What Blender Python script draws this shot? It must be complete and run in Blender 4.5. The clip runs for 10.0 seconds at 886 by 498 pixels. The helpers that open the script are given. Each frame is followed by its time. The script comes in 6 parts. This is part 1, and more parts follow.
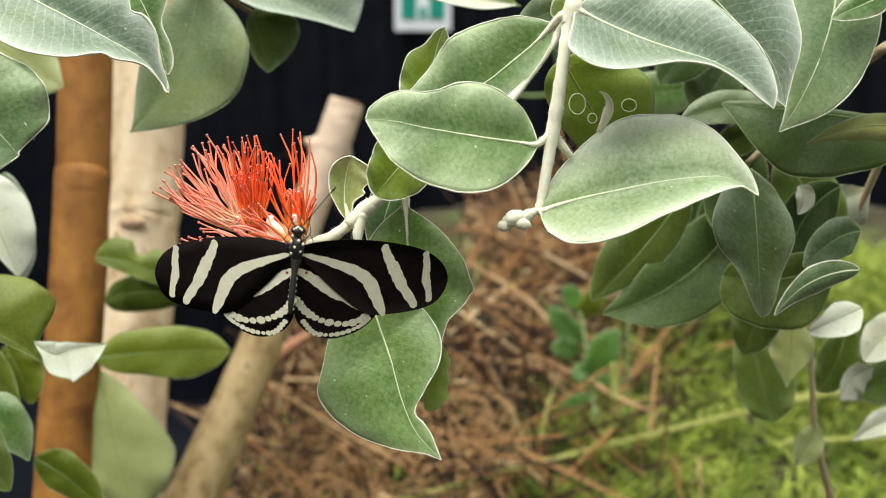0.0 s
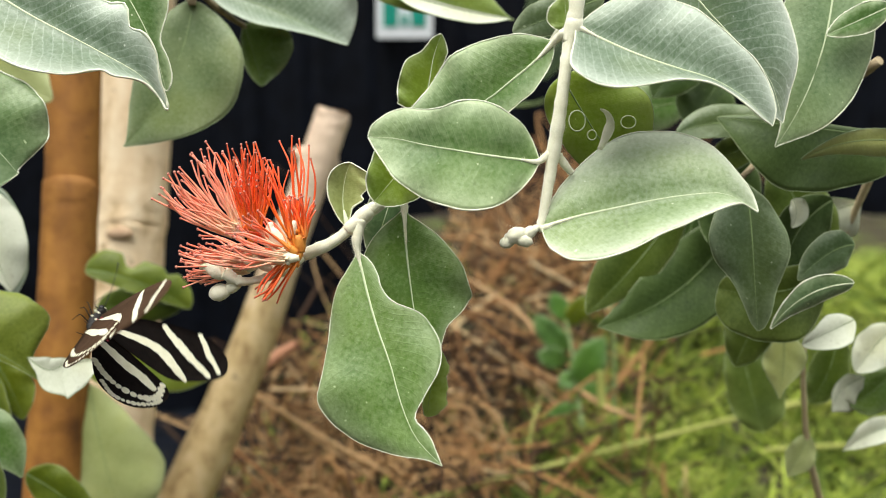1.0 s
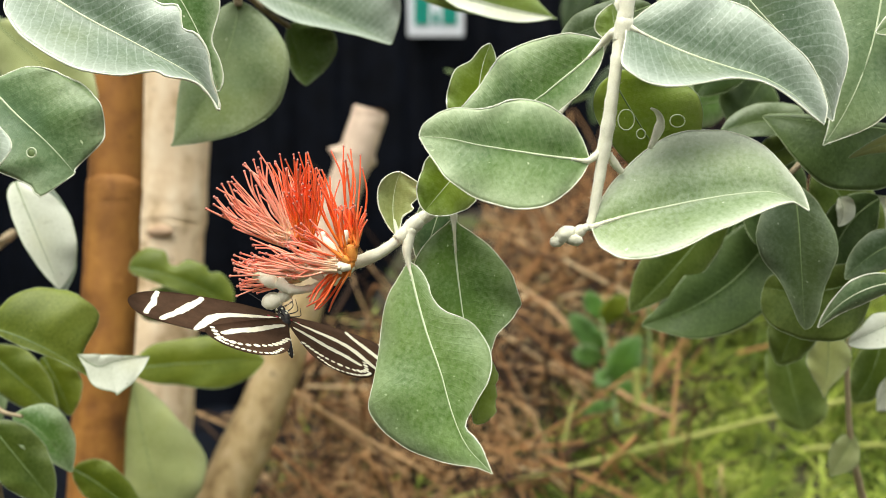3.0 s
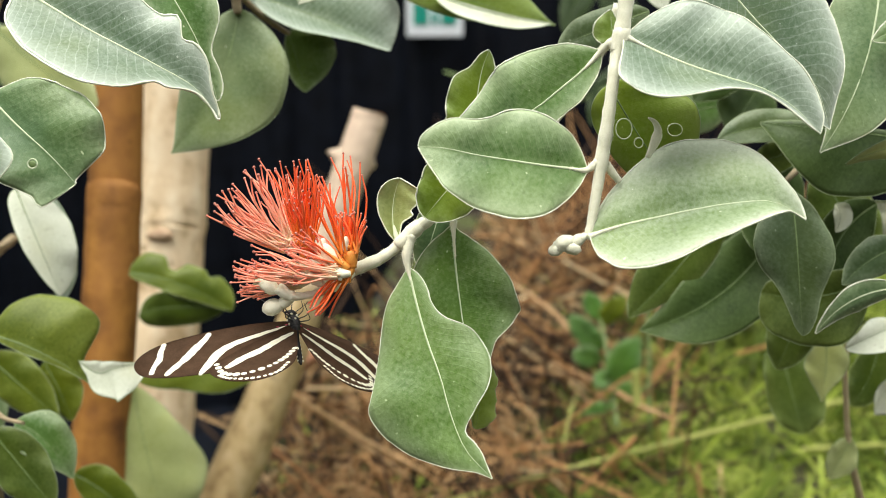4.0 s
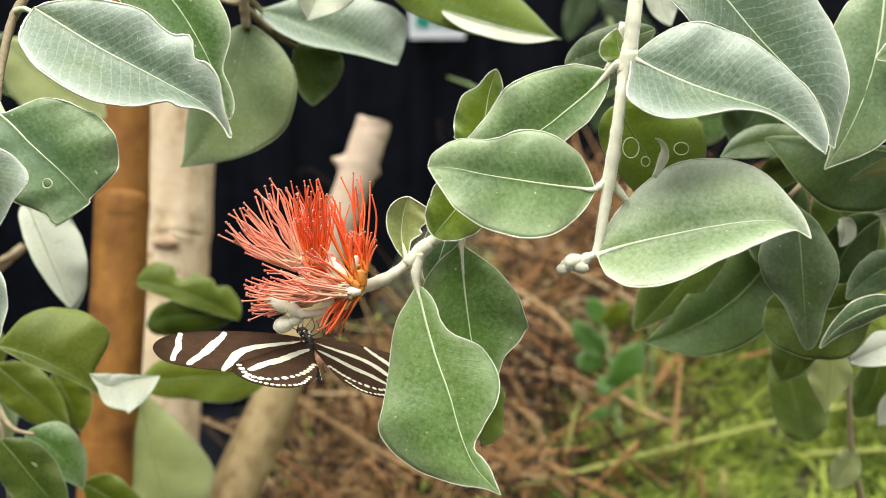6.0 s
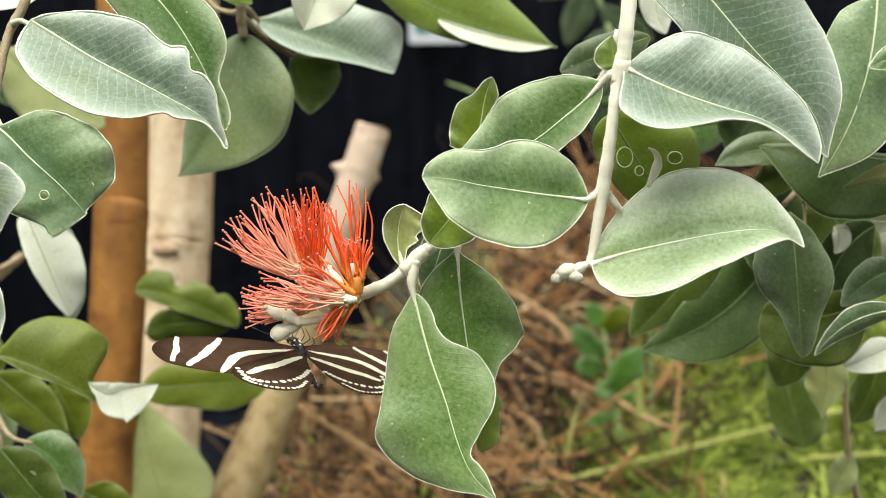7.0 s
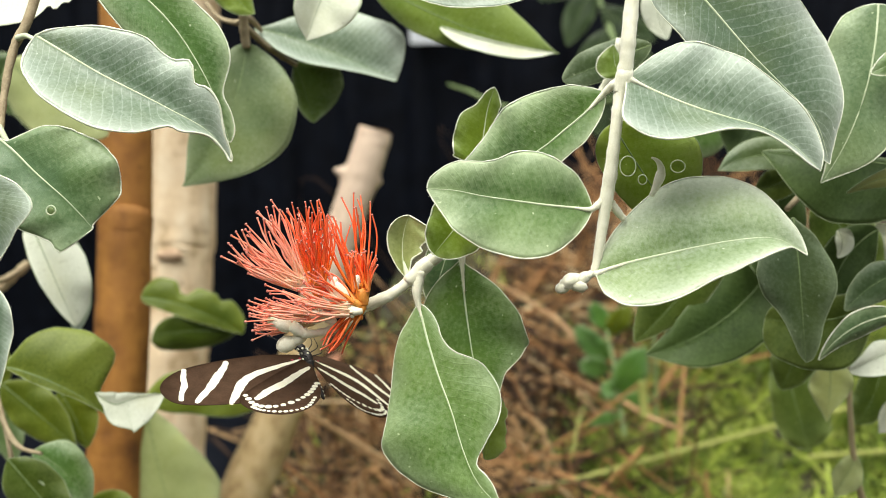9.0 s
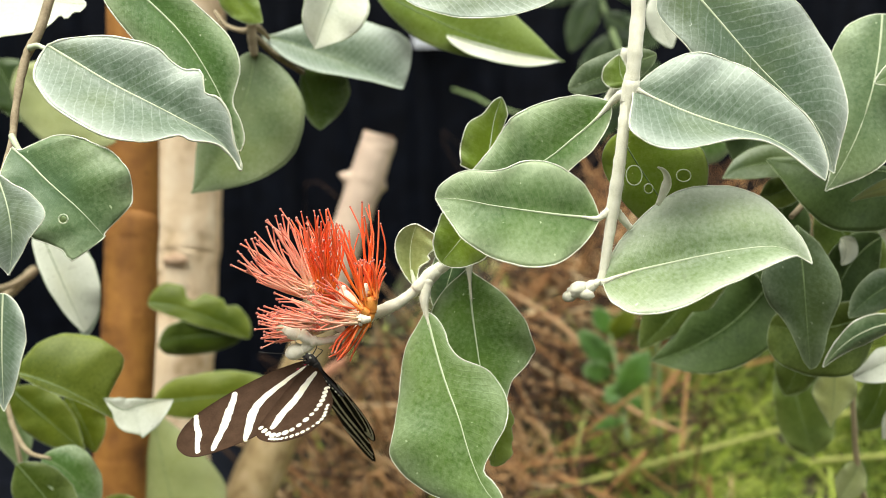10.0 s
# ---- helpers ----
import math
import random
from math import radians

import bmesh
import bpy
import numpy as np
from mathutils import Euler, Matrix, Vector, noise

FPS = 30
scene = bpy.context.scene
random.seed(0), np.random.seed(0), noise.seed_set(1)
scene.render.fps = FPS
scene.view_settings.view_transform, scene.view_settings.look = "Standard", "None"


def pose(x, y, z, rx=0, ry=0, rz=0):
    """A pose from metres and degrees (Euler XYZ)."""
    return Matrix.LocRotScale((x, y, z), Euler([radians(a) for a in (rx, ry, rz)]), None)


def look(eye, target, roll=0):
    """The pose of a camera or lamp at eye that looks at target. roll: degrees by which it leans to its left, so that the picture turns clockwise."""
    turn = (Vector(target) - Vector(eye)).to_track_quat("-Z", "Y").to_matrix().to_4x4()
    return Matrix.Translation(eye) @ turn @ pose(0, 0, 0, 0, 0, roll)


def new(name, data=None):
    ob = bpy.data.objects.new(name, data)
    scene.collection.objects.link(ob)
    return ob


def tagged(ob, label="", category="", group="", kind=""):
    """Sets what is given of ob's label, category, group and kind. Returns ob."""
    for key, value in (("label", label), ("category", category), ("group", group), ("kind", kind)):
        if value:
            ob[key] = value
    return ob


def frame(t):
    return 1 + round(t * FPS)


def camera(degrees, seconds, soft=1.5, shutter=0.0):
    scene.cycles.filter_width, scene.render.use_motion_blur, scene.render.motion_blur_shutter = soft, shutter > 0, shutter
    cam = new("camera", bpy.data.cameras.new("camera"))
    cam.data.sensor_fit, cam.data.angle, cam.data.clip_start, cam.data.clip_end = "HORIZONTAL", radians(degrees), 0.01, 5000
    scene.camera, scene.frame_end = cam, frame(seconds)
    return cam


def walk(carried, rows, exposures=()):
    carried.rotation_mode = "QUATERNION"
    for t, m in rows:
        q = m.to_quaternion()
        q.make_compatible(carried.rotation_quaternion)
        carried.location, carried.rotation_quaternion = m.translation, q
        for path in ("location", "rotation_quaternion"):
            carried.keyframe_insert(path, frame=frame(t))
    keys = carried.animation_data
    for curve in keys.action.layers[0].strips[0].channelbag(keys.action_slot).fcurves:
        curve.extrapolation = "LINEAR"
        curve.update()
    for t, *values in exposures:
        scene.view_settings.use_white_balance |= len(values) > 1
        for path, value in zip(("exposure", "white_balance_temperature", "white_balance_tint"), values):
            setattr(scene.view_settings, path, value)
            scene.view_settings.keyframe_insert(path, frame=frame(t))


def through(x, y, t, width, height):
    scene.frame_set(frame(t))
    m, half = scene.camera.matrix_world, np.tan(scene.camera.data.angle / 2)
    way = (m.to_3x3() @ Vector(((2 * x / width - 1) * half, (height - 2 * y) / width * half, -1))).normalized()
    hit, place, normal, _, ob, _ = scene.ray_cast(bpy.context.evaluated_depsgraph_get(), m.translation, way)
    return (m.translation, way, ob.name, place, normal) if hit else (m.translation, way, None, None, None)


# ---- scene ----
cam = camera(44.0, 10.0, soft=0.7, shutter=0.28)
cam.data.dof.use_dof = True
cam.data.dof.focus_distance = 0.295
cam.data.dof.aperture_fstop = 14
PATH = [
    (0, (0.03031, 0.00893, 0.98479), (0.00468, 0.49937, 0.89088), 0.160),
    (0.5, (0.02976, 0.00965, 0.98558), (0.00946, 0.50041, 0.89206), 0.117),
    (1, (0.02449, 0.00871, 0.98774), (0.00841, 0.50002, 0.89633), 0.184),
    (1.5, (0.02061, 0.00837, 0.98853), (0.00360, 0.49970, 0.89739), 0.095),
    (2, (0.01741, 0.00731, 0.98944), (-0.00474, 0.49847, 0.89846), 0.037),
    (2.5, (0.01861, 0.00688, 0.98789), (-0.00933, 0.49761, 0.89622), 0.093),
    (4, (0.01910, 0.00561, 0.99143), (-0.00952, 0.49600, 0.89812), -0.213),
    (4.5, (0.01949, 0.00496, 0.99313), (-0.01001, 0.49528, 0.89978), -0.175),
    (5, (0.01932, 0.00477, 0.99338), (-0.00977, 0.49510, 0.89994), -0.148),
    (5.5, (0.01643, 0.00391, 0.99507), (-0.01254, 0.49411, 0.90092), -0.187),
    (7, (0.01895, 0.00194, 0.99886), (-0.01089, 0.49248, 0.90682), -0.431),
    (7.5, (0.01860, 0.00187, 0.99817), (-0.01088, 0.49244, 0.90618), -0.756),
    (8, (0.01580, 0.00141, 0.99933), (-0.01308, 0.49189, 0.90660), -0.989),
    (8.5, (0.01599, 0.00145, 1.00133), (-0.01452, 0.49169, 0.90787), -0.889),
    (9, (0.01838, 0.00114, 1.00252), (-0.01253, 0.49143, 0.90947), -1.001),
    (9.5, (0.01582, -0.00115, 1.00450), (-0.01482, 0.48931, 0.91227), -1.059),
    (10, (0.01686, -0.00146, 1.00465), (-0.01481, 0.48899, 0.91270), -0.977),
]
walk(cam, [(t, look(eye, target, roll)) for t, eye, target, roll in PATH],
     exposures=[(0, 0.10), (10, 0.10)])

# ---- light: overcast daylight through a greenhouse roof ----
world = bpy.data.worlds.new("overcast_sky")
scene.world = world
world.use_nodes = True
wn = world.node_tree.nodes
sky = wn.new("ShaderNodeTexSky")
sky.sky_type = "NISHITA"
sky.sun_disc = False
sky.sun_elevation = radians(70)
sky.sun_rotation = radians(200)
sky.air_density, sky.dust_density, sky.ozone_density = 1.0, 4.0, 0.6
wn["Background"].inputs["Strength"].default_value = 0.27
veil = wn.new("ShaderNodeHueSaturation")  # cloud and greenhouse glazing take most of the blue
veil.inputs["Saturation"].default_value = 0.18
world.node_tree.links.new(sky.outputs[0], veil.inputs["Color"])
world.node_tree.links.new(veil.outputs[0], wn["Background"].inputs["Color"])

sun_data = bpy.data.lights.new("sun", "SUN")
sun_data.energy, sun_data.angle, sun_data.color = 2.9, radians(52), (1.0, 0.985, 0.80)
sun = new("sun", sun_data)
sun.matrix_world = look((-0.15, 0.0, 2.5), (0.05, 0.35, 0.95))

# ---- materials ----
TOWARD = Vector((0.059, -0.981, 0.187))


def material(name):
    m = bpy.data.materials.new(name)
    m.use_nodes = True
    return m, m.node_tree.nodes, m.node_tree.links, m.node_tree.nodes["Principled BSDF"]


def ramp(nodes, stops):
    r = nodes.new("ShaderNodeValToRGB")
    e = r.color_ramp.elements
    e[0].position, e[0].color = stops[0][0], (*stops[0][1], 1)
    e[1].position, e[1].color = stops[-1][0], (*stops[-1][1], 1)
    for p, c in stops[1:-1]:
        e.new(p).color = (*c, 1)
    return r


def noise_node(nodes, links, scale, detail=4, coord="Object", vec=None):
    n = nodes.new("ShaderNodeTexNoise")
    n.inputs["Scale"].default_value, n.inputs["Detail"].default_value = scale, detail
    if vec is None:
        tc = nodes.new("ShaderNodeTexCoord")
        vec = tc.outputs[coord]
    links.new(vec, n.inputs["Vector"])
    return n


def calc(nodes, links, op, a, b=None, c=None):
    n = nodes.new("ShaderNodeMath")
    n.operation = op
    for i, v in enumerate((a, b, c)):
        if v is None:
            continue
        if isinstance(v, (int, float)):
            n.inputs[i].default_value = v
        else:
            links.new(v, n.inputs[i])
    return n.outputs[0]


def mix(nodes, links, fac, a, b):
    n = nodes.new("ShaderNodeMix")
    n.data_type = "RGBA"
    for sock, v in ((n.inputs[0], fac), (n.inputs[6], a), (n.inputs[7], b)):
        if isinstance(v, (int, float)):
            sock.default_value = v
        elif isinstance(v, tuple):
            sock.default_value = (*v, 1)
        else:
            links.new(v, sock)
    return n.outputs[2]


def bump(nodes, links, bsdf, height, strength, distance):
    b = nodes.new("ShaderNodeBump")
    b.inputs["Strength"].default_value, b.inputs["Distance"].default_value = strength, distance
    links.new(height, b.inputs["Height"])
    links.new(b.outputs[0], bsdf.inputs["Normal"])


def plain(name, light, dark, scale, rough=0.6, bumps=0.3, depth=0.0005, sheen=0.0, fine=6.0):
    """A two-scale mottled surface between two colours."""
    m, n, l, b = material(name)
    a = noise_node(n, l, scale)
    f = noise_node(n, l, scale * fine, 6)
    both = calc(n, l, "ADD", calc(n, l, "MULTIPLY", a.outputs[0], 0.6), calc(n, l, "MULTIPLY", f.outputs[0], 0.4))
    r = ramp(n, [(0.32, dark), (0.68, light)])
    l.new(both, r.inputs[0])
    l.new(r.outputs[0], b.inputs["Base Color"])
    b.inputs["Roughness"].default_value = rough
    b.inputs["Sheen Weight"].default_value = sheen
    bump(n, l, b, f.outputs[0], bumps, depth)
    return m


def leaf_material(name, deep, mid, hair, hairy, veins, rough=0.5, sheen=0.3, through=0.18, felt_sheen=0.36):
    """A leaf blade: mottled green under fine pale hairs, with side veins. UV: u along the midrib, v from edge (-1) to edge (1)."""
    m, n, l, b = material(name)
    uv = n.new("ShaderNodeUVMap")
    sep = n.new("ShaderNodeSeparateXYZ")
    l.new(uv.outputs[0], sep.inputs[0])
    u, v = sep.outputs[0], sep.outputs[1]
    av = calc(n, l, "ABSOLUTE", v)
    info = n.new("ShaderNodeObjectInfo")
    big = noise_node(n, l, 75, 3)
    small = noise_node(n, l, 900, 6)
    speck = noise_node(n, l, 320, 5)
    # side veins, slanting forward, a little wavy
    wob = calc(n, l, "ADD", calc(n, l, "MULTIPLY", big.outputs[0], 1.3), calc(n, l, "MULTIPLY", speck.outputs[0], 0.4))
    run = calc(n, l, "SUBTRACT", calc(n, l, "MULTIPLY", u, 25.0), calc(n, l, "MULTIPLY", av, 3.6))
    fr = calc(n, l, "FRACT", calc(n, l, "ADD", run, wob))
    line = calc(n, l, "SUBTRACT", 1.0, calc(n, l, "MULTIPLY", calc(n, l, "ABSOLUTE", calc(n, l, "SUBTRACT", fr, 0.5)), 9.0))
    line = calc(n, l, "MAXIMUM", line, 0.0)
    run2 = calc(n, l, "ADD", calc(n, l, "MULTIPLY", u, 47.0), calc(n, l, "MULTIPLY", av, 6.0))
    fr2 = calc(n, l, "FRACT", calc(n, l, "ADD", run2, calc(n, l, "MULTIPLY", speck.outputs[0], 4.0)))
    line2 = calc(n, l, "MAXIMUM", calc(n, l, "SUBTRACT", 1.0, calc(n, l, "MULTIPLY", calc(n, l, "ABSOLUTE", calc(n, l, "SUBTRACT", fr2, 0.5)), 7.0)), 0.0)
    vein = calc(n, l, "ADD", calc(n, l, "MULTIPLY", line, 0.75), calc(n, l, "MULTIPLY", line2, 0.30))
    green = ramp(n, [(0.3, deep), (0.7, mid)])
    l.new(calc(n, l, "ADD", calc(n, l, "MULTIPLY", big.outputs[0], 0.75), calc(n, l, "MULTIPLY", small.outputs[0], 0.25)), green.inputs[0])
    # broad fresher, yellower patches
    patchy = ramp(n, [(0.46, (0, 0, 0)), (0.66, (1, 1, 1))])
    l.new(noise_node(n, l, 38, 2).outputs[0], patchy.inputs[0])
    fresh = mix(n, l, calc(n, l, "MULTIPLY", patchy.outputs[0], 0.42), green.outputs[0], (mid[0] * 1.22, mid[1] * 1.08, mid[2] * 0.55))
    # hairs: patchy, denser to margin and tip, where the extra white also paints in sheen
    edge = calc(n, l, "ADD", calc(n, l, "MULTIPLY", calc(n, l, "POWER", av, 3.0), 1.0), calc(n, l, "MULTIPLY", calc(n, l, "POWER", u, 6.0), 0.7))
    patch = calc(n, l, "MULTIPLY", calc(n, l, "SUBTRACT", speck.outputs[0], 0.35), 1.2)
    dense = calc(n, l, "ADD", calc(n, l, "MULTIPLY", edge, felt_sheen), calc(n, l, "ADD", hairy, calc(n, l, "ADD", calc(n, l, "MULTIPLY", patch, 0.18), calc(n, l, "MULTIPLY", calc(n, l, "SUBTRACT", small.outputs[0], 0.5), 0.5))))
    dense = calc(n, l, "ADD", dense, calc(n, l, "MULTIPLY", vein, veins))
    dense = calc(n, l, "ADD", dense, calc(n, l, "MULTIPLY", calc(n, l, "SUBTRACT", info.outputs["Random"], 0.5), 0.18))
    dense = calc(n, l, "MINIMUM", calc(n, l, "MAXIMUM", dense, 0.0), 0.95)
    col = mix(n, l, dense, fresh, hair)
    # dark flecks of dirt
    fl = ramp(n, [(0.655, (0, 0, 0)), (0.70, (1, 1, 1))])
    l.new(noise_node(n, l, 420, 2).outputs[0], fl.inputs[0])
    col = mix(n, l, calc(n, l, "MULTIPLY", fl.outputs[0], 0.22), col, (deep[0] * 0.5, deep[1] * 0.45, deep[2] * 0.4))
    # sparse pale specks
    sp = ramp(n, [(0.77, (0, 0, 0)), (0.80, (1, 1, 1))])
    l.new(noise_node(n, l, 620, 1).outputs[0], sp.inputs[0])
    col = mix(n, l, calc(n, l, "MULTIPLY", sp.outputs[0], 0.7), col, (hair[0] * 1.25, hair[1] * 1.2, hair[2] * 1.2))
    l.new(col, b.inputs["Base Color"])
    b.inputs["Roughness"].default_value = rough
    b.inputs["Sheen Weight"].default_value = sheen
    b.inputs["Sheen Roughness"].default_value = 0.4
    b.inputs["Specular IOR Level"].default_value = 0.5
    bump(n, l, b, calc(n, l, "ADD", calc(n, l, "MULTIPLY", vein, -0.25), small.outputs[0]), 0.45, 0.00025)
    tr = n.new("ShaderNodeBsdfTranslucent")
    l.new(mix(n, l, 0.5, col, (0.25, 0.34, 0.05)), tr.inputs["Color"])
    mx = n.new("ShaderNodeMixShader")
    mx.inputs[0].default_value = through
    l.new(b.outputs[0], mx.inputs[1])
    l.new(tr.outputs[0], mx.inputs[2])
    l.new(mx.outputs[0], n["Material Output"].inputs["Surface"])
    return m


HAIR = (0.53, 0.64, 0.38)
LEAF = {
    "silver": leaf_material("leaf_silver", (0.055, 0.136, 0.024), (0.114, 0.232, 0.048), (0.57, 0.67, 0.42), 0.015, 0.035, rough=0.42, sheen=0.30, felt_sheen=0.58),
    "frost": leaf_material("leaf_frost", (0.085, 0.150, 0.078), (0.140, 0.215, 0.128), (0.62, 0.70, 0.61), 0.02, 0.30, rough=0.36, sheen=1.0, felt_sheen=0.75),
    "sage": leaf_material("leaf_sage", (0.105, 0.195, 0.045), (0.165, 0.285, 0.072), (0.74, 0.80, 0.64), 0.02, 0.035, rough=0.42, sheen=0.40, felt_sheen=0.66),
    "new": leaf_material("leaf_new_yellow", (0.17, 0.22, 0.062), (0.26, 0.31, 0.095), (0.60, 0.66, 0.32), 0.02, 0.05, sheen=0.2),
    "pale": leaf_material("leaf_pale_skylit_underside", (0.44, 0.49, 0.32), (0.56, 0.60, 0.44), (0.80, 0.83, 0.71), 0.42, 0.12, sheen=0.4),
    "dull": leaf_material("leaf_dull_underside", (0.28, 0.33, 0.095), (0.41, 0.47, 0.17), (0.52, 0.56, 0.30), 0.15, 0.10, sheen=0.1),
    "green": leaf_material("leaf_green", (0.045, 0.105, 0.009), (0.12, 0.21, 0.025), HAIR, 0.0, 0.12, sheen=0.1, through=0.28),
    "green2": leaf_material("leaf_mid_green", (0.070, 0.145, 0.052), (0.13, 0.225, 0.09), HAIR, 0.02, 0.03, rough=0.44, sheen=0.12),
    "fresh": leaf_material("leaf_fresh", (0.11, 0.20, 0.012), (0.23, 0.35, 0.032), (0.50, 0.60, 0.26), 0.02, 0.10, rough=0.36, sheen=0.1, through=0.35),
    "herb": leaf_material("leaf_herb", (0.040, 0.130, 0.010), (0.10, 0.26, 0.025), (0.34, 0.46, 0.26), 0.02, 0.08, sheen=0.0, through=0.3),
    # greyed-down green whose colour carries the shade on tucked-in leaves
    "grey": leaf_material("leaf_grey_painted_shade", (0.038, 0.076, 0.024), (0.080, 0.128, 0.046), (0.30, 0.37, 0.24), 0.02, 0.05, rough=0.42, sheen=0.1, felt_sheen=0.45),
    "jade": leaf_material("leaf_jade", (0.058, 0.140, 0.014), (0.126, 0.240, 0.030), HAIR, 0.01, 0.02, rough=0.44, sheen=0.12),
    # near-black greens: the shade by the film wall is put into the colour
    "deep": leaf_material("leaf_painted_deep_shade", (0.006, 0.018, 0.003), (0.022, 0.05, 0.007), (0.06, 0.11, 0.03), 0.0, 0.08, sheen=0.0),
    "matt": leaf_material("leaf_matt_olive", (0.095, 0.155, 0.052), (0.165, 0.225, 0.085), (0.42, 0.48, 0.32), 0.02, 0.05, sheen=0.2),
    "spring": leaf_material("leaf_spring_green", (0.22, 0.35, 0.024), (0.36, 0.50, 0.052), (0.52, 0.60, 0.24), 0.02, 0.06, sheen=0.1, through=0.4),
    "lime": leaf_material("leaf_lime", (0.072, 0.118, 0.002), (0.155, 0.205, 0.005), (0.36, 0.42, 0.08), 0.0, 0.10, sheen=0.0, through=0.3),
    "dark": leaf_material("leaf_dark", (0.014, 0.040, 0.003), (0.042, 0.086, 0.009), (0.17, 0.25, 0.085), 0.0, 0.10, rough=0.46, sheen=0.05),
    "leafy": leaf_material("leaf_olive", (0.032, 0.068, 0.004), (0.085, 0.135, 0.009), (0.27, 0.34, 0.10), 0.0, 0.10, rough=0.44, sheen=0.0, through=0.3),
}
RIM = plain("leaf_margin_hairs", (0.86, 0.88, 0.74), (0.62, 0.67, 0.48), 400, 0.7, 0.2, 0.0001, sheen=0.5)
RIM_DULL = plain("leaf_margin_dull", (0.38, 0.45, 0.26), (0.20, 0.27, 0.11), 400, 0.7, 0.2, 0.0001, sheen=0.3)
RIB = plain("midrib_pale_green", (0.64, 0.71, 0.49), (0.50, 0.59, 0.35), 300, 0.6, 0.3, 0.0001, sheen=0.3)
RIB_DULL = plain("midrib_dull", (0.22, 0.30, 0.12), (0.14, 0.21, 0.07), 300, 0.6, 0.3, 0.0001)
FELT = plain("felted_stem", (0.86, 0.85, 0.69), (0.70, 0.69, 0.51), 500, 0.85, 0.35, 0.0003, sheen=0.6)
TWIG = plain("pale_twig_bark", (0.46, 0.38, 0.24), (0.25, 0.19, 0.11), 250, 0.8, 0.5, 0.0006)

# ---- tools ----
def part(name, bm, mats, parent=None, label=""):
    """Links a bmesh as one mesh object, under a thing or a part."""
    me = bpy.data.meshes.new(name)
    bm.to_mesh(me)
    bm.free()
    for m in mats if isinstance(mats, (list, tuple)) else [mats]:
        me.materials.append(m)
    ob = new(name, me)
    ob.parent = parent
    return tagged(ob, label) if label else ob


def thing(name, label, category, at=(0, 0, 0), group=""):
    ob = new(name)
    ob.empty_display_size = 0.01
    ob.location = at
    return tagged(ob, label, category, group)


def spline(points, n):
    """n + 1 points on a smooth curve through the points, which may carry a radius as a fourth number."""
    p = np.array(points, float)
    p = np.vstack([2 * p[0] - p[1], p, 2 * p[-1] - p[-2]])
    out = []
    for k in range(n + 1):
        x = k / n * (len(p) - 3)
        i = min(int(x), len(p) - 4)
        f = x - i
        a, b, c, d = p[i:i + 4]
        out.append(0.5 * (2 * b + (c - a) * f + (2 * a - 5 * b + 4 * c - d) * f * f + (3 * b - a - 3 * c + d) * f ** 3))
    return np.array(out)


def tube(bm, points, n=12, sides=8, rough=0.0, seed=0, mat=0, flat=1.0, cap=True):
    """A tapered round stem through points of x, y, z, radius."""
    rng = random.Random(seed)
    uvl = bm.loops.layers.uv.verify()
    pts = spline(points, n)
    rings = []
    ref = Vector((0.3, 0.2, 0.93))
    for k, q in enumerate(pts):
        a, b = Vector(pts[max(k - 1, 0)][:3]), Vector(pts[min(k + 1, n)][:3])
        t = (b - a).normalized()
        s = t.cross(ref)
        if s.length < 0.05:
            s = t.cross(Vector((1, 0, 0)))
        s.normalize()
        w = s.cross(t)
        c = Vector(q[:3])
        ring = []
        for j in range(sides):
            an = 2 * math.pi * j / sides
            r = max(q[3], 1e-5) * (1 + rough * rng.uniform(-1, 1))
            ring.append(bm.verts.new(c + s * math.cos(an) * r + w * math.sin(an) * r * flat))
        rings.append(ring)
    for k, (a, b) in enumerate(zip(rings, rings[1:])):
        for j in range(sides):
            f = bm.faces.new((a[j], a[(j + 1) % sides], b[(j + 1) % sides], b[j]))
            f.smooth, f.material_index = True, mat
            for lp, u in zip(f.loops, (k, k, k + 1, k + 1)):
                lp[uvl].uv = (u / n, j / sides)
    if cap:
        for ring in (rings[0][::-1], rings[-1]):
            bm.faces.new(ring).material_index = mat
    return bm


def blob(bm, c, size, turn=(0, 0, 0), rough=0.0, seg=10, mat=0, seed=0):
    """A rounded lump with three half-axes."""
    rng = random.Random(seed)
    m = Matrix.Translation(c) @ Euler([radians(a) for a in turn]).to_matrix().to_4x4() @ Matrix.Diagonal((*size, 1))
    made = bmesh.ops.create_uvsphere(bm, u_segments=seg, v_segments=max(seg // 2 + 1, 4), radius=1, matrix=m)
    for v in made["verts"]:
        v.co += Vector([rng.uniform(-1, 1) * rough * min(size) for _ in range(3)])
        for f in v.link_faces:
            f.smooth, f.material_index = True, mat
    return bm


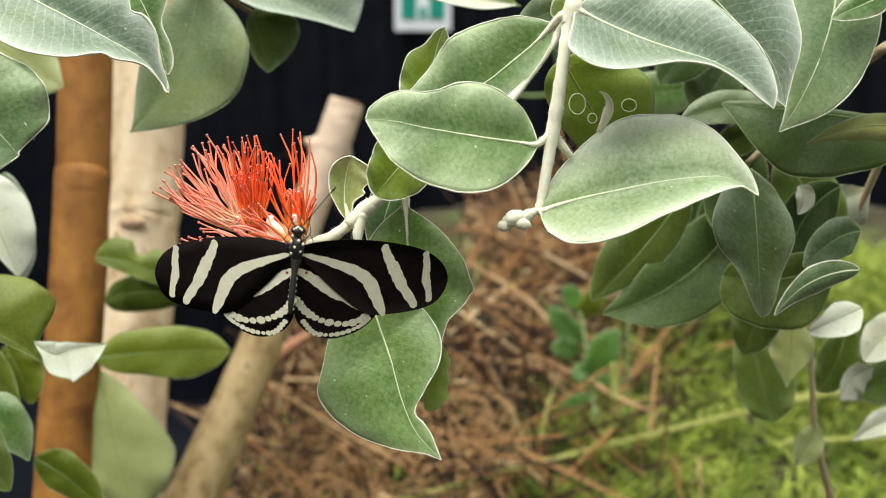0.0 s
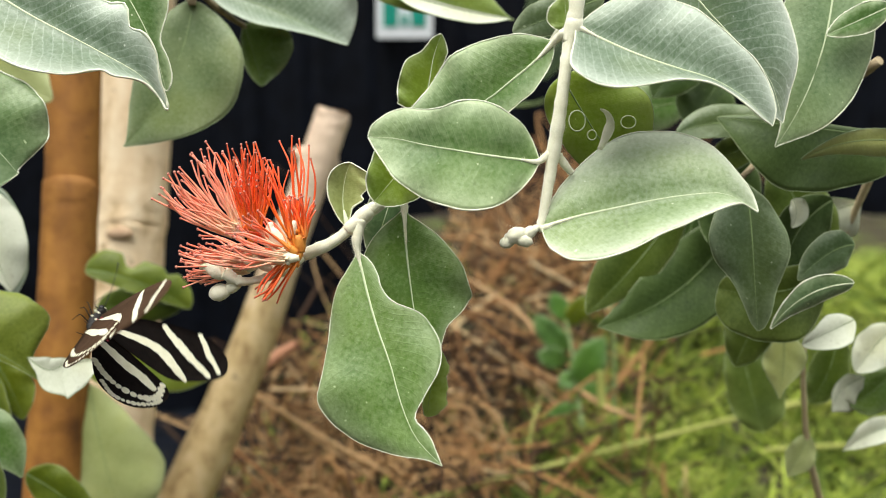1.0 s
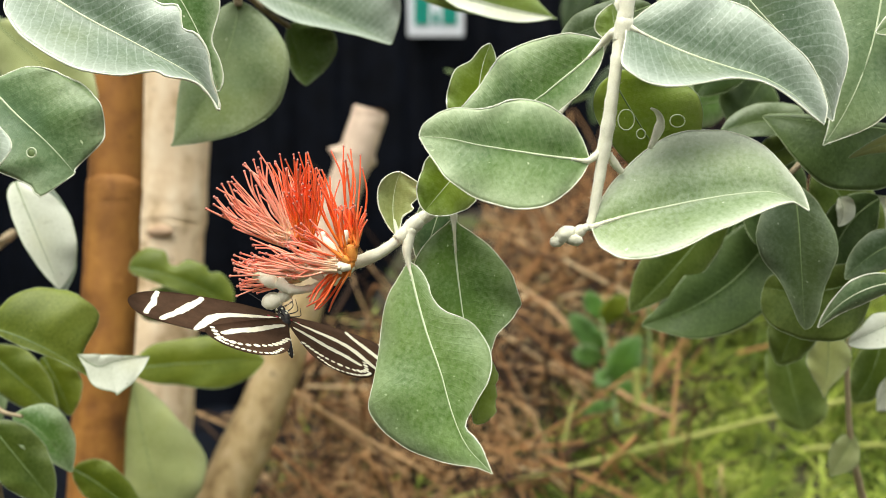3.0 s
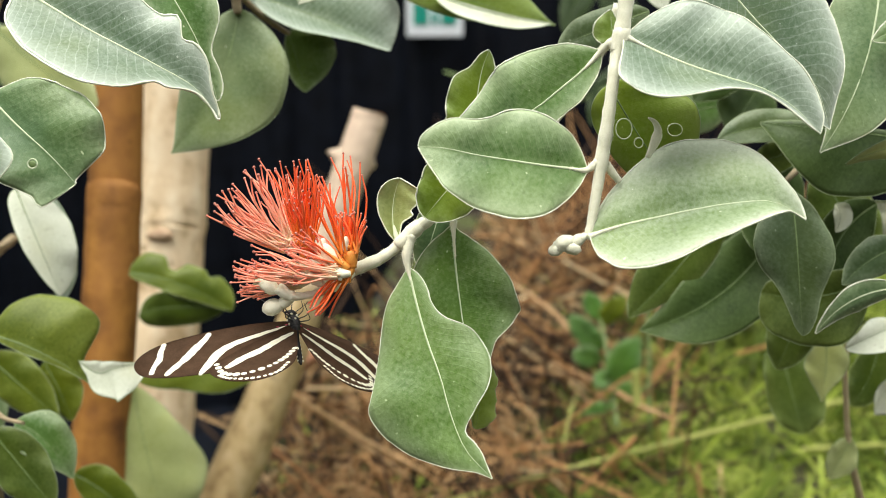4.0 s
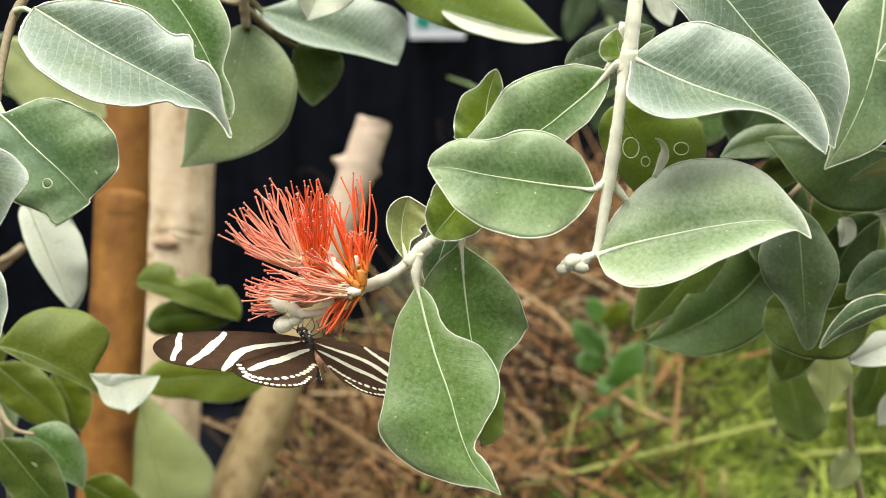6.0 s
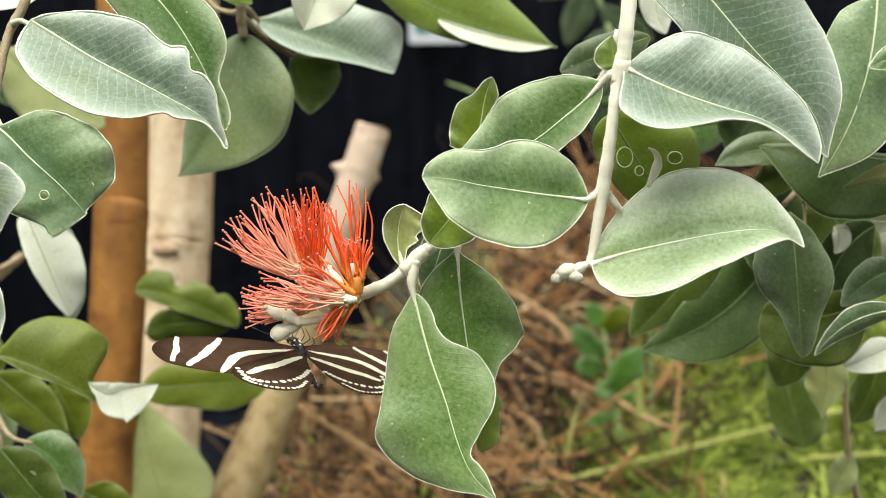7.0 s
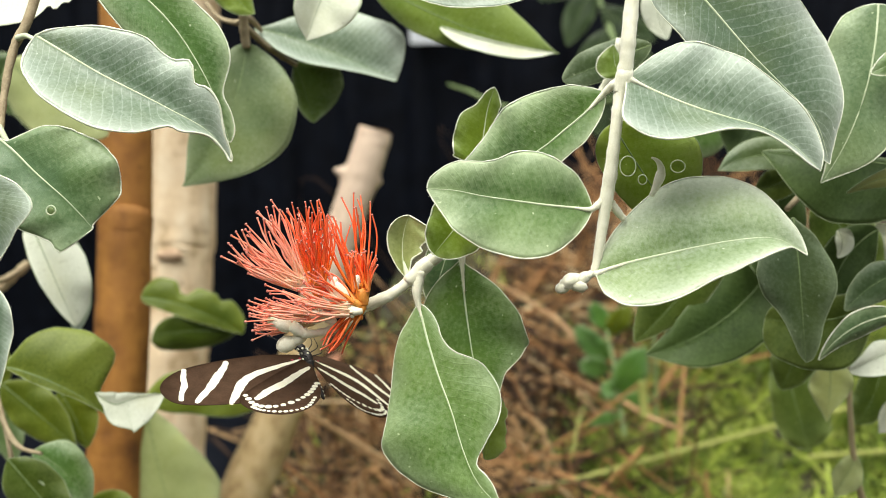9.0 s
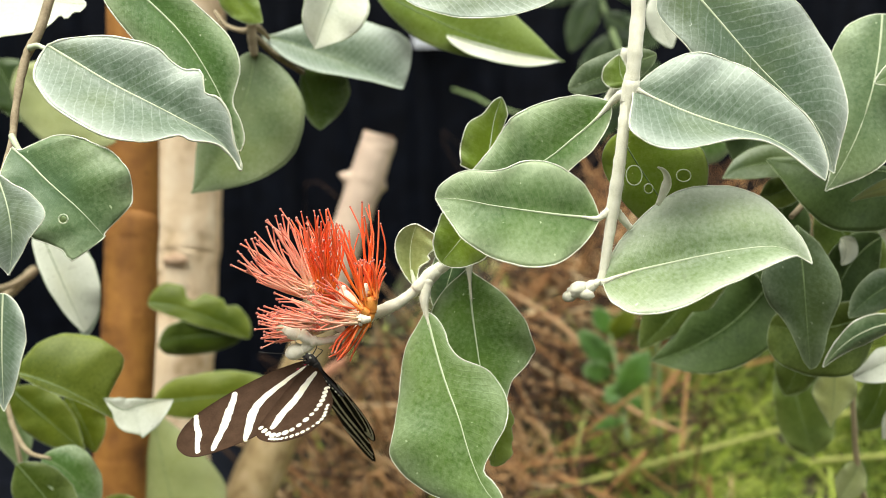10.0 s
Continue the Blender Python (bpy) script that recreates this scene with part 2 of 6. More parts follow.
def leaf(parent, line, left, right, kind, dl=0.0, dr=0.0, wave=0.014, tipcurl=0.0, nib=0.0, bites=(), edge=1.0, edge2=None, seed=None):
    """A leaf blade on a bowed midrib through the line's points (three: a plain bow), from base to tip. left, right: half-widths
    in mm, as seen from TOWARD along the midrib, closer together towards both ends; dl, dr: how far each side lifts towards TOWARD, per width; bites: side, place along
    the midrib, half-length and depth of eaten notches."""
    base, ctrl, tip = Vector(line[0]), Vector(line[1]), Vector(line[-1])
    course = spline(line, 200) if len(line) > 3 else None
    rng = random.Random(seed if seed is not None else int(1e5 * (base.x + tip.z)))
    steps, across = 46 if len(line) == 3 else 64, 7
    ph = [rng.uniform(0, 6.28) for _ in range(6)]
    size = (tip - base).length
    bow = -0.05

    # a smooth outline: sine terms through five widths, or a curve through more
    outline = {}
    for sg, ws in ((-1, left), (1, right)):
        if len(ws) == 5:
            knots = np.array([[math.sin(k * math.pi * i / 6) for k in range(1, 6)] for i in range(1, 6)])
            terms = np.linalg.solve(knots, np.array(ws) / 1000)
            outline[sg] = [float(sum(b * math.sin((k + 1) * math.pi * i / steps) for k, b in enumerate(terms))) for i in range(steps + 1)]
        else:
            outline[sg] = [w[0] / 1000 for w in spline([(0,), *((w,) for w in ws), (0,)], steps)]

    def width(sg, k):
        return max(outline[sg][k], 0.00015)

    bm = bmesh.new()
    uvl = bm.loops.layers.uv.new("UVMap")
    rows = {1: [], -1: []}
    cols = [-1 + i / across for i in range(across)] + [0] + [(i + 1) / across for i in range(across)]
    cols = [math.copysign(1 - (1 - abs(c)) ** 1.25, c) if c else 0.0 for c in cols]
    rim = 0.00035
    rib = []
    coord = {}
    for k in range(steps + 1):
        th = math.pi * k / steps
        s = (1 - math.cos(th)) / 2
        if course is None:
            p = base * (1 - s) ** 2 + ctrl * 2 * s * (1 - s) + tip * s * s
            tan = ((ctrl - base) * (1 - s) + (tip - ctrl) * s).normalized()
        else:
            x = s * 200
            i = min(int(x), 199)
            p = Vector(course[i] + (course[i + 1] - course[i]) * (x - i))
            tan = Vector(course[min(i + 3, 200)] - course[max(i - 2, 0)]).normalized()
        side = tan.cross(TOWARD).normalized()
        up = side.cross(tan).normalized()
        p = p - up * tipcurl * size * 0.1 * max(0, s - 0.8)
        rib.append((p, up, s))
        wd = {-1: width(-1, k), 1: width(1, k)}
        for sg in (-1, 1):
            wd[sg] *= 1 + wave * (math.sin(5 * th + ph[0] + sg) + 0.6 * math.sin(13 * th + ph[1] + sg * 2) + 0.25 * math.sin(31 * th + ph[2]))
        if nib:
            wd[-1] *= 1 - nib * min(1.0, max(0.0, s - 0.25) * 6) * max(0.0, 0.4 + noise.noise((s * 27, ph[0], 0)) + 1.0 * noise.noise((s * 63, ph[1], 2)))
        for sg, at, half, deep in bites:
            wd[sg] *= 1 - deep * math.exp(-((s - at) / half) ** 4)
        for face in (1, -1):
            row = []
            for c in cols:
                sg = 1 if c > 0 else -1
                w = wd[sg]
                a = abs(c)
                lift = (dr if c > 0 else dl)
                if lift > 0.7:
                    lift *= 0.6 + 0.75 * s
                und = 0.07 * w * a * a * math.sin(4.2 * th * 1.5 + ph[3] + c) + 0.02 * w * math.sin(11 * th + 5 * c + ph[4]) * a
                fall = -0.05 * w * a ** 4 - bow * w * math.sin(math.pi * min(a * 0.9, 1))
                groove = -0.00005 * math.exp(-(a * 9) ** 2) * (1 if k < steps - 2 else 0)
                q = p + side * (c * w) + up * (lift * w * (0.35 * a + 0.65 * a * a) + und + fall + groove)
                q -= up * (0.0 if face > 0 else 0.00030 * min(1, 6 * (1 - a) + 0.15))
                vert = bm.verts.new(q)
                coord[vert] = (s, c)
                row.append(vert)
            rows[face].append(row)
    for face in (1, -1):
        for a, b in zip(rows[face], rows[face][1:]):
            for i in range(len(cols) - 1):
                quad = (a[i], b[i], b[i + 1], a[i + 1])
                f = bm.faces.new(quad if face > 0 else quad[::-1])
                f.smooth = True
                f.material_index = 0
                for lp in f.loops:
                    lp[uvl].uv = coord[lp.vert]
    for i in (0, len(cols) - 1):
        for (a, b), (c, d) in zip(zip(rows[1], rows[1][1:]), zip(rows[-1], rows[-1][1:])):
            quad = (a[i], c[i], d[i], b[i])
            bm.faces.new(quad if i == 0 else quad[::-1]).material_index = 0
    blade = part("leaf", bm, LEAF[kind], parent)
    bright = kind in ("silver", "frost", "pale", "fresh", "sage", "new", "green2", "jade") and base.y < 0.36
    # felted margin: a fine bead along both edges
    bm = bmesh.new()
    for i in (0, len(cols) - 1):
        pts = [Vector((rows_co[0], rows_co[1], rows_co[2])) for rows_co in edge_points(blade, i, len(cols), steps)]
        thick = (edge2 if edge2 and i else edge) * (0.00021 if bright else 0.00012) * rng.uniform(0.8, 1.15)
        worn = [0.72 + 0.55 * max(-0.5, noise.noise((k * 0.21, ph[2], i))) + 0.25 * rng.random() for k in range(len(pts))]
        tube(bm, [(*q, thick * w) for q, w in zip(pts, worn)], n=len(pts) - 1, sides=5, rough=0.2, seed=i, cap=False)
        if bright:
            fuzz(bm, pts, 0.00012, 0.00042, 2600, rng)
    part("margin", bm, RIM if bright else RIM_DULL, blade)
    bm = bmesh.new()
    line = []
    for p, u, at in rib[:-2]:
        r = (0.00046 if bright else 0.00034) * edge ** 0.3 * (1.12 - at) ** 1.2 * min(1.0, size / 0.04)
        line.append((*(p - u * 0.55 * r), r))
    tube(bm, line[::3], n=20, sides=6)
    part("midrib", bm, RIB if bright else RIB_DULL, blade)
    return blade


def fuzz(bm, pts, core, length, per_metre, rng, mat=0):
    """Short pale hairs standing off a line of points."""
    for p, q in zip(pts, pts[1:]):
        a, b = Vector(p[:3]), Vector(q[:3])
        rad = p[3] * 0.9 if core is None else 0
        d = b - a
        if d.length < 1e-6:
            continue
        count = d.length * per_metre
        for _ in range(int(count) + (rng.random() < count % 1)):
            out = Vector((rng.gauss(0, 1), rng.gauss(0, 1), rng.gauss(0, 1)))
            out = (out - d * (out.dot(d) / d.length_squared)).normalized()
            at = a + d * rng.random() + out * (core if core else rad)
            tip = at + (out + d.normalized() * rng.uniform(-0.7, 0.7)) * length * rng.uniform(0.4, 1.1)
            w = d.normalized() * 0.00005
            bm.faces.new((bm.verts.new(at - w), bm.verts.new(at + w), bm.verts.new(tip))).material_index = mat


def edge_points(ob, i, count, steps):
    """The points along one edge of a blade, from its base to its tip."""
    vs = ob.data.vertices
    return [vs[k * 2 * count + i].co for k in range(steps + 1)]


def ring(bm, c, normal, r, thick, squash=1.0):
    """A thin ring, for scars and rims of holes."""
    z = Vector(normal).normalized()
    x = z.cross(Vector((0, 0, 1))).normalized()
    y = z.cross(x)
    pts = []
    for k in range(15):
        a = 2 * math.pi * k / 14
        pts.append((*(Vector(c) + x * math.cos(a) * r + y * math.sin(a) * r * squash), thick))
    return tube(bm, pts, n=28, sides=5, cap=False)

# ---- the place: ground, black film wall, sign, trunks ----
def ground_height(x, y):
    def smooth(a, b, v):
        v = min(max((v - a) / (b - a), 0), 1)
        return v * v * (3 - 2 * v)
    bank = smooth(-0.36, -0.08, x) * (1 - smooth(1.2, 2.4, x))
    rise = 0.60 + 0.46 * min(max(y, 0.2) - 0.75, 0.28)
    rise *= smooth(-0.2, 0.35, y) * (1 - smooth(1.75, 1.9, y))
    z = 0.30 + bank * max(rise - 0.30, 0)
    if abs(x) < 2 and abs(y) < 3:
        z += 0.018 * noise.noise((x * 7, y * 7, 0)) + 0.008 * noise.noise((x * 26, y * 26, 3))
    return z


def build_ground():
    m, n, l, b = material("soil_and_moss")
    a = noise_node(n, l, 9, 5)
    f = noise_node(n, l, 140, 6)
    r = ramp(n, [(0.35, (0.018, 0.013, 0.008)), (0.5, (0.04, 0.03, 0.016)), (0.62, (0.07, 0.09, 0.02))])
    l.new(calc(n, l, "ADD", calc(n, l, "MULTIPLY", a.outputs[0], 0.6), calc(n, l, "MULTIPLY", f.outputs[0], 0.4)), r.inputs[0])
    l.new(r.outputs[0], b.inputs["Base Color"])
    b.inputs["Roughness"].default_value = 0.95
    bump(n, l, b, f.outputs[0], 0.8, 0.01)
    bm = bmesh.new()
    xs = [-900, -200, -40, -10, -4] + list(np.arange(-2, 2.01, 0.05)) + [4, 10, 40, 200, 900]
    ys = [-900, -200, -40, -10, -4, -1.5] + list(np.arange(-0.6, 2.3, 0.05)) + [4, 10, 40, 200, 900]
    grid = [[bm.verts.new((x, y, ground_height(x, y))) for x in xs] for y in ys]
    for j in range(len(ys) - 1):
        for i in range(len(xs) - 1):
            bm.faces.new((grid[j][i], grid[j][i + 1], grid[j + 1][i + 1], grid[j + 1][i])).smooth = True
    tagged(part("ground", bm, m), "dark soil bank with moss and dry litter", "ground", kind="structure")


def build_film_wall():
    m, n, l, b = material("black_film")
    f = noise_node(n, l, 30, 5)
    r = ramp(n, [(0.3, (0.0010, 0.0016, 0.0035)), (0.7, (0.0032, 0.0048, 0.0095))])
    l.new(f.outputs[0], r.inputs[0])
    l.new(r.outputs[0], b.inputs["Base Color"])
    b.inputs["Roughness"].default_value = 0.6
    b.inputs["Specular IOR Level"].default_value = 0.13
    bump(n, l, b, f.outputs[0], 0.4, 0.004)
    bm = bmesh.new()
    nx, nz = 260, 14
    front, back = [], []
    for k in range(nz + 1):
        z = 0.2 + 2.3 * k / nz
        for lst, off in ((front, 0), (back, 0.012)):
            row = []
            for i in range(nx + 1):
                x = -2.2 + 4.4 * i / nx
                fold = 0.014 * math.sin(x * 47 + 2.2 * math.sin(x * 5) + 0.3 * z) + 0.008 * math.sin(x * 103 + z) + 0.02 * noise.noise((x * 3, z * 0.6, 5))
                row.append(bm.verts.new((x, 2.0 + fold + off, z)))
            lst.append(row)
    for lst, flip in ((front, False), (back, True)):
        for a, b2 in zip(lst, lst[1:]):
            for i in range(nx):
                q = (a[i], a[i + 1], b2[i + 1], b2[i])
                bm.faces.new(q[::-1] if flip else q).smooth = True
    tagged(part("wall_north", bm, m), "black plastic film wall hanging in vertical folds", "wall", kind="structure")


def build_fill_walls():
    """Added plain walls on the sides that are never seen block low sky and bounce fill light; above is the open glazed
    roof.
    """
    m = plain("fill_bounce_white", (0.50, 0.51, 0.47), (0.40, 0.41, 0.37), 4, 0.9)
    for name, c, size in (("fill_wall_east", (2.26, 0.1, 1.35), (0.08, 3.9, 2.3)), ("fill_wall_west", (-2.26, 0.1, 1.35), (0.08, 3.9, 2.3)), ("fill_wall_south", (0, -1.85, 1.35), (4.44, 0.08, 2.3))):
        tagged(part(name, box(bmesh.new(), c, size, bevel=0.01), m), "added unseen pale wall that blocks low sky and bounces fill light", "wall", kind="structure")


def build_ground_film():
    """The black film runs on over the low ground beside the bank."""
    bm = bmesh.new()
    xs, ys = np.arange(-2.0, 0.01, 0.04), np.arange(0.62, 2.0, 0.04)
    top = [[bm.verts.new((x, y, ground_height(x, y) + 0.006 + 0.004 * noise.noise((x * 20, y * 8, 1)) - (0.05 if x > -0.17 else 0))) for x in xs] for y in ys]
    for j in range(len(ys) - 1):
        for i in range(len(xs) - 1):
            bm.faces.new((top[j][i], top[j][i + 1], top[j + 1][i + 1], top[j + 1][i])).smooth = True
    tagged(part("ground_film", bm, bpy.data.materials["black_film"]), "black plastic film laid over the low ground", "film", kind="structure")


def box(bm, c, size, mat=0, turn=None, bevel=0.0):
    m = Matrix.Translation(c) @ (turn or Matrix.Identity(4)) @ Matrix.Diagonal((*size, 1))
    made = bmesh.ops.create_cube(bm, size=1, matrix=m)
    fs = {f for v in made["verts"] for f in v.link_faces}
    for f in fs:
        f.material_index = mat
    if bevel:
        es = list({e for f in fs for e in f.edges})
        bmesh.ops.bevel(bm, geom=es, offset=bevel, segments=2, affect="EDGES", profile=0.5)
    return bm


def build_sign():
    white = plain("sign_white_plastic", (0.80, 0.83, 0.86), (0.70, 0.74, 0.78), 60, 0.35, 0.1)
    green = plain("sign_green", (0.010, 0.30, 0.22), (0.006, 0.22, 0.16), 60, 0.35, 0.1)
    sign = thing("exit_sign", "small white plastic safety sign with green fields on black film", "sign", (-0.1075, 1.955, 1.044))
    bm = box(bmesh.new(), (0, 0, 0), (0.098, 0.004, 0.090), bevel=0.0012)
    part("plate", bm, white, sign, "white plastic plate")
    for x in (-0.0245, 0.0245):
        bm = box(bmesh.new(), (x, -0.0035, 0.000), (0.026, 0.002, 0.050), bevel=0.0006)
        part("green_field", bm, green, sign, "green printed field")
    bm = box(bmesh.new(), (0, -0.0035, 0.027), (0.075, 0.002, 0.008), bevel=0.0006)
    part("green_bar", bm, green, sign, "green printed bar")
    bm = box(bmesh.new(), (0, -0.0035, -0.014), (0.012, 0.002, 0.020), bevel=0.0006)
    part("green_stem", bm, green, sign, "green printed mark")


def trunk_mesh(bm, points, n, sides, knots, seed, bumps=0.02):
    """A woody stem with lumps; knots: (step along it, angle, height in metres)."""
    pts = spline(points, n)
    rings = []
    for k, q in enumerate(pts):
        a, b = Vector(pts[max(k - 1, 0)][:3]), Vector(pts[min(k + 1, n)][:3])
        t = (b - a).normalized()
        s = t.cross(Vector((0, 1, 0))).normalized()
        w = s.cross(t)
        ringv = []
        for j in range(sides):
            an = 2 * math.pi * j / sides
            r = q[3] * (1 + bumps * noise.noise((math.cos(an) * 1.5, math.sin(an) * 1.5, k * 0.22 + seed)))
            r += 0.25 * bumps * q[3] * noise.noise((math.cos(an) * 6, math.sin(an) * 6, k * 0.9 + seed))
            for kk, ka, kh, kw in knots:
                da = (an - ka + math.pi) % (2 * math.pi) - math.pi
                r += kh * math.exp(-((k - kk) / kw) ** 2 - (da / (0.13 * kw)) ** 2)
            ringv.append(bm.verts.new(Vector(q[:3]) + (s * math.cos(an) + w * math.sin(an)) * r))
        rings.append(ringv)
    for a, b in zip(rings, rings[1:]):
        for j in range(sides):
            bm.faces.new((a[j], a[(j + 1) % sides], b[(j + 1) % sides], b[j])).smooth = True
    bm.faces.new(rings[0][::-1])
    bm.faces.new(rings[-1])
    return bm


def bark(name, light, mid, dark, stretch, ringed, bleached=None):
    m, n, l, b = material(name)
    tc = n.new("ShaderNodeTexCoord")
    mp = n.new("ShaderNodeMapping")
    mp.inputs["Scale"].default_value = stretch
    l.new(tc.outputs["Object"], mp.inputs[0])
    a = noise_node(n, l, 12, 6, vec=mp.outputs[0])
    f = noise_node(n, l, 160, 6)
    big = noise_node(n, l, 55, 4)
    r = ramp(n, [(0.34, dark), (0.48, mid), (0.64, light)])
    v = calc(n, l, "ADD", calc(n, l, "MULTIPLY", a.outputs[0], 0.45), calc(n, l, "ADD", calc(n, l, "MULTIPLY", f.outputs[0], 0.2), calc(n, l, "MULTIPLY", big.outputs[0], 0.35)))
    l.new(v, r.inputs[0])
    spots = ramp(n, [(0.66, (0, 0, 0)), (0.74, (1, 1, 1))])
    l.new(noise_node(n, l, 95, 3).outputs[0], spots.inputs[0])
    col = mix(n, l, calc(n, l, "MULTIPLY", spots.outputs[0], ringed), r.outputs[0], (dark[0] * 0.6, dark[1] * 0.6, dark[2] * 0.6))
    if bleached:  # the weathered upper end, paler with a ragged limit
        sep = n.new("ShaderNodeSeparateXYZ")
        l.new(tc.outputs["Object"], sep.inputs[0])
        high = ramp(n, [(0.35, (0, 0, 0)), (0.65, (1, 1, 1))])
        l.new(calc(n, l, "ADD", calc(n, l, "MULTIPLY", calc(n, l, "SUBTRACT", sep.outputs[2], 0.80), 7.0), calc(n, l, "MULTIPLY", big.outputs[0], 0.5)), high.inputs[0])
        col = mix(n, l, calc(n, l, "MULTIPLY", high.outputs[0], 0.75), col, bleached)
    l.new(col, b.inputs["Base Color"])
    b.inputs["Roughness"].default_value = 0.75
    bump(n, l, b, calc(n, l, "ADD", a.outputs[0], f.outputs[0]), 0.5, 0.0015)
    return m


def build_trunks():
    brown = bark("brown_cane_bark", (0.42, 0.190, 0.034), (0.29, 0.120, 0.020), (0.13, 0.048, 0.009), (6, 6, 1.5), 0.4)
    cream = bark("cream_peeled_bark", (0.86, 0.72, 0.52), (0.74, 0.57, 0.37), (0.40, 0.26, 0.12), (8, 8, 2.5), 0.7)
    cutw = bark("pale_cut_branch_bark", (0.66, 0.52, 0.30), (0.50, 0.37, 0.18), (0.24, 0.15, 0.06), (9, 9, 4), 0.8, (0.78, 0.61, 0.50))
    endw = bark("weathered_cut_wood", (0.60, 0.47, 0.33), (0.45, 0.30, 0.19), (0.22, 0.10, 0.06), (1, 1, 1), 0.7)
    bm = bmesh.new()
    r = 0.0137
    trunk_mesh(bm, [(-0.178, 0.63, 1.35, r * 0.95), (-0.1795, 0.5572, 0.9574, r * 0.98), (-0.1787, 0.5436, 0.9122, r), (-0.1792, 0.526, 0.8467, r),
                    (-0.183, 0.5151, 0.791, r * 1.02), (-0.187, 0.49, 0.66, r * 1.05), (-0.20, 0.47, 0.28, r * 1.2)], 110, 28, [], 1, 0.04)
    t = tagged(part("shrub_trunk", bm, brown), "smooth orange-brown upright shrub stem with a ring scar", "trunk")
    bm = bmesh.new()
    pts = []
    for k in range(17):
        a = 2 * math.pi * k / 16
        pts.append((-0.1785 + 0.0136 * math.cos(a), 0.5435 + 0.0136 * math.sin(a), 0.9125 - 0.002 * math.sin(a) * 0.5, 0.00016))
    tube(bm, pts, n=48, sides=6, rough=0.12)
    part("ring_scar", bm, brown, t)
    bm = bmesh.new()
    r = 0.0224
    trunk_mesh(bm, [(-0.187, 0.80, 1.45, r), (-0.1925, 0.6975, 0.9484, r), (-0.195, 0.6818, 0.8669, r), (-0.2007, 0.6633, 0.7712, r),
                    (-0.2053, 0.6428, 0.6649, r * 1.05), (-0.22, 0.60, 0.28, r * 1.2)], 110, 32, [(59, 4.7, 0.0025, 2.2), (40, 5.0, 0.002, 2.0)], 7, 0.06)
    t = tagged(part("tree_trunk", bm, cream), "pale cream tree trunk with peeling bark and a dark knot", "trunk")
    bm = bmesh.new()
    blob(bm, (-0.194, 0.660, 0.874), (0.0085, 0.003, 0.004), rough=0.15, seg=14, seed=4)
    part("knot", bm, endw, t, "dark sunken branch knot")
    bm = bmesh.new()
    trunk_mesh(bm, [(-0.0732, 0.7445, 0.9435, 0.0118), (-0.0800, 0.740, 0.922, 0.0122), (-0.0955, 0.7307, 0.878, 0.0122), (-0.1298, 0.7101, 0.7807, 0.0145), (-0.1671, 0.6915, 0.6947, 0.0175),
                    (-0.2064, 0.6728, 0.6086, 0.0195), (-0.33, 0.62, 0.29, 0.022)], 120, 26, [(25, 0.2, 0.0030, 2.0), (26, 3.2, 0.0080, 1.9)], 3, 0.05)
    t = tagged(part("cut_branch", bm, cutw), "pale sawn-off branch leaning out of the ground", "branch")
    bm = bmesh.new()
    ax = Vector((0.0068, 0.0045, 0.0215)).normalized()
    s = ax.cross(Vector((0, 1, 0))).normalized()
    w = s.cross(ax)
    c = Vector((-0.0732, 0.7445, 0.9435)) + ax * 0.0006
    rim = []
    mid = bm.verts.new(c - ax * 0.002 + s * 0.002)
    for j in range(24):
        an = 2 * math.pi * j / 24
        rim.append(bm.verts.new(c + (s * math.cos(an) + w * math.sin(an)) * 0.0115 * (1 + 0.06 * math.sin(3 * an)) + ax * 0.0012 * math.sin(an * 2)))
    for j in range(24):
        bm.faces.new((rim[j], rim[(j + 1) % 24], mid)).smooth = True
    part("sawn_end", bm, endw, t, "weathered reddish sawn end")


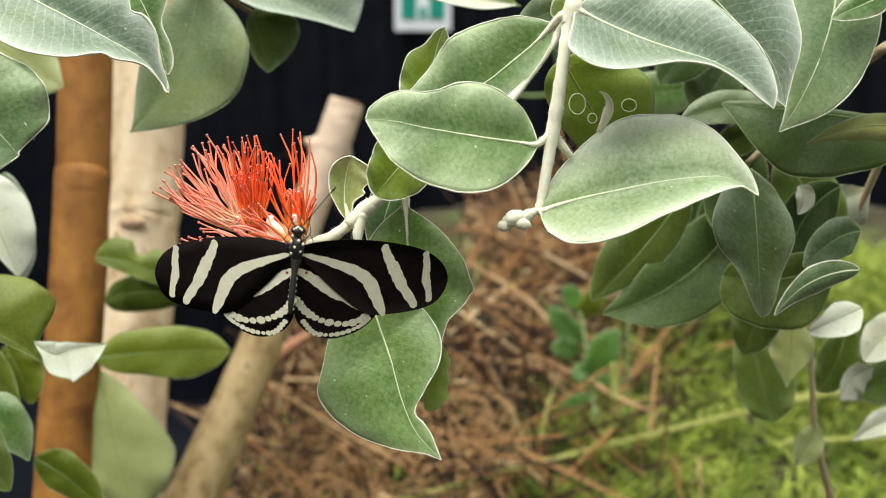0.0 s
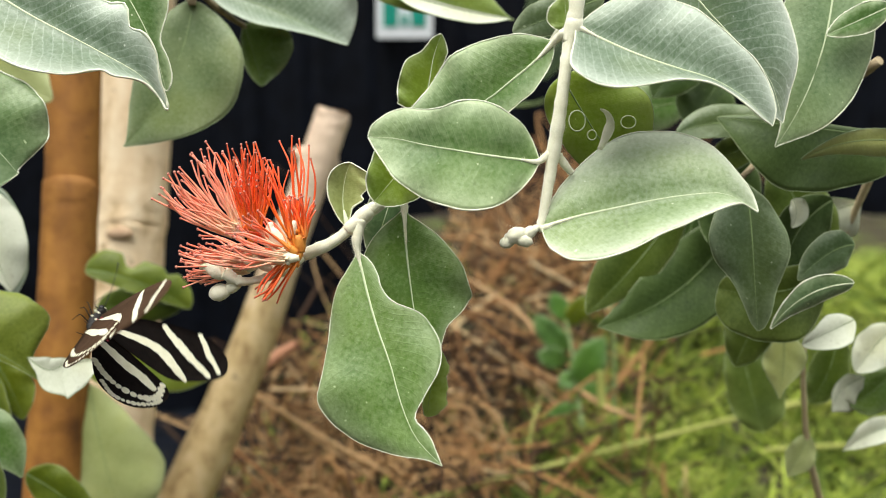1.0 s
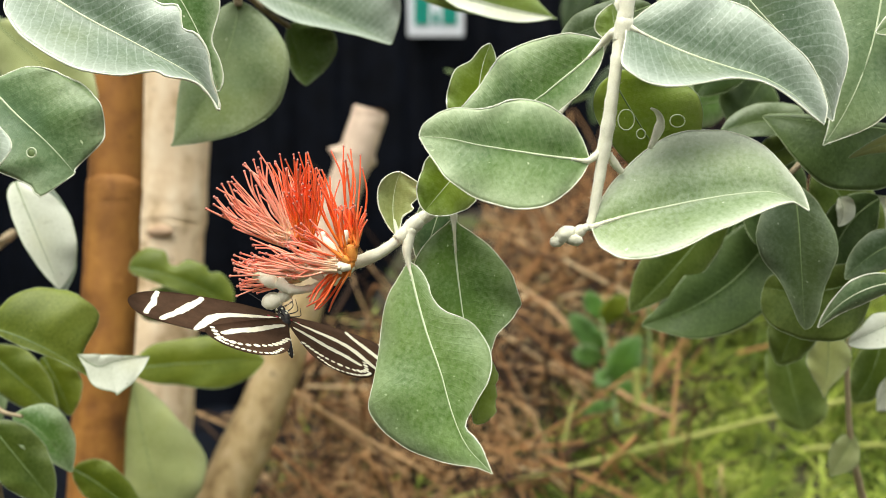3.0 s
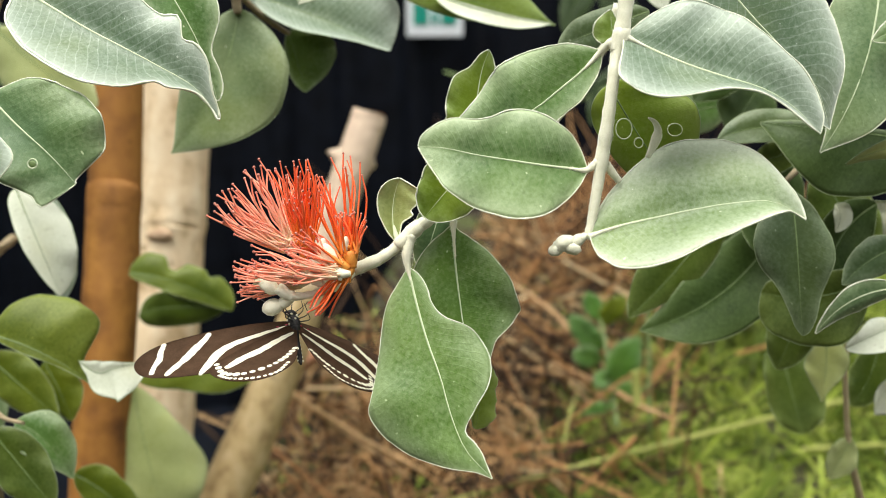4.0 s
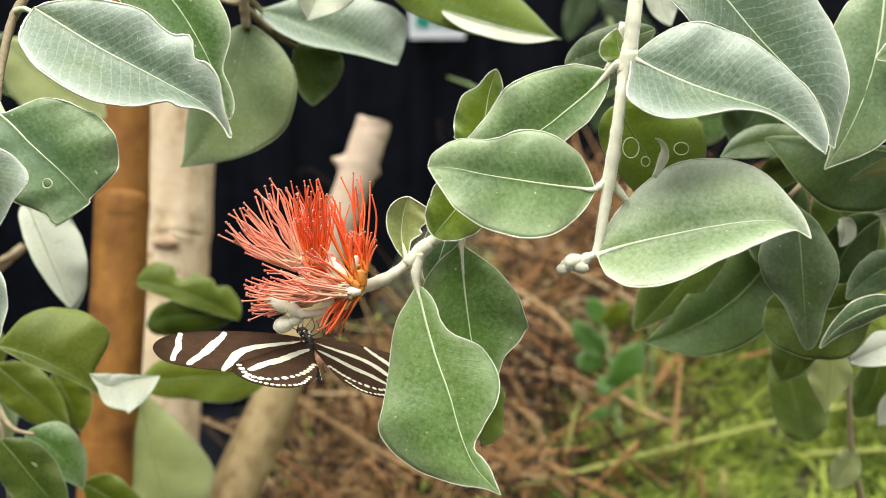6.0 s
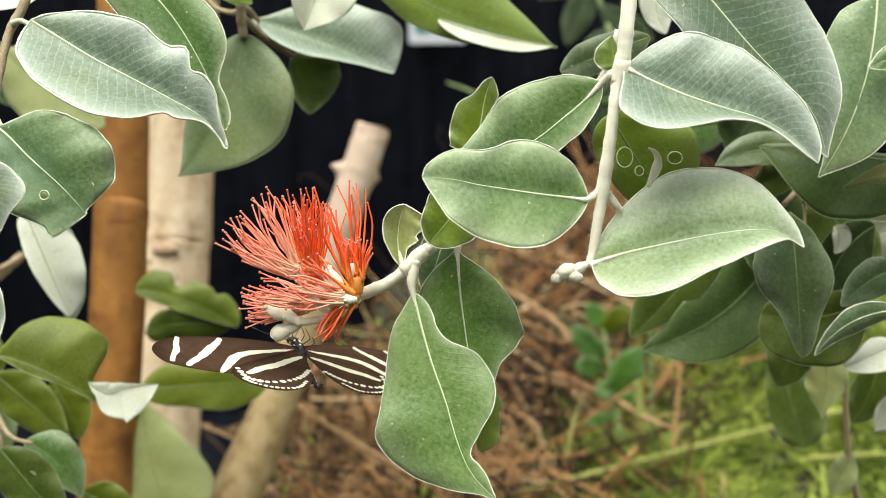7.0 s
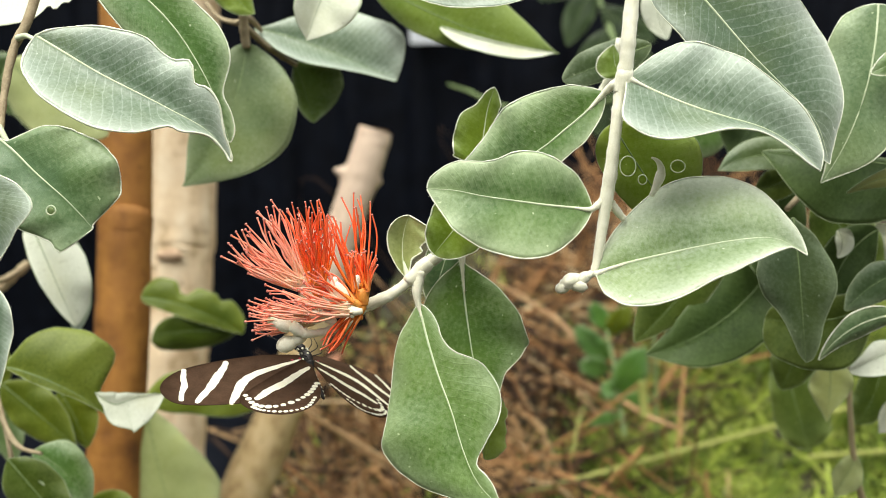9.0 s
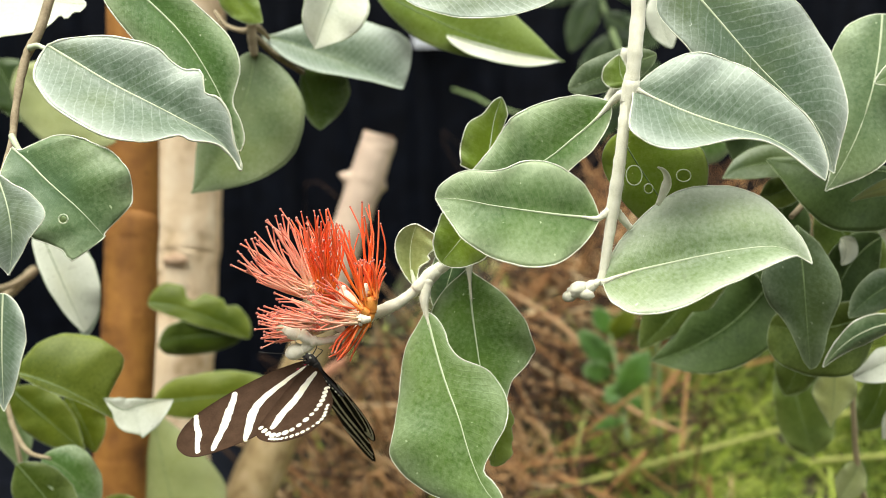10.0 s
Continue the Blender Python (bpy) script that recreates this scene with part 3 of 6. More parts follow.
def build_litter():
    """Dry fern stems on the bank, green moss and grass at its foot, a few herbs and stalks."""
    rng = random.Random(5)
    m, n, l, b = material("dry_stems")
    geo = n.new("ShaderNodeNewGeometry")
    r = ramp(n, [(0.0, (0.016, 0.007, 0.003)), (0.46, (0.040, 0.016, 0.005)), (0.54, (0.36, 0.17, 0.060)), (0.85, (0.55, 0.31, 0.13)), (1.0, (0.80, 0.62, 0.36))])
    info = n.new("ShaderNodeObjectInfo")
    l.new(calc(n, l, "FRACT", calc(n, l, "ADD", geo.outputs["Random Per Island"], info.outputs["Random"])), r.inputs[0])
    f = noise_node(n, l, 240, 3)
    l.new(mix(n, l, calc(n, l, "MULTIPLY", f.outputs[0], 0.35), r.outputs[0], (0.10, 0.05, 0.02)), b.inputs["Base Color"])
    b.inputs["Roughness"].default_value = 0.85
    litter = thing("fern_litter", "heap of dry curled brown fern stems on the soil bank", "litter")
    bm = bmesh.new()
    picked = 0
    for k in range(2900):
        x, y = rng.uniform(-0.30, 0.34), rng.uniform(0.72, 1.5)
        if y > 1.0 and x < 0.03 or x < -0.25:
            continue
        if x > 0.03 + 0.40 * (y - 0.72) + rng.uniform(-0.06, 0.10):
            continue
        z = ground_height(x, y) + rng.uniform(0.0, 0.03 + 0.05 * min(max(0, y - 0.8), 0.4))
        a = rng.uniform(0, math.pi * 2)
        ln = rng.uniform(0.035, 0.125)
        d = Vector((math.cos(a), math.sin(a) * 0.5, rng.uniform(-0.7, 0.7))) * ln
        bend = Vector((rng.uniform(-1, 1), rng.uniform(-0.6, 0.6), rng.uniform(-1, 1.2))) * ln * 1.0
        c = Vector((x, y, z))
        rad = rng.uniform(0.0006, 0.0016) * (1.5 if rng.random() < 0.06 else 1)
        single = y < 0.98 and picked < 300
        to = bmesh.new() if single else bm
        tube(to, [(*(c - d * 0.5), rad), (*(c - d * 0.15 + bend * 0.5), rad), (*(c + d * 0.2 + bend), rad * 0.8), (*(c + d * 0.5 + bend * rng.uniform(0.0, 0.9)), rad * 0.6), (*(c + d * 0.55 - bend * rng.uniform(0, 0.6)), rad * 0.4)], n=9, sides=4, cap=False)
        if single:
            picked += 1
            part("dry_stem", to, m, litter)
    curled = bmesh.new()
    for k in range(190):
        x, y = rng.uniform(-0.15, 0.02), rng.uniform(0.70, 0.92)
        c = Vector((x, y, ground_height(x, y) + rng.uniform(0.005, 0.045)))
        ln, a, turn = rng.uniform(0.012, 0.034), rng.uniform(0, 6.283), rng.uniform(2.4, 4.6) * rng.choice((-1, 1))
        rad = rng.uniform(0.0006, 0.0014)
        pts = []
        for j in range(7):
            b2 = a + turn * j / 6
            pts.append((c.x + math.cos(b2) * ln, c.y + math.sin(b2) * ln * 0.4, c.z + math.sin(b2) * ln * 0.9 + 0.004 * j, rad * (1 - 0.09 * j)))
        tube(curled, pts, n=12, sides=4, cap=False)
    tagged(part("curled_tangle", curled, plain("tan_curled_stems", (0.60, 0.38, 0.18), (0.26, 0.13, 0.05), 45, 0.85), litter, "paler curled fern tips"), kind="stuff")
    rest = part("stem_tangle", bm, m, litter, "finer tangle of dry stems")
    tagged(rest, kind="stuff")

    m, n, l, b = material("moss_blades")
    geo = n.new("ShaderNodeNewGeometry")
    r = ramp(n, [(0.0, (0.020, 0.040, 0.004)), (0.28, (0.10, 0.16, 0.013)), (0.62, (0.30, 0.38, 0.045)), (0.86, (0.46, 0.50, 0.12)), (1.0, (0.74, 0.76, 0.40))])
    big = noise_node(n, l, 16, 2)
    l.new(calc(n, l, "ADD", calc(n, l, "MULTIPLY", geo.outputs["Random Per Island"], 0.6), calc(n, l, "MULTIPLY", calc(n, l, "SUBTRACT", big.outputs[0], 0.3), 0.9)), r.inputs[0])
    l.new(r.outputs[0], b.inputs["Base Color"])
    b.inputs["Roughness"].default_value = 0.7
    verts, faces = [], []
    for k in range(64000):
        x, y = rng.uniform(-0.24, 0.66), rng.uniform(0.60, 1.35)
        edge = 0.03 + 0.40 * (y - 0.72)
        if x < edge + rng.uniform(-0.05, 0.01) and (y > 0.80 or rng.random() < 0.5) and rng.random() < 0.975:
            continue
        if noise.noise((x * 22, y * 22, 9)) < -0.22:
            continue
        z = ground_height(x, y) - 0.002
        h = rng.uniform(0.008, 0.030) * (1 + 0.9 * noise.noise((x * 11, y * 11, 2)))
        a = rng.uniform(0, 6.283)
        lean = rng.uniform(0.4, 2.2) * h
        w = rng.uniform(0.0004, 0.0010)
        dx, dy = math.cos(a), math.sin(a)
        p = Vector((x, y, z))
        s = Vector((-dy, dx, 0)) * w
        q = p + Vector((dx * lean * 0.5, dy * lean * 0.5, h * 0.7))
        e = p + Vector((dx * lean * 1.1, dy * lean * 1.1, h * rng.uniform(0.6, 1.0)))
        i = len(verts)
        verts += [p - s, p + s, q + s, q - s, e]
        faces += [(i, i + 1, i + 2, i + 3), (i + 3, i + 2, i + 4)]
    for k in range(1100):
        x, y = rng.uniform(-0.05, 0.6), rng.uniform(0.62, 1.2)
        if x < 0.05 + 0.40 * (y - 0.72):
            continue
        p = Vector((x, y, ground_height(x, y)))
        a = rng.choice((rng.uniform(-0.5, 0.9), rng.uniform(2.2, 3.6)))
        d = Vector((math.cos(a), math.sin(a) * 0.5, rng.uniform(0.1, 0.9))) * rng.uniform(0.03, 0.085)
        s = Vector((-d.z, 0, d.x)).normalized() * rng.uniform(0.0007, 0.0019)
        i = len(verts)
        q, e = p + d * 0.55, p + d + Vector((0, 0, -0.012))
        verts += [p - s, p + s, q + s, q - s, e]
        faces += [(i, i + 1, i + 2, i + 3), (i + 3, i + 2, i + 4)]
    for k in range(800):
        x, y = rng.uniform(-0.02, 0.62), rng.uniform(0.64, 1.15)
        if x < 0.0 + 0.40 * (y - 0.72) + rng.uniform(-0.03, 0.03) or noise.noise((x * 9, y * 9, 4)) < -0.1:
            continue
        p = Vector((x, y, ground_height(x, y)))
        a = rng.uniform(0, 6.283)
        d = Vector((math.cos(a) * 0.7, math.sin(a) * 0.5, rng.uniform(0.35, 1.1))) * rng.uniform(0.025, 0.060)
        s = Vector((-d.z, 0, d.x)).normalized() * rng.uniform(0.0008, 0.0017)
        i = len(verts)
        q, e = p + d * 0.6, p + d + Vector((0, 0, -0.008))
        verts += [p - s * 0.6, p + s * 0.6, q + s, q - s, e]
        faces += [(i, i + 1, i + 2, i + 3), (i + 3, i + 2, i + 4)]
    me = bpy.data.meshes.new("moss")
    me.from_pydata([tuple(v) for v in verts], [], faces)
    me.materials.append(m)
    tagged(new("moss", me), "yellow-green moss and fine grass on the bank", "moss", kind="stuff")

    straw = plain("pale_straw", (0.34, 0.35, 0.10), (0.22, 0.24, 0.05), 60, 0.7)
    rose = plain("reddish_stalk", (0.52, 0.26, 0.15), (0.36, 0.16, 0.09), 60, 0.75)
    tan = plain("tan_stalk", (0.46, 0.30, 0.15), (0.30, 0.16, 0.07), 60, 0.75)
    for mat, label, points in STALKS:
        bm = tube(bmesh.new(), points, n=30, sides=7, rough=0.08, seed=3)
        tagged(part("stalk", bm, {"straw": straw, "rose": rose, "tan": tan}[mat]), label, "stalk", "dry stalks")


STALKS = (
    ('straw', 'pale yellow straw lying over the moss',
     [(-0.11814, 0.74406, 0.63384, 0.00165), (0.02150, 0.77881, 0.66511, 0.00190), (0.11641, 0.80795, 0.68106, 0.00195), (0.22707, 0.84805, 0.69602, 0.00202), (0.34513, 0.88850, 0.71050, 0.00186)]),
    ('straw', 'thin pale straw lying on the moss',
     [(0.25265, 0.88039, 0.69711, 0.00186), (0.30514, 0.90311, 0.69272, 0.00237), (0.37903, 0.92694, 0.68741, 0.00242)]),
    ('straw', 'thin pale straw lying on the moss',
     [(0.25142, 0.83540, 0.67541, 0.00177), (0.28991, 0.84760, 0.67381, 0.00224), (0.35636, 0.86166, 0.67307, 0.00227)]),
    ('rose', 'reddish dry stalk leaning on the cut branch',
     [(-0.16419, 0.75906, 0.72713, 0.00371), (-0.14786, 0.78311, 0.74117, 0.00465), (-0.13264, 0.80647, 0.75198, 0.00476), (-0.11804, 0.83881, 0.75652, 0.00359)]),
    ('tan', 'tan dry stalk lying on the fern litter',
     [(0.03354, 0.95242, 0.71617, 0.00152), (0.06827, 0.89431, 0.72138, 0.00190), (0.10061, 0.83553, 0.72376, 0.00222), (0.11803, 0.79579, 0.72377, 0.00211), (0.14191, 0.78569, 0.71672, 0.00125)]),
    ('tan', 'tan dry stalk lying on the fern litter',
     [(0.00015, 0.96460, 0.79069, 0.00152), (0.03544, 0.95316, 0.77301, 0.00250), (0.06260, 0.94131, 0.75576, 0.00247), (0.07449, 0.92954, 0.74376, 0.00196)]),
    ('tan', 'brown dry stalk lying on the fern litter',
     [(0.01120, 0.92028, 0.71510, 0.00147), (0.05001, 0.91204, 0.71315, 0.00194), (0.09045, 0.87420, 0.71582, 0.00139)]),
    ('straw', 'short pale stalk standing in the moss',
     [(0.11805, 0.79539, 0.72169, 0.00380), (0.11708, 0.79810, 0.73622, 0.00338), (0.11613, 0.80042, 0.74868, 0.00296)]),
    ('straw', 'thin grass stem in the litter',
     [(0.06290, 0.77746, 0.69851, 0.00083), (0.06748, 0.79120, 0.71562, 0.00106), (0.07306, 0.80388, 0.72692, 0.00086)]),
)


build_ground()
build_film_wall()
build_ground_film()
build_fill_walls()
build_sign()
build_trunks()
build_litter()

# ---- the shrub: grey-leaved branches ----
def stem(parent, points, mat=FELT, n=24, rough=0.05, label="", name="stem", sides=10, seed=1):
    pts = spline(points, n)
    rng = random.Random(seed)
    for k, q in enumerate(pts):
        q[3] *= 1 + 0.10 * noise.noise((k * 0.37, seed, q[0] * 90)) + 0.05 * rng.uniform(-1, 1)
    bm = tube(bmesh.new(), pts, n=n, sides=sides, rough=rough, seed=seed)
    if mat is FELT:
        fuzz(bm, [tuple(q) for q in pts], None, 0.0008, 12000, rng)
    return part(name, bm, mat, parent, label)


TAN = plain("tan_twig", (0.66, 0.56, 0.36), (0.46, 0.36, 0.20), 250, 0.8, 0.5, 0.0004)
main_branch = thing("main_branch", "hanging shrub branch with felted cream stem and grey-green leaves", "branch")
stem(main_branch, [(0.05065, 0.29670, 1.02593, 0.00205), (0.04997, 0.29450, 1.01188, 0.00200), (0.04910, 0.29200, 1.00338, 0.00193), (0.04861, 0.29120, 0.99775, 0.00192), (0.04770, 0.29060, 0.99212, 0.00198), (0.04673, 0.28960, 0.98760, 0.00167), (0.04601, 0.28800, 0.98226, 0.00163), (0.04509, 0.28680, 0.97521, 0.00165), (0.04420, 0.28600, 0.96811, 0.00174), (0.04320, 0.28570, 0.96092, 0.00172), (0.04215, 0.28480, 0.95376, 0.00140), (0.04095, 0.28380, 0.94658, 0.00119), (0.03998, 0.28300, 0.94230, 0.00104)], n=60, rough=0.06, label="cream felted stem")
stem(main_branch, [(0.04837, 0.29090, 0.99494, 0.00192), (0.04784, 0.29060, 0.99240, 0.00228), (0.04744, 0.29040, 0.99070, 0.00228), (0.04675, 0.29000, 0.98816, 0.00182)], name="node", n=6)
stem(main_branch, [(0.04757, 0.29060, 0.99183, 0.00122), (0.04551, 0.29120, 0.99070, 0.00130), (0.04337, 0.29250, 0.98898, 0.00092), (0.03973, 0.29280, 0.98496, 0.00046), (0.03574, 0.29280, 0.98150, 0.00015)], name="petiole")
stem(main_branch, [(0.04763, 0.28990, 0.99240, 0.00121), (0.04891, 0.28990, 0.99226, 0.00099), (0.05129, 0.28930, 0.99113, 0.00051), (0.05524, 0.28860, 0.98916, 0.00014)], name="petiole")
stem(main_branch, [(0.04320, 0.28580, 0.96149, 0.00120), (0.04146, 0.28530, 0.96038, 0.00105), (0.03916, 0.28470, 0.95899, 0.00075), (0.03479, 0.28360, 0.95954, 0.00015)], name="petiole")
stem(main_branch, [(0.04462, 0.28700, 0.96048, 0.00090), (0.04617, 0.28750, 0.95809, 0.00105), (0.04818, 0.28820, 0.95567, 0.00075)], name="petiole")
stem(main_branch, [(0.03995, 0.28260, 0.94238, 0.00104), (0.04093, 0.28230, 0.94244, 0.00089), (0.04333, 0.28210, 0.94352, 0.00053), (0.04841, 0.28180, 0.94523, 0.00015)], name="petiole")
bm = tube(bmesh.new(), [(0.05498, 0.28750, 0.96192, 0.00075), (0.05668, 0.28720, 0.96573, 0.00128), (0.05741, 0.28700, 0.96877, 0.00128), (0.05645, 0.28680, 0.97108, 0.00098), (0.05482, 0.28650, 0.97210, 0.00037)], n=20, sides=8, flat=0.6)
part("curled_leaf", bm, FELT, main_branch, "small curled pale new leaf")
bm = bmesh.new()
rng = random.Random(8)
knob = Vector((0.0345, 0.2814, 0.9402))
for dx, dz, big, lean in ((-0.0026, -0.0011, 0.0022, -25), (-0.0008, 0.0006, 0.0028, -30), (0.0012, -0.0006, 0.0026, 15), (0.0026, 0.0010, 0.0025, -35), (0.0041, 0.0020, 0.0015, -40)):
    blob(bm, knob + Vector((dx, rng.uniform(-0.0008, 0.0004), dz)), (big, big * 0.7, big * rng.uniform(0.58, 0.70)), (0, lean, 0), 0.14, 14, seed=int(dx * 1e5))
fuzz(bm, [tuple(knob + Vector((x, 0, -x * 0.25))) for x in (-0.0035, -0.0015, 0.0005, 0.003)], 0.0022, 0.0005, 14000, rng)
part("bud", bm, FELT, main_branch, "cream felted flower bud")
leaf(main_branch, ((0.0403, 0.2822, 0.9427), (0.0494, 0.2818, 0.9455), (0.0585, 0.2816, 0.9477), (0.0676, 0.2817, 0.9497), (0.0768, 0.2820, 0.9512), (0.0862, 0.2826, 0.9514), (0.0945, 0.2834, 0.9470)),
     (1.0, 3.3, 6.1, 9.2, 12.3, 15.1, 17.3, 18.1, 17.6, 16.4, 13.1, 7.2, 4.5, 2.9, 0.9), (4.7, 7.0, 9.4, 10.6, 11.2, 10.8, 9.7, 8.2, 7.1, 5.6, 4.2, 2.6, 0.6, 0.2, 0.2), 'sage', dl=-0.5, dr=1.3, wave=0.005, edge=1.15)
leaf(main_branch, ((0.0398, 0.2851, 0.9589), (0.0324, 0.2830, 0.9599), (0.0252, 0.2815, 0.9610), (0.0181, 0.2805, 0.9622), (0.0110, 0.2800, 0.9634), (0.0040, 0.2800, 0.9649), (-0.0031, 0.2806, 0.9653)),
     (1.1, 4.1, 7.8, 11.0, 13.3, 14.3, 14.2, 13.4, 11.4, 9.4, 6.3, 3.3, 1.0), (1.4, 5.3, 8.5, 10.7, 12.6, 13.5, 12.6, 9.9, 8.5, 8.0, 6.3, 4.3, 2.5), 'silver', dl=0.3, dr=0, wave=0.006)
leaf(main_branch, ((0.0485, 0.2900, 0.9925), (0.0567, 0.2882, 0.9885), (0.0652, 0.2870, 0.9850), (0.0739, 0.2863, 0.9822), (0.0828, 0.2862, 0.9795), (0.0909, 0.2866, 0.9748), (0.0980, 0.2875, 0.9681)),
     (1.4, 6.0, 10.7, 14.1, 16.2, 17.1, 17.3, 16.5, 14.0, 11.3, 9.9, 8.0, 5.8, 3.7, 1.4), (1.2, 4.9, 11.4, 13.2, 13.1, 11.1, 7.3, 3.7, 2.1, 1.6, 1.9, 2.3, 1.9, 0.9, 0.2), 'frost', dl=-0.15, dr=1.4, wave=0.005, edge=1.15)
leaf(main_branch, ((0.0594, 0.3111, 1.0260), (0.0676, 0.3101, 1.0166), (0.0758, 0.3093, 1.0072), (0.0841, 0.3087, 0.9977), (0.0930, 0.3083, 0.9887), (0.1018, 0.3082, 0.9794), (0.1063, 0.3083, 0.9675)),
     (0.8, 3.3, 7.3, 12.0, 16.4, 20.1, 21.4, 20.2, 17.6, 11.9, 5.3, 2.3, 0.6), (1.3, 5.7, 11.2, 12.4, 12.3, 12.8, 12.4, 11.8, 10.2, 8.9, 6.5, 3.1, 0.9), 'frost', dl=-0.2, dr=0.2, wave=0.006)
leaf(main_branch, ((0.0431, 0.2930, 0.9890), (0.0381, 0.2926, 0.9835), (0.0324, 0.2923, 0.9788), (0.0265, 0.2922, 0.9741), (0.0198, 0.2923, 0.9707), (0.0123, 0.2926, 0.9690), (0.0047, 0.2931, 0.9694)),
     (0.5, 2.1, 3.4, 4.6, 5.8, 5.8, 6.1, 7.1, 6.5, 4.9, 2.7, 1.2, 0.3), (0.9, 4.3, 8.0, 10.0, 11.8, 13.7, 14.4, 14.0, 12.5, 9.6, 6.7, 3.1, 0.7), 'silver', dl=0.3, dr=0, wave=0.006)
leaf(main_branch, ((0.0462, 0.3037, 0.9798), (0.0552, 0.3055, 0.9646), (0.0680, 0.3050, 0.9470)),
     (7.1, 13.4, 16.6, 11.0, 3.9), (6.3, 8.7, 8.7, 6.3, 2.4), 'spring', dl=0.1, dr=-0.2)

stem(main_branch, [(-0.183, 0.72, 1.25, 0.006), (-0.08, 0.58, 1.32, 0.005), (0.02, 0.40, 1.22, 0.0035), (0.05338, 0.29707, 1.04012, 0.00205)], TWIG, name="limb", label="brown woody limb")
for c, r, q in (((0.0504, 0.3022, 0.9681), 0.0022, 1.25), ((0.0545, 0.3028, 0.9643), 0.0012, 1.1), ((0.0642, 0.3041, 0.9677), 0.0020, 0.85)):
    part("scar", ring(bmesh.new(), c, TOWARD, r, 0.00018, q), RIB, main_branch, "pale ring-shaped insect scar")

left_branch = thing("left_branch", "shrub branch with large grey-green felted leaves, some nibbled", "branch")
stem(left_branch, [(-0.11422, 0.32785, 1.03909, 0.00151), (-0.11975, 0.31746, 1.01275, 0.00148), (-0.12342, 0.31221, 1.00232, 0.00131), (-0.12445, 0.30555, 0.98892, 0.00113), (-0.12352, 0.29867, 0.97906, 0.00103), (-0.12379, 0.28850, 0.96839, 0.00093), (-0.12738, 0.27557, 0.95505, 0.00090)], TWIG, n=40, label="pale brown woody stem")
stem(left_branch, [(-0.12259, 0.29716, 0.98155, 0.00095), (-0.11982, 0.29468, 0.97828, 0.00078), (-0.11689, 0.29334, 0.97556, 0.00047)], RIB, name="petiole")
stem(left_branch, [(-0.12226, 0.31289, 1.00552, 0.00098), (-0.11803, 0.31018, 1.00594, 0.00081), (-0.11317, 0.30797, 1.00333, 0.00048)], RIB, name="petiole")
leaf(left_branch, ((-0.1149, 0.3082, 1.0061), (-0.1047, 0.3061, 1.0003), (-0.0949, 0.3046, 0.9947), (-0.0849, 0.3038, 0.9897), (-0.0753, 0.3036, 0.9846), (-0.0661, 0.3041, 0.9790), (-0.0599, 0.3053, 0.9705)),
     (0.4, 1.6, 3.4, 5.3, 7.1, 9.0, 10.8, 12.4, 13.7, 14.7, 14.7, 13.2, 12.9, 14.5, 9.7, 10.1, 8.0, 4.4, 2.6, 1.9, 1.3, 0.6, 0.2), (1.0, 3.6, 5.9, 8.2, 9.8, 11.0, 12.2, 13.0, 13.3, 13.5, 13.4, 12.9, 11.5, 9.2, 4.3, 3.9, 2.1, 0.8, 0.4, 0.2, 0.2, 0.4, 0.5), 'frost', dl=0, dr=1.35, wave=0.004, edge=1.6)
leaf(left_branch, ((-0.1066, 0.3202, 1.0334), (-0.0966, 0.3193, 1.0257), (-0.0871, 0.3183, 1.0174), (-0.0783, 0.3171, 1.0085), (-0.0714, 0.3158, 0.9981), (-0.0659, 0.3144, 0.9869), (-0.0623, 0.3128, 0.9750)),
     (0.4, 1.6, 3.7, 6.2, 7.8, 8.3, 9.2, 10.5, 9.0, 2.7, 2.9, 2.6, 1.3), (0.6, 2.3, 5.2, 8.2, 10.1, 11.1, 11.3, 10.2, 8.0, 5.6, 3.1, 1.6, 0.5), 'silver', dl=0.05, dr=0.2, wave=0.008)
leaf(left_branch, ((-0.1171, 0.2849, 0.9792), (-0.1122, 0.2833, 0.9756), (-0.1079, 0.2822, 0.9715), (-0.1035, 0.2813, 0.9677), (-0.0992, 0.2809, 0.9639), (-0.0953, 0.2807, 0.9598), (-0.0919, 0.2810, 0.9554)),
     (0.2, 0.5, 1.2, 5.4, 10.0, 13.0, 14.4, 15.3, 16.2, 16.8, 16.8, 16.4, 14.5, 12.4, 10.0, 1.4, 0.2), (0.7, 2.9, 5.1, 7.3, 8.9, 10.3, 11.8, 12.8, 13.0, 12.7, 12.3, 11.5, 10.6, 9.9, 10.1, 9.6, 8.7), 'green2', dl=-0.1, dr=0.4, wave=0.006)
leaf(left_branch, ((-0.1168, 0.2738, 0.9742), (-0.1145, 0.2717, 0.9700), (-0.1127, 0.2700, 0.9658), (-0.1117, 0.2689, 0.9615), (-0.1114, 0.2683, 0.9570), (-0.1120, 0.2683, 0.9524), (-0.1133, 0.2687, 0.9477)),
     (0.4, 1.6, 3.8, 7.7, 9.9, 5.0, 2.6, 1.1, 0.3), (0.9, 3.6, 6.0, 7.3, 7.8, 7.4, 6.3, 4.2, 1.0), 'frost', dl=0.3, wave=0.006)
leaf(left_branch, ((-0.1140, 0.2661, 0.9434), (-0.1139, 0.2615, 0.9297), (-0.1138, 0.2605, 0.9137)),
     (3.2, 6.3, 5.8, 3.9, 1.2), (4.3, 7.2, 7.2, 4.3, 1.2), 'frost', dl=0.2)
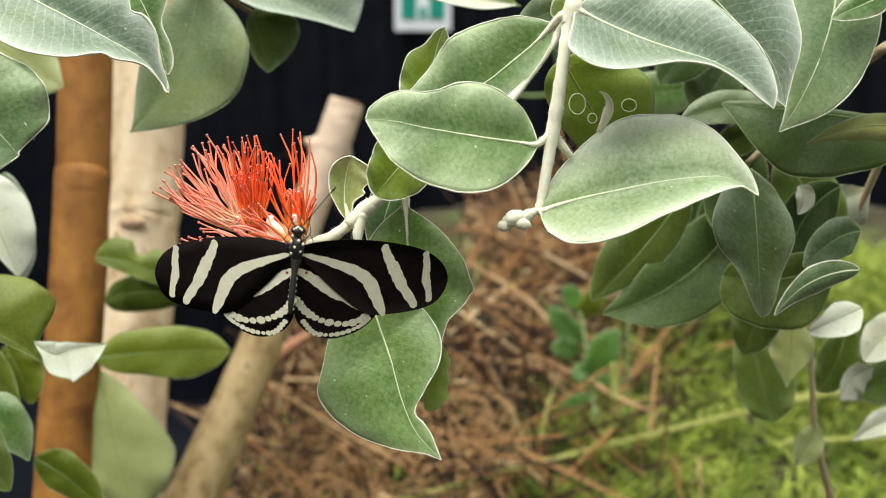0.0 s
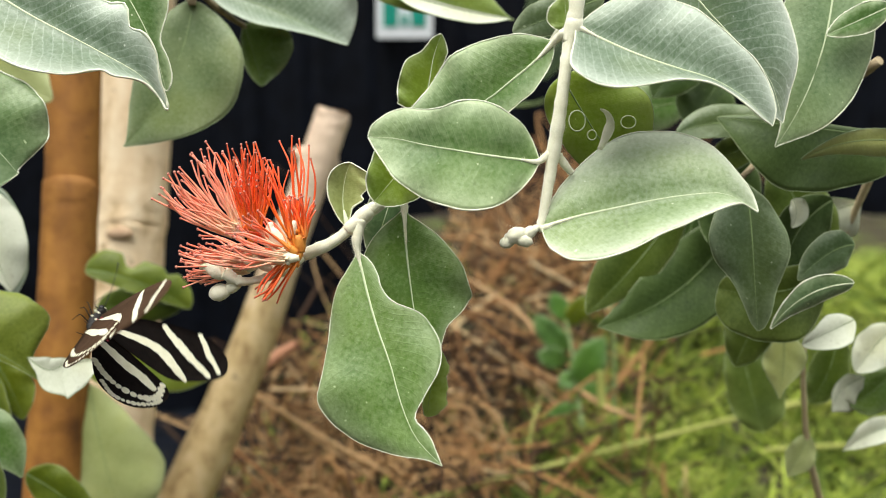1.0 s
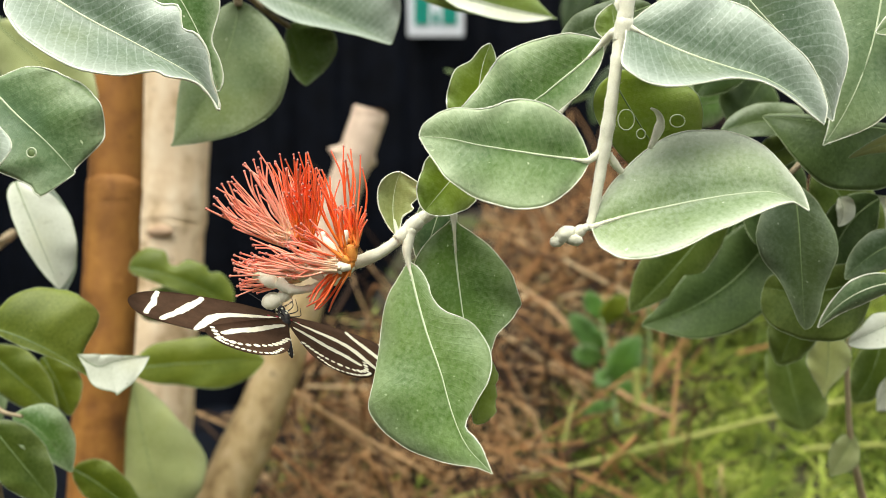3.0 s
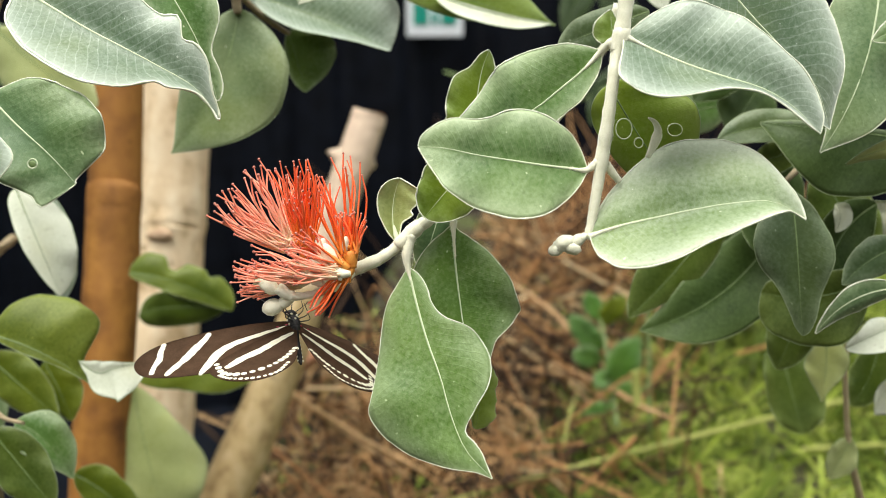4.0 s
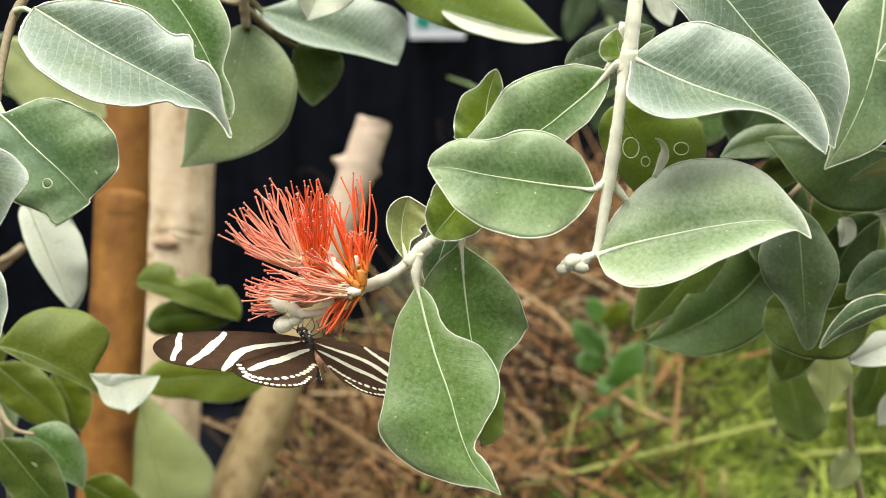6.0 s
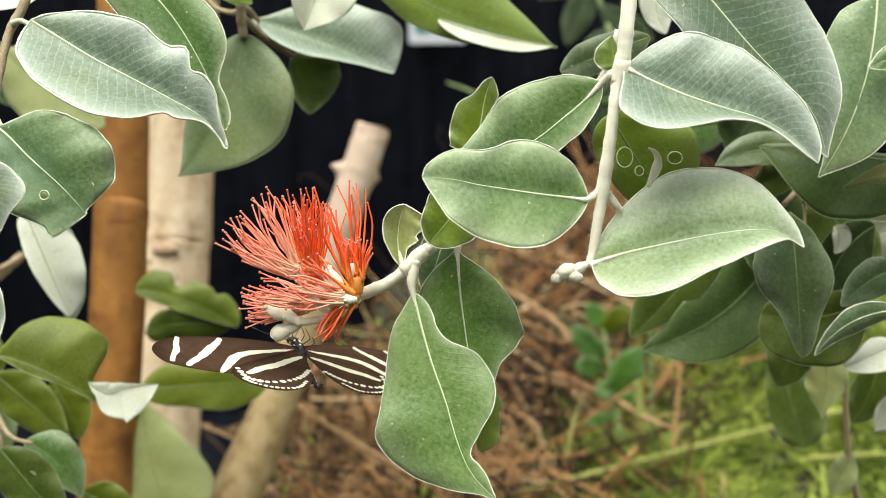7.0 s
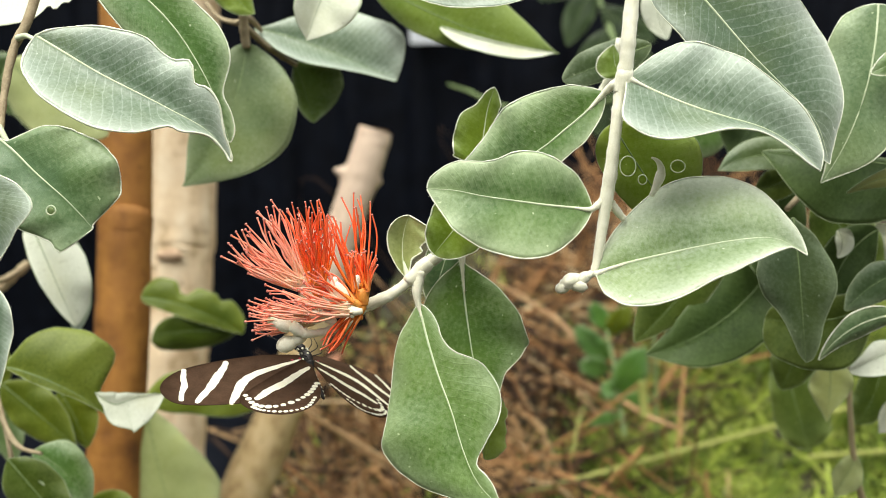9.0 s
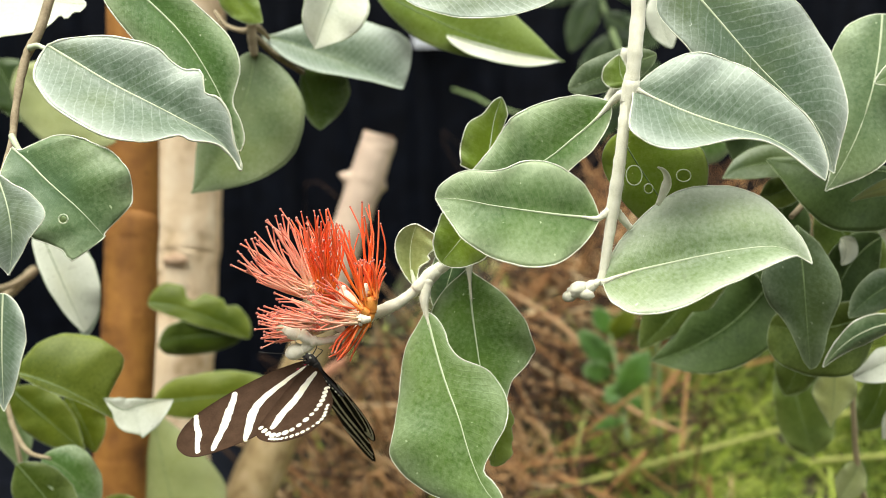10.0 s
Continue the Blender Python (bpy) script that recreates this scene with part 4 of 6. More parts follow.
# upturned leaf: its near-white colour stands in for reflected sky
leaf(left_branch, ((-0.1518, 0.3379, 1.0240), (-0.1287, 0.3335, 1.0200), (-0.1148, 0.3393, 1.0185)),
     (8.6, 13.8, 13.8, 8.6, 3.1), (10.4, 16.4, 14.5, 10.0, 3.8), 'pale', dl=-1.0, dr=1.0, bites=((1, 0.8, 0.04, 0.35), (1, 0.9, 0.03, 0.3)))

stem(left_branch, [(-0.1785, 0.60, 1.20, 0.005), (-0.165, 0.48, 1.22, 0.004), (-0.13, 0.36, 1.12, 0.003), (-0.11405, 0.32799, 1.03975, 0.00151)], TWIG, name="limb", label="brown woody limb")
part("hole_rim", ring(bmesh.new(), (-0.1004, 0.2752, 0.9613), TOWARD, 0.0012, 0.0002), RIB, left_branch, "brown-rimmed hole in a leaf")
part("hole", blob(bmesh.new(), (-0.1005, 0.2754, 0.9612), (0.0009, 0.0003, 0.0009), (0, 0, 0), 0.1, 12), RIB_DULL, left_branch, "pale torn spot in a leaf")

back_branch = thing("back_branch", "shrub branch behind with grey-green leaves and a thin brown twig", "branch")
stem(back_branch, [(-0.07745, 0.40278, 1.04542, 0.00163), (-0.07797, 0.40262, 1.01755, 0.00165), (-0.07808, 0.40314, 1.00947, 0.00186), (-0.07776, 0.40366, 1.00129, 0.00146)], TWIG, label="thin brown twig")
stem(back_branch, [(-0.07806, 0.40371, 1.01252, 0.00124), (-0.07742, 0.41173, 1.01160, 0.00127), (-0.07674, 0.42434, 1.00790, 0.00087)], TWIG, name="petiole")
stem(back_branch, [(-0.07808, 0.40314, 1.00947, 0.00124), (-0.07287, 0.42024, 1.00102, 0.00108), (-0.06461, 0.43071, 0.99419, 0.00089)], TWIG, name="petiole")
stem(back_branch, [(-0.07807, 0.40352, 1.01150, 0.00124), (-0.08333, 0.41117, 1.01066, 0.00106), (-0.09095, 0.41621, 1.01294, 0.00086), (-0.09654, 0.42197, 1.01843, 0.00065)], TWIG, name="side_twig")
leaf(back_branch, ((-0.0780, 0.4050, 1.0029), (-0.0795, 0.3966, 0.9749), (-0.1013, 0.3929, 0.9522)),
     (9.1, 21.3, 24.0, 14.9, 4.1), (7.3, 11.4, 12.4, 9.3, 2.1), 'matt', dl=0.15, dr=-0.1)
leaf(back_branch, ((-0.0794, 0.4265, 1.0092), (-0.0491, 0.4217, 1.0006), (-0.0253, 0.4290, 0.9880)),
     (1.7, 10.4, 17.3, 19.0, 16.9), (3.2, 7.4, 7.4, 3.9, 1.7), 'frost', dl=-0.1, dr=1.2)
leaf(back_branch, ((-0.0655, 0.4319, 0.9953), (-0.0611, 0.4299, 0.9832), (-0.0583, 0.4280, 0.9722)),
     (6.7, 13.8, 16.0, 11.6, 4.0), (1.1, 3.1, 4.0, 3.6, 1.8), 'green', dl=0.2, dr=0.8)
leaf(back_branch, ((-0.0403, 0.3873, 1.0318), (-0.0468, 0.3786, 1.0144), (-0.0505, 0.3763, 1.0035)),
     (5.8, 12.0, 13.5, 9.3, 2.7), (5.8, 9.7, 8.1, 5.8, 1.5), 'pale', dl=0.2, dr=0.9)
leaf(back_branch, ((-0.0360, 0.4275, 1.0270), (-0.0035, 0.4205, 1.0058), (0.0373, 0.4317, 0.9972)),
     (6.4, 12.8, 15.8, 12.4, 3.0), (3.8, 8.1, 8.6, 4.3, 1.1), 'fresh', dl=-0.1, dr=-0.2)
leaf(back_branch, ((-0.0078, 0.4227, 1.0080), (0.0136, 0.4175, 1.0001), (0.0356, 0.4276, 0.9975)),
     (0.6, 0.8, 0.8, 0.6, 0.4), (2.5, 4.7, 5.1, 3.8, 1.3), 'pale', dr=0.6)
leaf(back_branch, ((-0.0174, 0.3159, 1.0234), (0.0083, 0.3111, 1.0165), (0.0344, 0.3186, 1.0202)),
     (3.1, 7.9, 9.4, 6.3, 3.1), (3.9, 7.9, 8.2, 6.3, 1.9), 'frost', dr=0.4)
leaf(back_branch, ((-0.0844, 0.3942, 1.0292), (-0.0804, 0.3926, 1.0193), (-0.0714, 0.3920, 1.0132)),
     (3.0, 6.0, 6.0, 4.4, 1.6), (3.0, 6.0, 6.0, 4.4, 1.6), 'fresh')
leaf(back_branch, ((-0.2083, 0.4923, 0.9972), (-0.1878, 0.4898, 0.9766), (-0.1634, 0.4889, 0.9636)),
     (7.7, 15.5, 17.0, 12.9, 5.2), (7.7, 15.5, 17.0, 12.9, 5.2), 'dull')
leaf(back_branch, ((-0.2280, 0.5119, 0.9998), (-0.2200, 0.5104, 0.9891), (-0.2147, 0.5076, 0.9719)),
     (5.4, 10.7, 10.7, 8.0, 3.2), (5.4, 10.7, 10.7, 8.0, 3.2), 'dark')

stem(back_branch, [(-0.1785, 0.60, 1.17, 0.005), (-0.14, 0.53, 1.20, 0.004), (-0.09, 0.43, 1.12, 0.003), (-0.07745, 0.40293, 1.04622, 0.00163)], TWIG, name="limb", label="brown woody limb")

low_branch = thing("low_branch", "low shrub shoot with fresh green leaves beside the brown stem", "branch")
stem(low_branch, [(-0.20214, 0.41342, 0.90042, 0.00113), (-0.17598, 0.38517, 0.87669, 0.00107), (-0.16950, 0.37843, 0.86570, 0.00106), (-0.16207, 0.37258, 0.85910, 0.00094), (-0.15248, 0.36985, 0.85760, 0.00062)], TWIG, label="thin tan shoot")
stem(low_branch, [(-0.16950, 0.37843, 0.86570, 0.00085), (-0.16684, 0.37587, 0.85111, 0.00095), (-0.16988, 0.38237, 0.83245, 0.00108), (-0.17550, 0.39667, 0.80191, 0.00136)], TWIG, name="side_shoot")
stem(low_branch, [(-0.19530, 0.41551, 0.90922, 0.00159), (-0.21136, 0.47387, 0.89979, 0.00155), (-0.22283, 0.52341, 0.89608, 0.00142)], TWIG, name="dry_twig", label="dry brown twig")
stem(low_branch, [(-0.19761, 0.41370, 0.90035, 0.00159), (-0.21396, 0.47276, 0.89477, 0.00206), (-0.22283, 0.52351, 0.89664, 0.00227)], TWIG, name="dry_twig", label="dry brown twig")
leaf(low_branch, ((-0.1612, 0.3655, 0.8917), (-0.1405, 0.3622, 0.8886), (-0.1244, 0.3646, 0.8742)),
     (8.0, 17.0, 20.0, 18.4, 4.8), (1.0, 2.4, 2.4, 1.2, 0.6), 'lime', dl=-0.25, dr=0.2, bites=((-1, 0.855, 0.055, 0.75),))
leaf(low_branch, ((-0.1289, 0.3648, 0.8826), (-0.1253, 0.3643, 0.8799), (-0.1212, 0.3641, 0.8783), (-0.1169, 0.3642, 0.8799), (-0.1126, 0.3645, 0.8809), (-0.1083, 0.3652, 0.8817), (-0.1041, 0.3662, 0.8817)),
     (0.5, 2.1, 3.8, 4.4, 2.9, 1.6, 0.6, 0.2, 0.2), (0.3, 1.0, 2.5, 7.3, 11.1, 9.7, 7.5, 5.0, 1.8), 'pale', dr=0.4, wave=0.006)
leaf(low_branch, ((-0.1608, 0.5096, 0.8827), (-0.1365, 0.5061, 0.8826), (-0.1128, 0.5142, 0.8635)),
     (8.2, 10.9, 9.8, 10.9, 7.1), (2.7, 4.6, 5.5, 4.1, 1.6), 'lime', dl=-0.3, dr=0.3, bites=((-1, 0.4, 0.07, 0.5), (-1, 0.72, 0.04, 0.2)))
leaf(low_branch, ((-0.1152, 0.5152, 0.8653), (-0.1220, 0.5130, 0.8658), (-0.1288, 0.5107, 0.8662), (-0.1355, 0.5084, 0.8665), (-0.1421, 0.5060, 0.8665), (-0.1486, 0.5035, 0.8663), (-0.1543, 0.5009, 0.8637)),
     (1.3, 4.2, 6.5, 8.4, 9.2, 9.2, 8.6, 7.5, 4.8), (0.6, 2.4, 4.2, 6.1, 7.6, 8.3, 7.1, 3.8, 1.0), 'leafy', dl=-0.4, dr=0.2, wave=0.01)
leaf(low_branch, ((-0.1488, 0.4683, 0.8451), (-0.1389, 0.4693, 0.8464), (-0.1289, 0.4702, 0.8473), (-0.1188, 0.4710, 0.8478), (-0.1088, 0.4718, 0.8484), (-0.0987, 0.4725, 0.8490), (-0.0886, 0.4732, 0.8489)),
     (1.5, 6.0, 9.8, 10.7, 11.5, 11.1, 9.2, 6.1, 2.2), (1.3, 5.3, 7.9, 9.1, 10.6, 11.9, 10.4, 7.1, 2.7), 'lime', dl=-0.15, dr=0.1, wave=0.006)
leaf(low_branch, ((-0.1671, 0.5233, 0.8222), (-0.1599, 0.5127, 0.7900), (-0.1487, 0.5112, 0.7510)),
     (5.7, 14.3, 22.9, 24.3, 11.4), (5.7, 12.9, 15.7, 14.3, 5.7), 'dull', dl=-0.3, dr=0.1)
leaf(low_branch, ((-0.1587, 0.3760, 0.8559), (-0.1443, 0.3712, 0.8530), (-0.1374, 0.3734, 0.8356)),
     (2.8, 8.1, 9.4, 6.5, 2.0), (2.8, 6.5, 7.3, 4.5, 1.6), 'silver', dl=-0.2, dr=0.4)
leaf(low_branch, ((-0.1656, 0.3703, 0.8551), (-0.1543, 0.3685, 0.8420), (-0.1420, 0.3664, 0.8270)),
     (4.1, 9.2, 10.2, 8.1, 3.1), (4.1, 9.2, 10.2, 8.1, 3.1), 'leafy')
leaf(low_branch, ((-0.1589, 0.4254, 0.8153), (-0.1454, 0.4249, 0.8090), (-0.1301, 0.4228, 0.7942)),
     (4.6, 8.8, 9.3, 7.0, 2.8), (3.5, 7.0, 7.0, 4.6, 2.3), 'lime')
leaf(low_branch, ((-0.1639, 0.4025, 0.9377), (-0.1544, 0.3948, 0.9205), (-0.1469, 0.3962, 0.8984)),
     (4.3, 10.7, 12.8, 11.1, 5.3), (3.2, 4.7, 4.7, 3.4, 1.3), 'pale', dl=-0.2, dr=0.9)
leaf(low_branch, ((-0.1576, 0.4125, 0.9348), (-0.1489, 0.4094, 0.9150), (-0.1508, 0.4052, 0.8933)),
     (3.1, 5.3, 6.2, 5.8, 2.7), (2.2, 5.5, 6.6, 5.5, 2.2), 'frost', dl=0.2)
leaf(low_branch, ((-0.1888, 0.4184, 0.8681), (-0.1749, 0.4171, 0.8565), (-0.1588, 0.4156, 0.8425)),
     (4.6, 9.3, 10.4, 7.0, 2.3), (4.6, 8.8, 9.3, 7.0, 2.3), 'lime')
leaf(low_branch, ((-0.1697, 0.4288, 0.8624), (-0.1626, 0.4270, 0.8506), (-0.1580, 0.4251, 0.8389)),
     (3.6, 8.3, 9.5, 7.1, 2.4), (3.6, 7.1, 7.1, 4.7, 2.4), 'lime')
leaf(low_branch, ((-0.2076, 0.4351, 0.8551), (-0.1980, 0.4340, 0.8454), (-0.1932, 0.4311, 0.8286)),
     (3.6, 8.5, 9.7, 7.3, 2.4), (3.6, 7.3, 7.3, 4.8, 2.4), 'green')
leaf(low_branch, ((-0.2099, 0.4404, 0.8837), (-0.2027, 0.4390, 0.8740), (-0.1979, 0.4366, 0.8597)),
     (3.6, 7.3, 8.2, 7.3, 2.4), (3.6, 7.3, 7.3, 4.8, 2.4), 'lime')


right_branch = thing("right_branch", "dense shrub branch with dark and grey-green leaves", "branch")
stem(right_branch, [(0.16413, 0.38689, 0.95903, 0.00137), (0.16083, 0.41079, 0.92453, 0.00127), (0.15450, 0.41586, 0.89934, 0.00108), (0.15037, 0.42126, 0.87517, 0.00111), (0.15336, 0.42690, 0.84988, 0.00113), (0.15866, 0.43292, 0.82581, 0.00139), (0.17160, 0.44773, 0.79156, 0.00170)], TAN, n=40, label="thin tan stem")
stem(right_branch, [(0.14181, 0.42959, 0.91499, 0.00065), (0.14111, 0.42206, 0.92911, 0.00085), (0.14139, 0.41369, 0.93857, 0.00082)], TWIG, name="side_twig")
stem(right_branch, [(0.15279, 0.37033, 0.98337, 0.00167), (0.13594, 0.39588, 0.96232, 0.00141), (0.11070, 0.37064, 0.94513, 0.00095)], TWIG, name="side_twig")
leaf(right_branch, ((0.1306, 0.3506, 1.0114), (0.1278, 0.3394, 0.9802), (0.1129, 0.3395, 0.9581)),
     (8.2, 12.9, 14.0, 9.9, 2.5), (9.9, 13.2, 11.2, 5.3, 1.3), 'green2', dl=0.1, dr=-0.2)
leaf(right_branch, ((0.1439, 0.3388, 0.9995), (0.1342, 0.3375, 0.9950), (0.1249, 0.3362, 0.9911)),
     (1.9, 3.9, 4.2, 2.9, 1.3), (1.9, 3.9, 4.2, 3.2, 1.3), 'silver')
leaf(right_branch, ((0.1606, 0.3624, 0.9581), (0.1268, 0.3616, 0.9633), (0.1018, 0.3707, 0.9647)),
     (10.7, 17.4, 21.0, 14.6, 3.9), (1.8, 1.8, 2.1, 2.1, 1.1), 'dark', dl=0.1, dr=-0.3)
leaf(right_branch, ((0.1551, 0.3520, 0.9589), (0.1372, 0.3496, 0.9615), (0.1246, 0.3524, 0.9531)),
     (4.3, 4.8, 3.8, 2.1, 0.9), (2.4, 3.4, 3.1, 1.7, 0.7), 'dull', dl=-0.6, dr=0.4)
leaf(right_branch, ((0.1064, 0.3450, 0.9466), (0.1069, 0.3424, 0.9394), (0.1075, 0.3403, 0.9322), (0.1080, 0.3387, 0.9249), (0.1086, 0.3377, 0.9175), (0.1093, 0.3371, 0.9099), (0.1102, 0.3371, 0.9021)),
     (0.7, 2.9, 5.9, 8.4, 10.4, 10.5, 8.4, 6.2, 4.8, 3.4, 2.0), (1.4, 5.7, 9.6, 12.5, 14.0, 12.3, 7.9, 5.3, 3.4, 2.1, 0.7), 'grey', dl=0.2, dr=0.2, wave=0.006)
leaf(right_branch, ((0.1397, 0.3416, 0.9162), (0.1228, 0.3375, 0.9164), (0.1142, 0.3374, 0.9027)),
     (2.5, 3.9, 4.2, 2.8, 1.1), (2.1, 3.9, 4.2, 2.5, 0.9), 'green2', dl=-0.7, dr=0.2)
leaf(right_branch, ((0.1398, 0.3713, 0.9116), (0.1200, 0.3637, 0.9047), (0.1044, 0.3684, 0.9084)),
     (7.6, 14.9, 16.8, 13.7, 9.2), (5.7, 7.6, 7.6, 5.7, 4.8), 'leafy', dl=0.1, dr=0.2)
leaf(right_branch, ((0.0956, 0.3977, 0.9316), (0.0821, 0.3929, 0.9105), (0.0631, 0.3886, 0.8940)),
     (5.2, 8.2, 8.2, 5.2, 1.6), (6.2, 11.3, 12.4, 9.9, 4.1), 'leafy')
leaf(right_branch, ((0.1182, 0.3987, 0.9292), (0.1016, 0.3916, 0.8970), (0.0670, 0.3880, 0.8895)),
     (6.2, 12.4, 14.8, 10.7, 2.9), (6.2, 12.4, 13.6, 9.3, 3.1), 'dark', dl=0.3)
leaf(right_branch, ((0.1420, 0.4892, 0.8597), (0.1458, 0.4856, 0.8393), (0.1534, 0.4820, 0.8177)),
     (4.6, 10.8, 14.2, 14.2, 9.0), (4.6, 9.0, 10.8, 10.3, 5.7), 'leafy')
leaf(right_branch, ((0.1393, 0.4117, 0.8826), (0.1403, 0.4094, 0.8698), (0.1377, 0.4070, 0.8577)),
     (3.2, 6.9, 7.4, 3.0, 0.9), (3.2, 6.9, 8.7, 5.2, 1.1), 'dull', dl=0.3, dr=0.3)
leaf(right_branch, ((0.1539, 0.3794, 0.8953), (0.1423, 0.3729, 0.8920), (0.1360, 0.3767, 0.8872)),
     (2.7, 5.5, 5.5, 3.5, 1.6), (2.7, 4.7, 3.9, 2.3, 1.2), 'pale', dl=0.9, dr=-0.5)
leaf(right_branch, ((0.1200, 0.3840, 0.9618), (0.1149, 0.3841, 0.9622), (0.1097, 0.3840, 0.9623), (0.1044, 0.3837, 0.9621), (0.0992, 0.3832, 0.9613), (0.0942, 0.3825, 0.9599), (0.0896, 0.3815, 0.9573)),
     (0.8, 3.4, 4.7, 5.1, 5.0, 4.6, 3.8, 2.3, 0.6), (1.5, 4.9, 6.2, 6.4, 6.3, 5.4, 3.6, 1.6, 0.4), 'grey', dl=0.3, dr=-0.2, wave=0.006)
leaf(right_branch, ((0.1205, 0.3888, 0.9572), (0.1106, 0.3868, 0.9496), (0.1037, 0.3865, 0.9507)),
     (2.4, 4.8, 5.6, 4.8, 2.4), (2.4, 4.8, 5.6, 4.8, 2.4), 'leafy')
leaf(right_branch, ((0.1451, 0.3589, 0.9251), (0.1377, 0.3585, 0.9253), (0.1269, 0.3557, 0.9141)),
     (2.6, 5.6, 6.3, 4.8, 1.9), (2.6, 5.6, 6.3, 4.8, 1.9), 'grey')
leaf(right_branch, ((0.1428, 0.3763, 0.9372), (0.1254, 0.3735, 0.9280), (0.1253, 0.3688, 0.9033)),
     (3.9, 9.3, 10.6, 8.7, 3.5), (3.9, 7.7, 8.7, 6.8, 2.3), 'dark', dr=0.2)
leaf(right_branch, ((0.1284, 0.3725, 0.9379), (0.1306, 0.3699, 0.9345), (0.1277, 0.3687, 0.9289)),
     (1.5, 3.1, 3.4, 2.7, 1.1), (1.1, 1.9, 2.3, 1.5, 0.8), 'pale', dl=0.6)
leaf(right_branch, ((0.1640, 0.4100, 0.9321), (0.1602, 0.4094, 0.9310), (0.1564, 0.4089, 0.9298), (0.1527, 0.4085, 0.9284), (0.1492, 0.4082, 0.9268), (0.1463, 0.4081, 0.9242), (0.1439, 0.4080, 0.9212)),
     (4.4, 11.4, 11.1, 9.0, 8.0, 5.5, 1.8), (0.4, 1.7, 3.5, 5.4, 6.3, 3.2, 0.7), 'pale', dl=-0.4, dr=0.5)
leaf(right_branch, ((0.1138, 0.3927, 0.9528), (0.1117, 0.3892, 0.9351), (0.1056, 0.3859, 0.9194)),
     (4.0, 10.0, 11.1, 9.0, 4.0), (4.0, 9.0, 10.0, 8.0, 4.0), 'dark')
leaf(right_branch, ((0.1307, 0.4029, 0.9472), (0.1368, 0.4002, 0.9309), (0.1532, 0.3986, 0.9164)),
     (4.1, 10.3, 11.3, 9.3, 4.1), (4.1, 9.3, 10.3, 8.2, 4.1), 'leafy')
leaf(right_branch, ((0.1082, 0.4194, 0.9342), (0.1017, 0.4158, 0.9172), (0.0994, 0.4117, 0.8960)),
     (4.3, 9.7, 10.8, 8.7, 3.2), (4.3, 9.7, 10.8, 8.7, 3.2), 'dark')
leaf(right_branch, ((0.1346, 0.4244, 0.8972), (0.1300, 0.4208, 0.8799), (0.1233, 0.4180, 0.8669)),
     (4.4, 9.3, 10.0, 7.8, 3.3), (4.4, 9.3, 10.0, 7.8, 3.3), 'leafy')
leaf(right_branch, ((0.1666, 0.4327, 0.8764), (0.1643, 0.4292, 0.8586), (0.1552, 0.4270, 0.8498)),
     (3.4, 6.8, 7.7, 6.3, 2.7), (3.4, 6.8, 7.7, 6.3, 2.7), 'leafy')
leaf(right_branch, ((0.1857, 0.4221, 0.8641), (0.1772, 0.4201, 0.8556), (0.1686, 0.4188, 0.8513)),
     (3.2, 8.2, 9.1, 7.4, 3.0), (3.2, 6.5, 7.4, 6.1, 2.6), 'green')
leaf(right_branch, ((0.1956, 0.4379, 0.8372), (0.1843, 0.4371, 0.8360), (0.1727, 0.4348, 0.8271)),
     (2.7, 4.5, 4.5, 3.2, 1.1), (2.7, 5.0, 5.4, 3.2, 1.1), 'pale', dl=0.7)
leaf(right_branch, ((0.1818, 0.4155, 0.8836), (0.1734, 0.4138, 0.8773), (0.1672, 0.4115, 0.8669)),
     (3.2, 8.0, 8.5, 6.3, 3.0), (3.2, 6.3, 7.2, 5.9, 2.5), 'pale', dl=0.4)
leaf(right_branch, ((0.1086, 0.4306, 0.9937), (0.0999, 0.4281, 0.9832), (0.0890, 0.4246, 0.9685)),
     (4.3, 9.7, 10.8, 8.7, 3.2), (4.3, 9.7, 10.8, 8.7, 3.2), 'dark')
leaf(right_branch, ((0.1060, 0.4457, 0.9666), (0.0879, 0.4438, 0.9624), (0.0720, 0.4432, 0.9649)),
     (4.5, 9.1, 9.5, 7.7, 3.2), (4.5, 8.2, 8.6, 6.8, 3.2), 'silver')
leaf(right_branch, ((0.0735, 0.4134, 1.0231), (0.0693, 0.4109, 1.0110), (0.0754, 0.4096, 1.0018)),
     (2.5, 6.2, 7.4, 5.4, 2.1), (2.5, 5.4, 5.8, 4.1, 1.6), 'pale')
leaf(right_branch, ((0.1173, 0.4380, 0.9759), (0.1106, 0.4356, 0.9651), (0.1039, 0.4335, 0.9565)),
     (4.4, 10.0, 11.1, 8.9, 3.3), (4.4, 10.0, 11.1, 8.9, 3.3), 'dark')

leaf(right_branch, ((0.1573, 0.4300, 0.8358), (0.1561, 0.4294, 0.8329), (0.1548, 0.4289, 0.8299), (0.1532, 0.4285, 0.8271), (0.1517, 0.4282, 0.8243), (0.1503, 0.4281, 0.8213), (0.1490, 0.4280, 0.8182)),
     (0.7, 2.7, 5.0, 6.3, 5.6, 3.0, 0.7), (0.9, 3.6, 5.3, 5.3, 4.2, 2.1, 0.5), 'dull', dl=0.3)
leaf(right_branch, ((0.1737, 0.4200, 0.8628), (0.1706, 0.4194, 0.8615), (0.1677, 0.4189, 0.8601), (0.1652, 0.4185, 0.8581), (0.1631, 0.4182, 0.8556), (0.1620, 0.4181, 0.8525), (0.1614, 0.4180, 0.8491)),
     (1.5, 5.8, 9.4, 10.0, 10.3, 10.0, 8.5), (0.5, 2.1, 4.0, 3.8, 2.1, 0.8, 0.2), 'pale', dl=-0.3, dr=0.3)
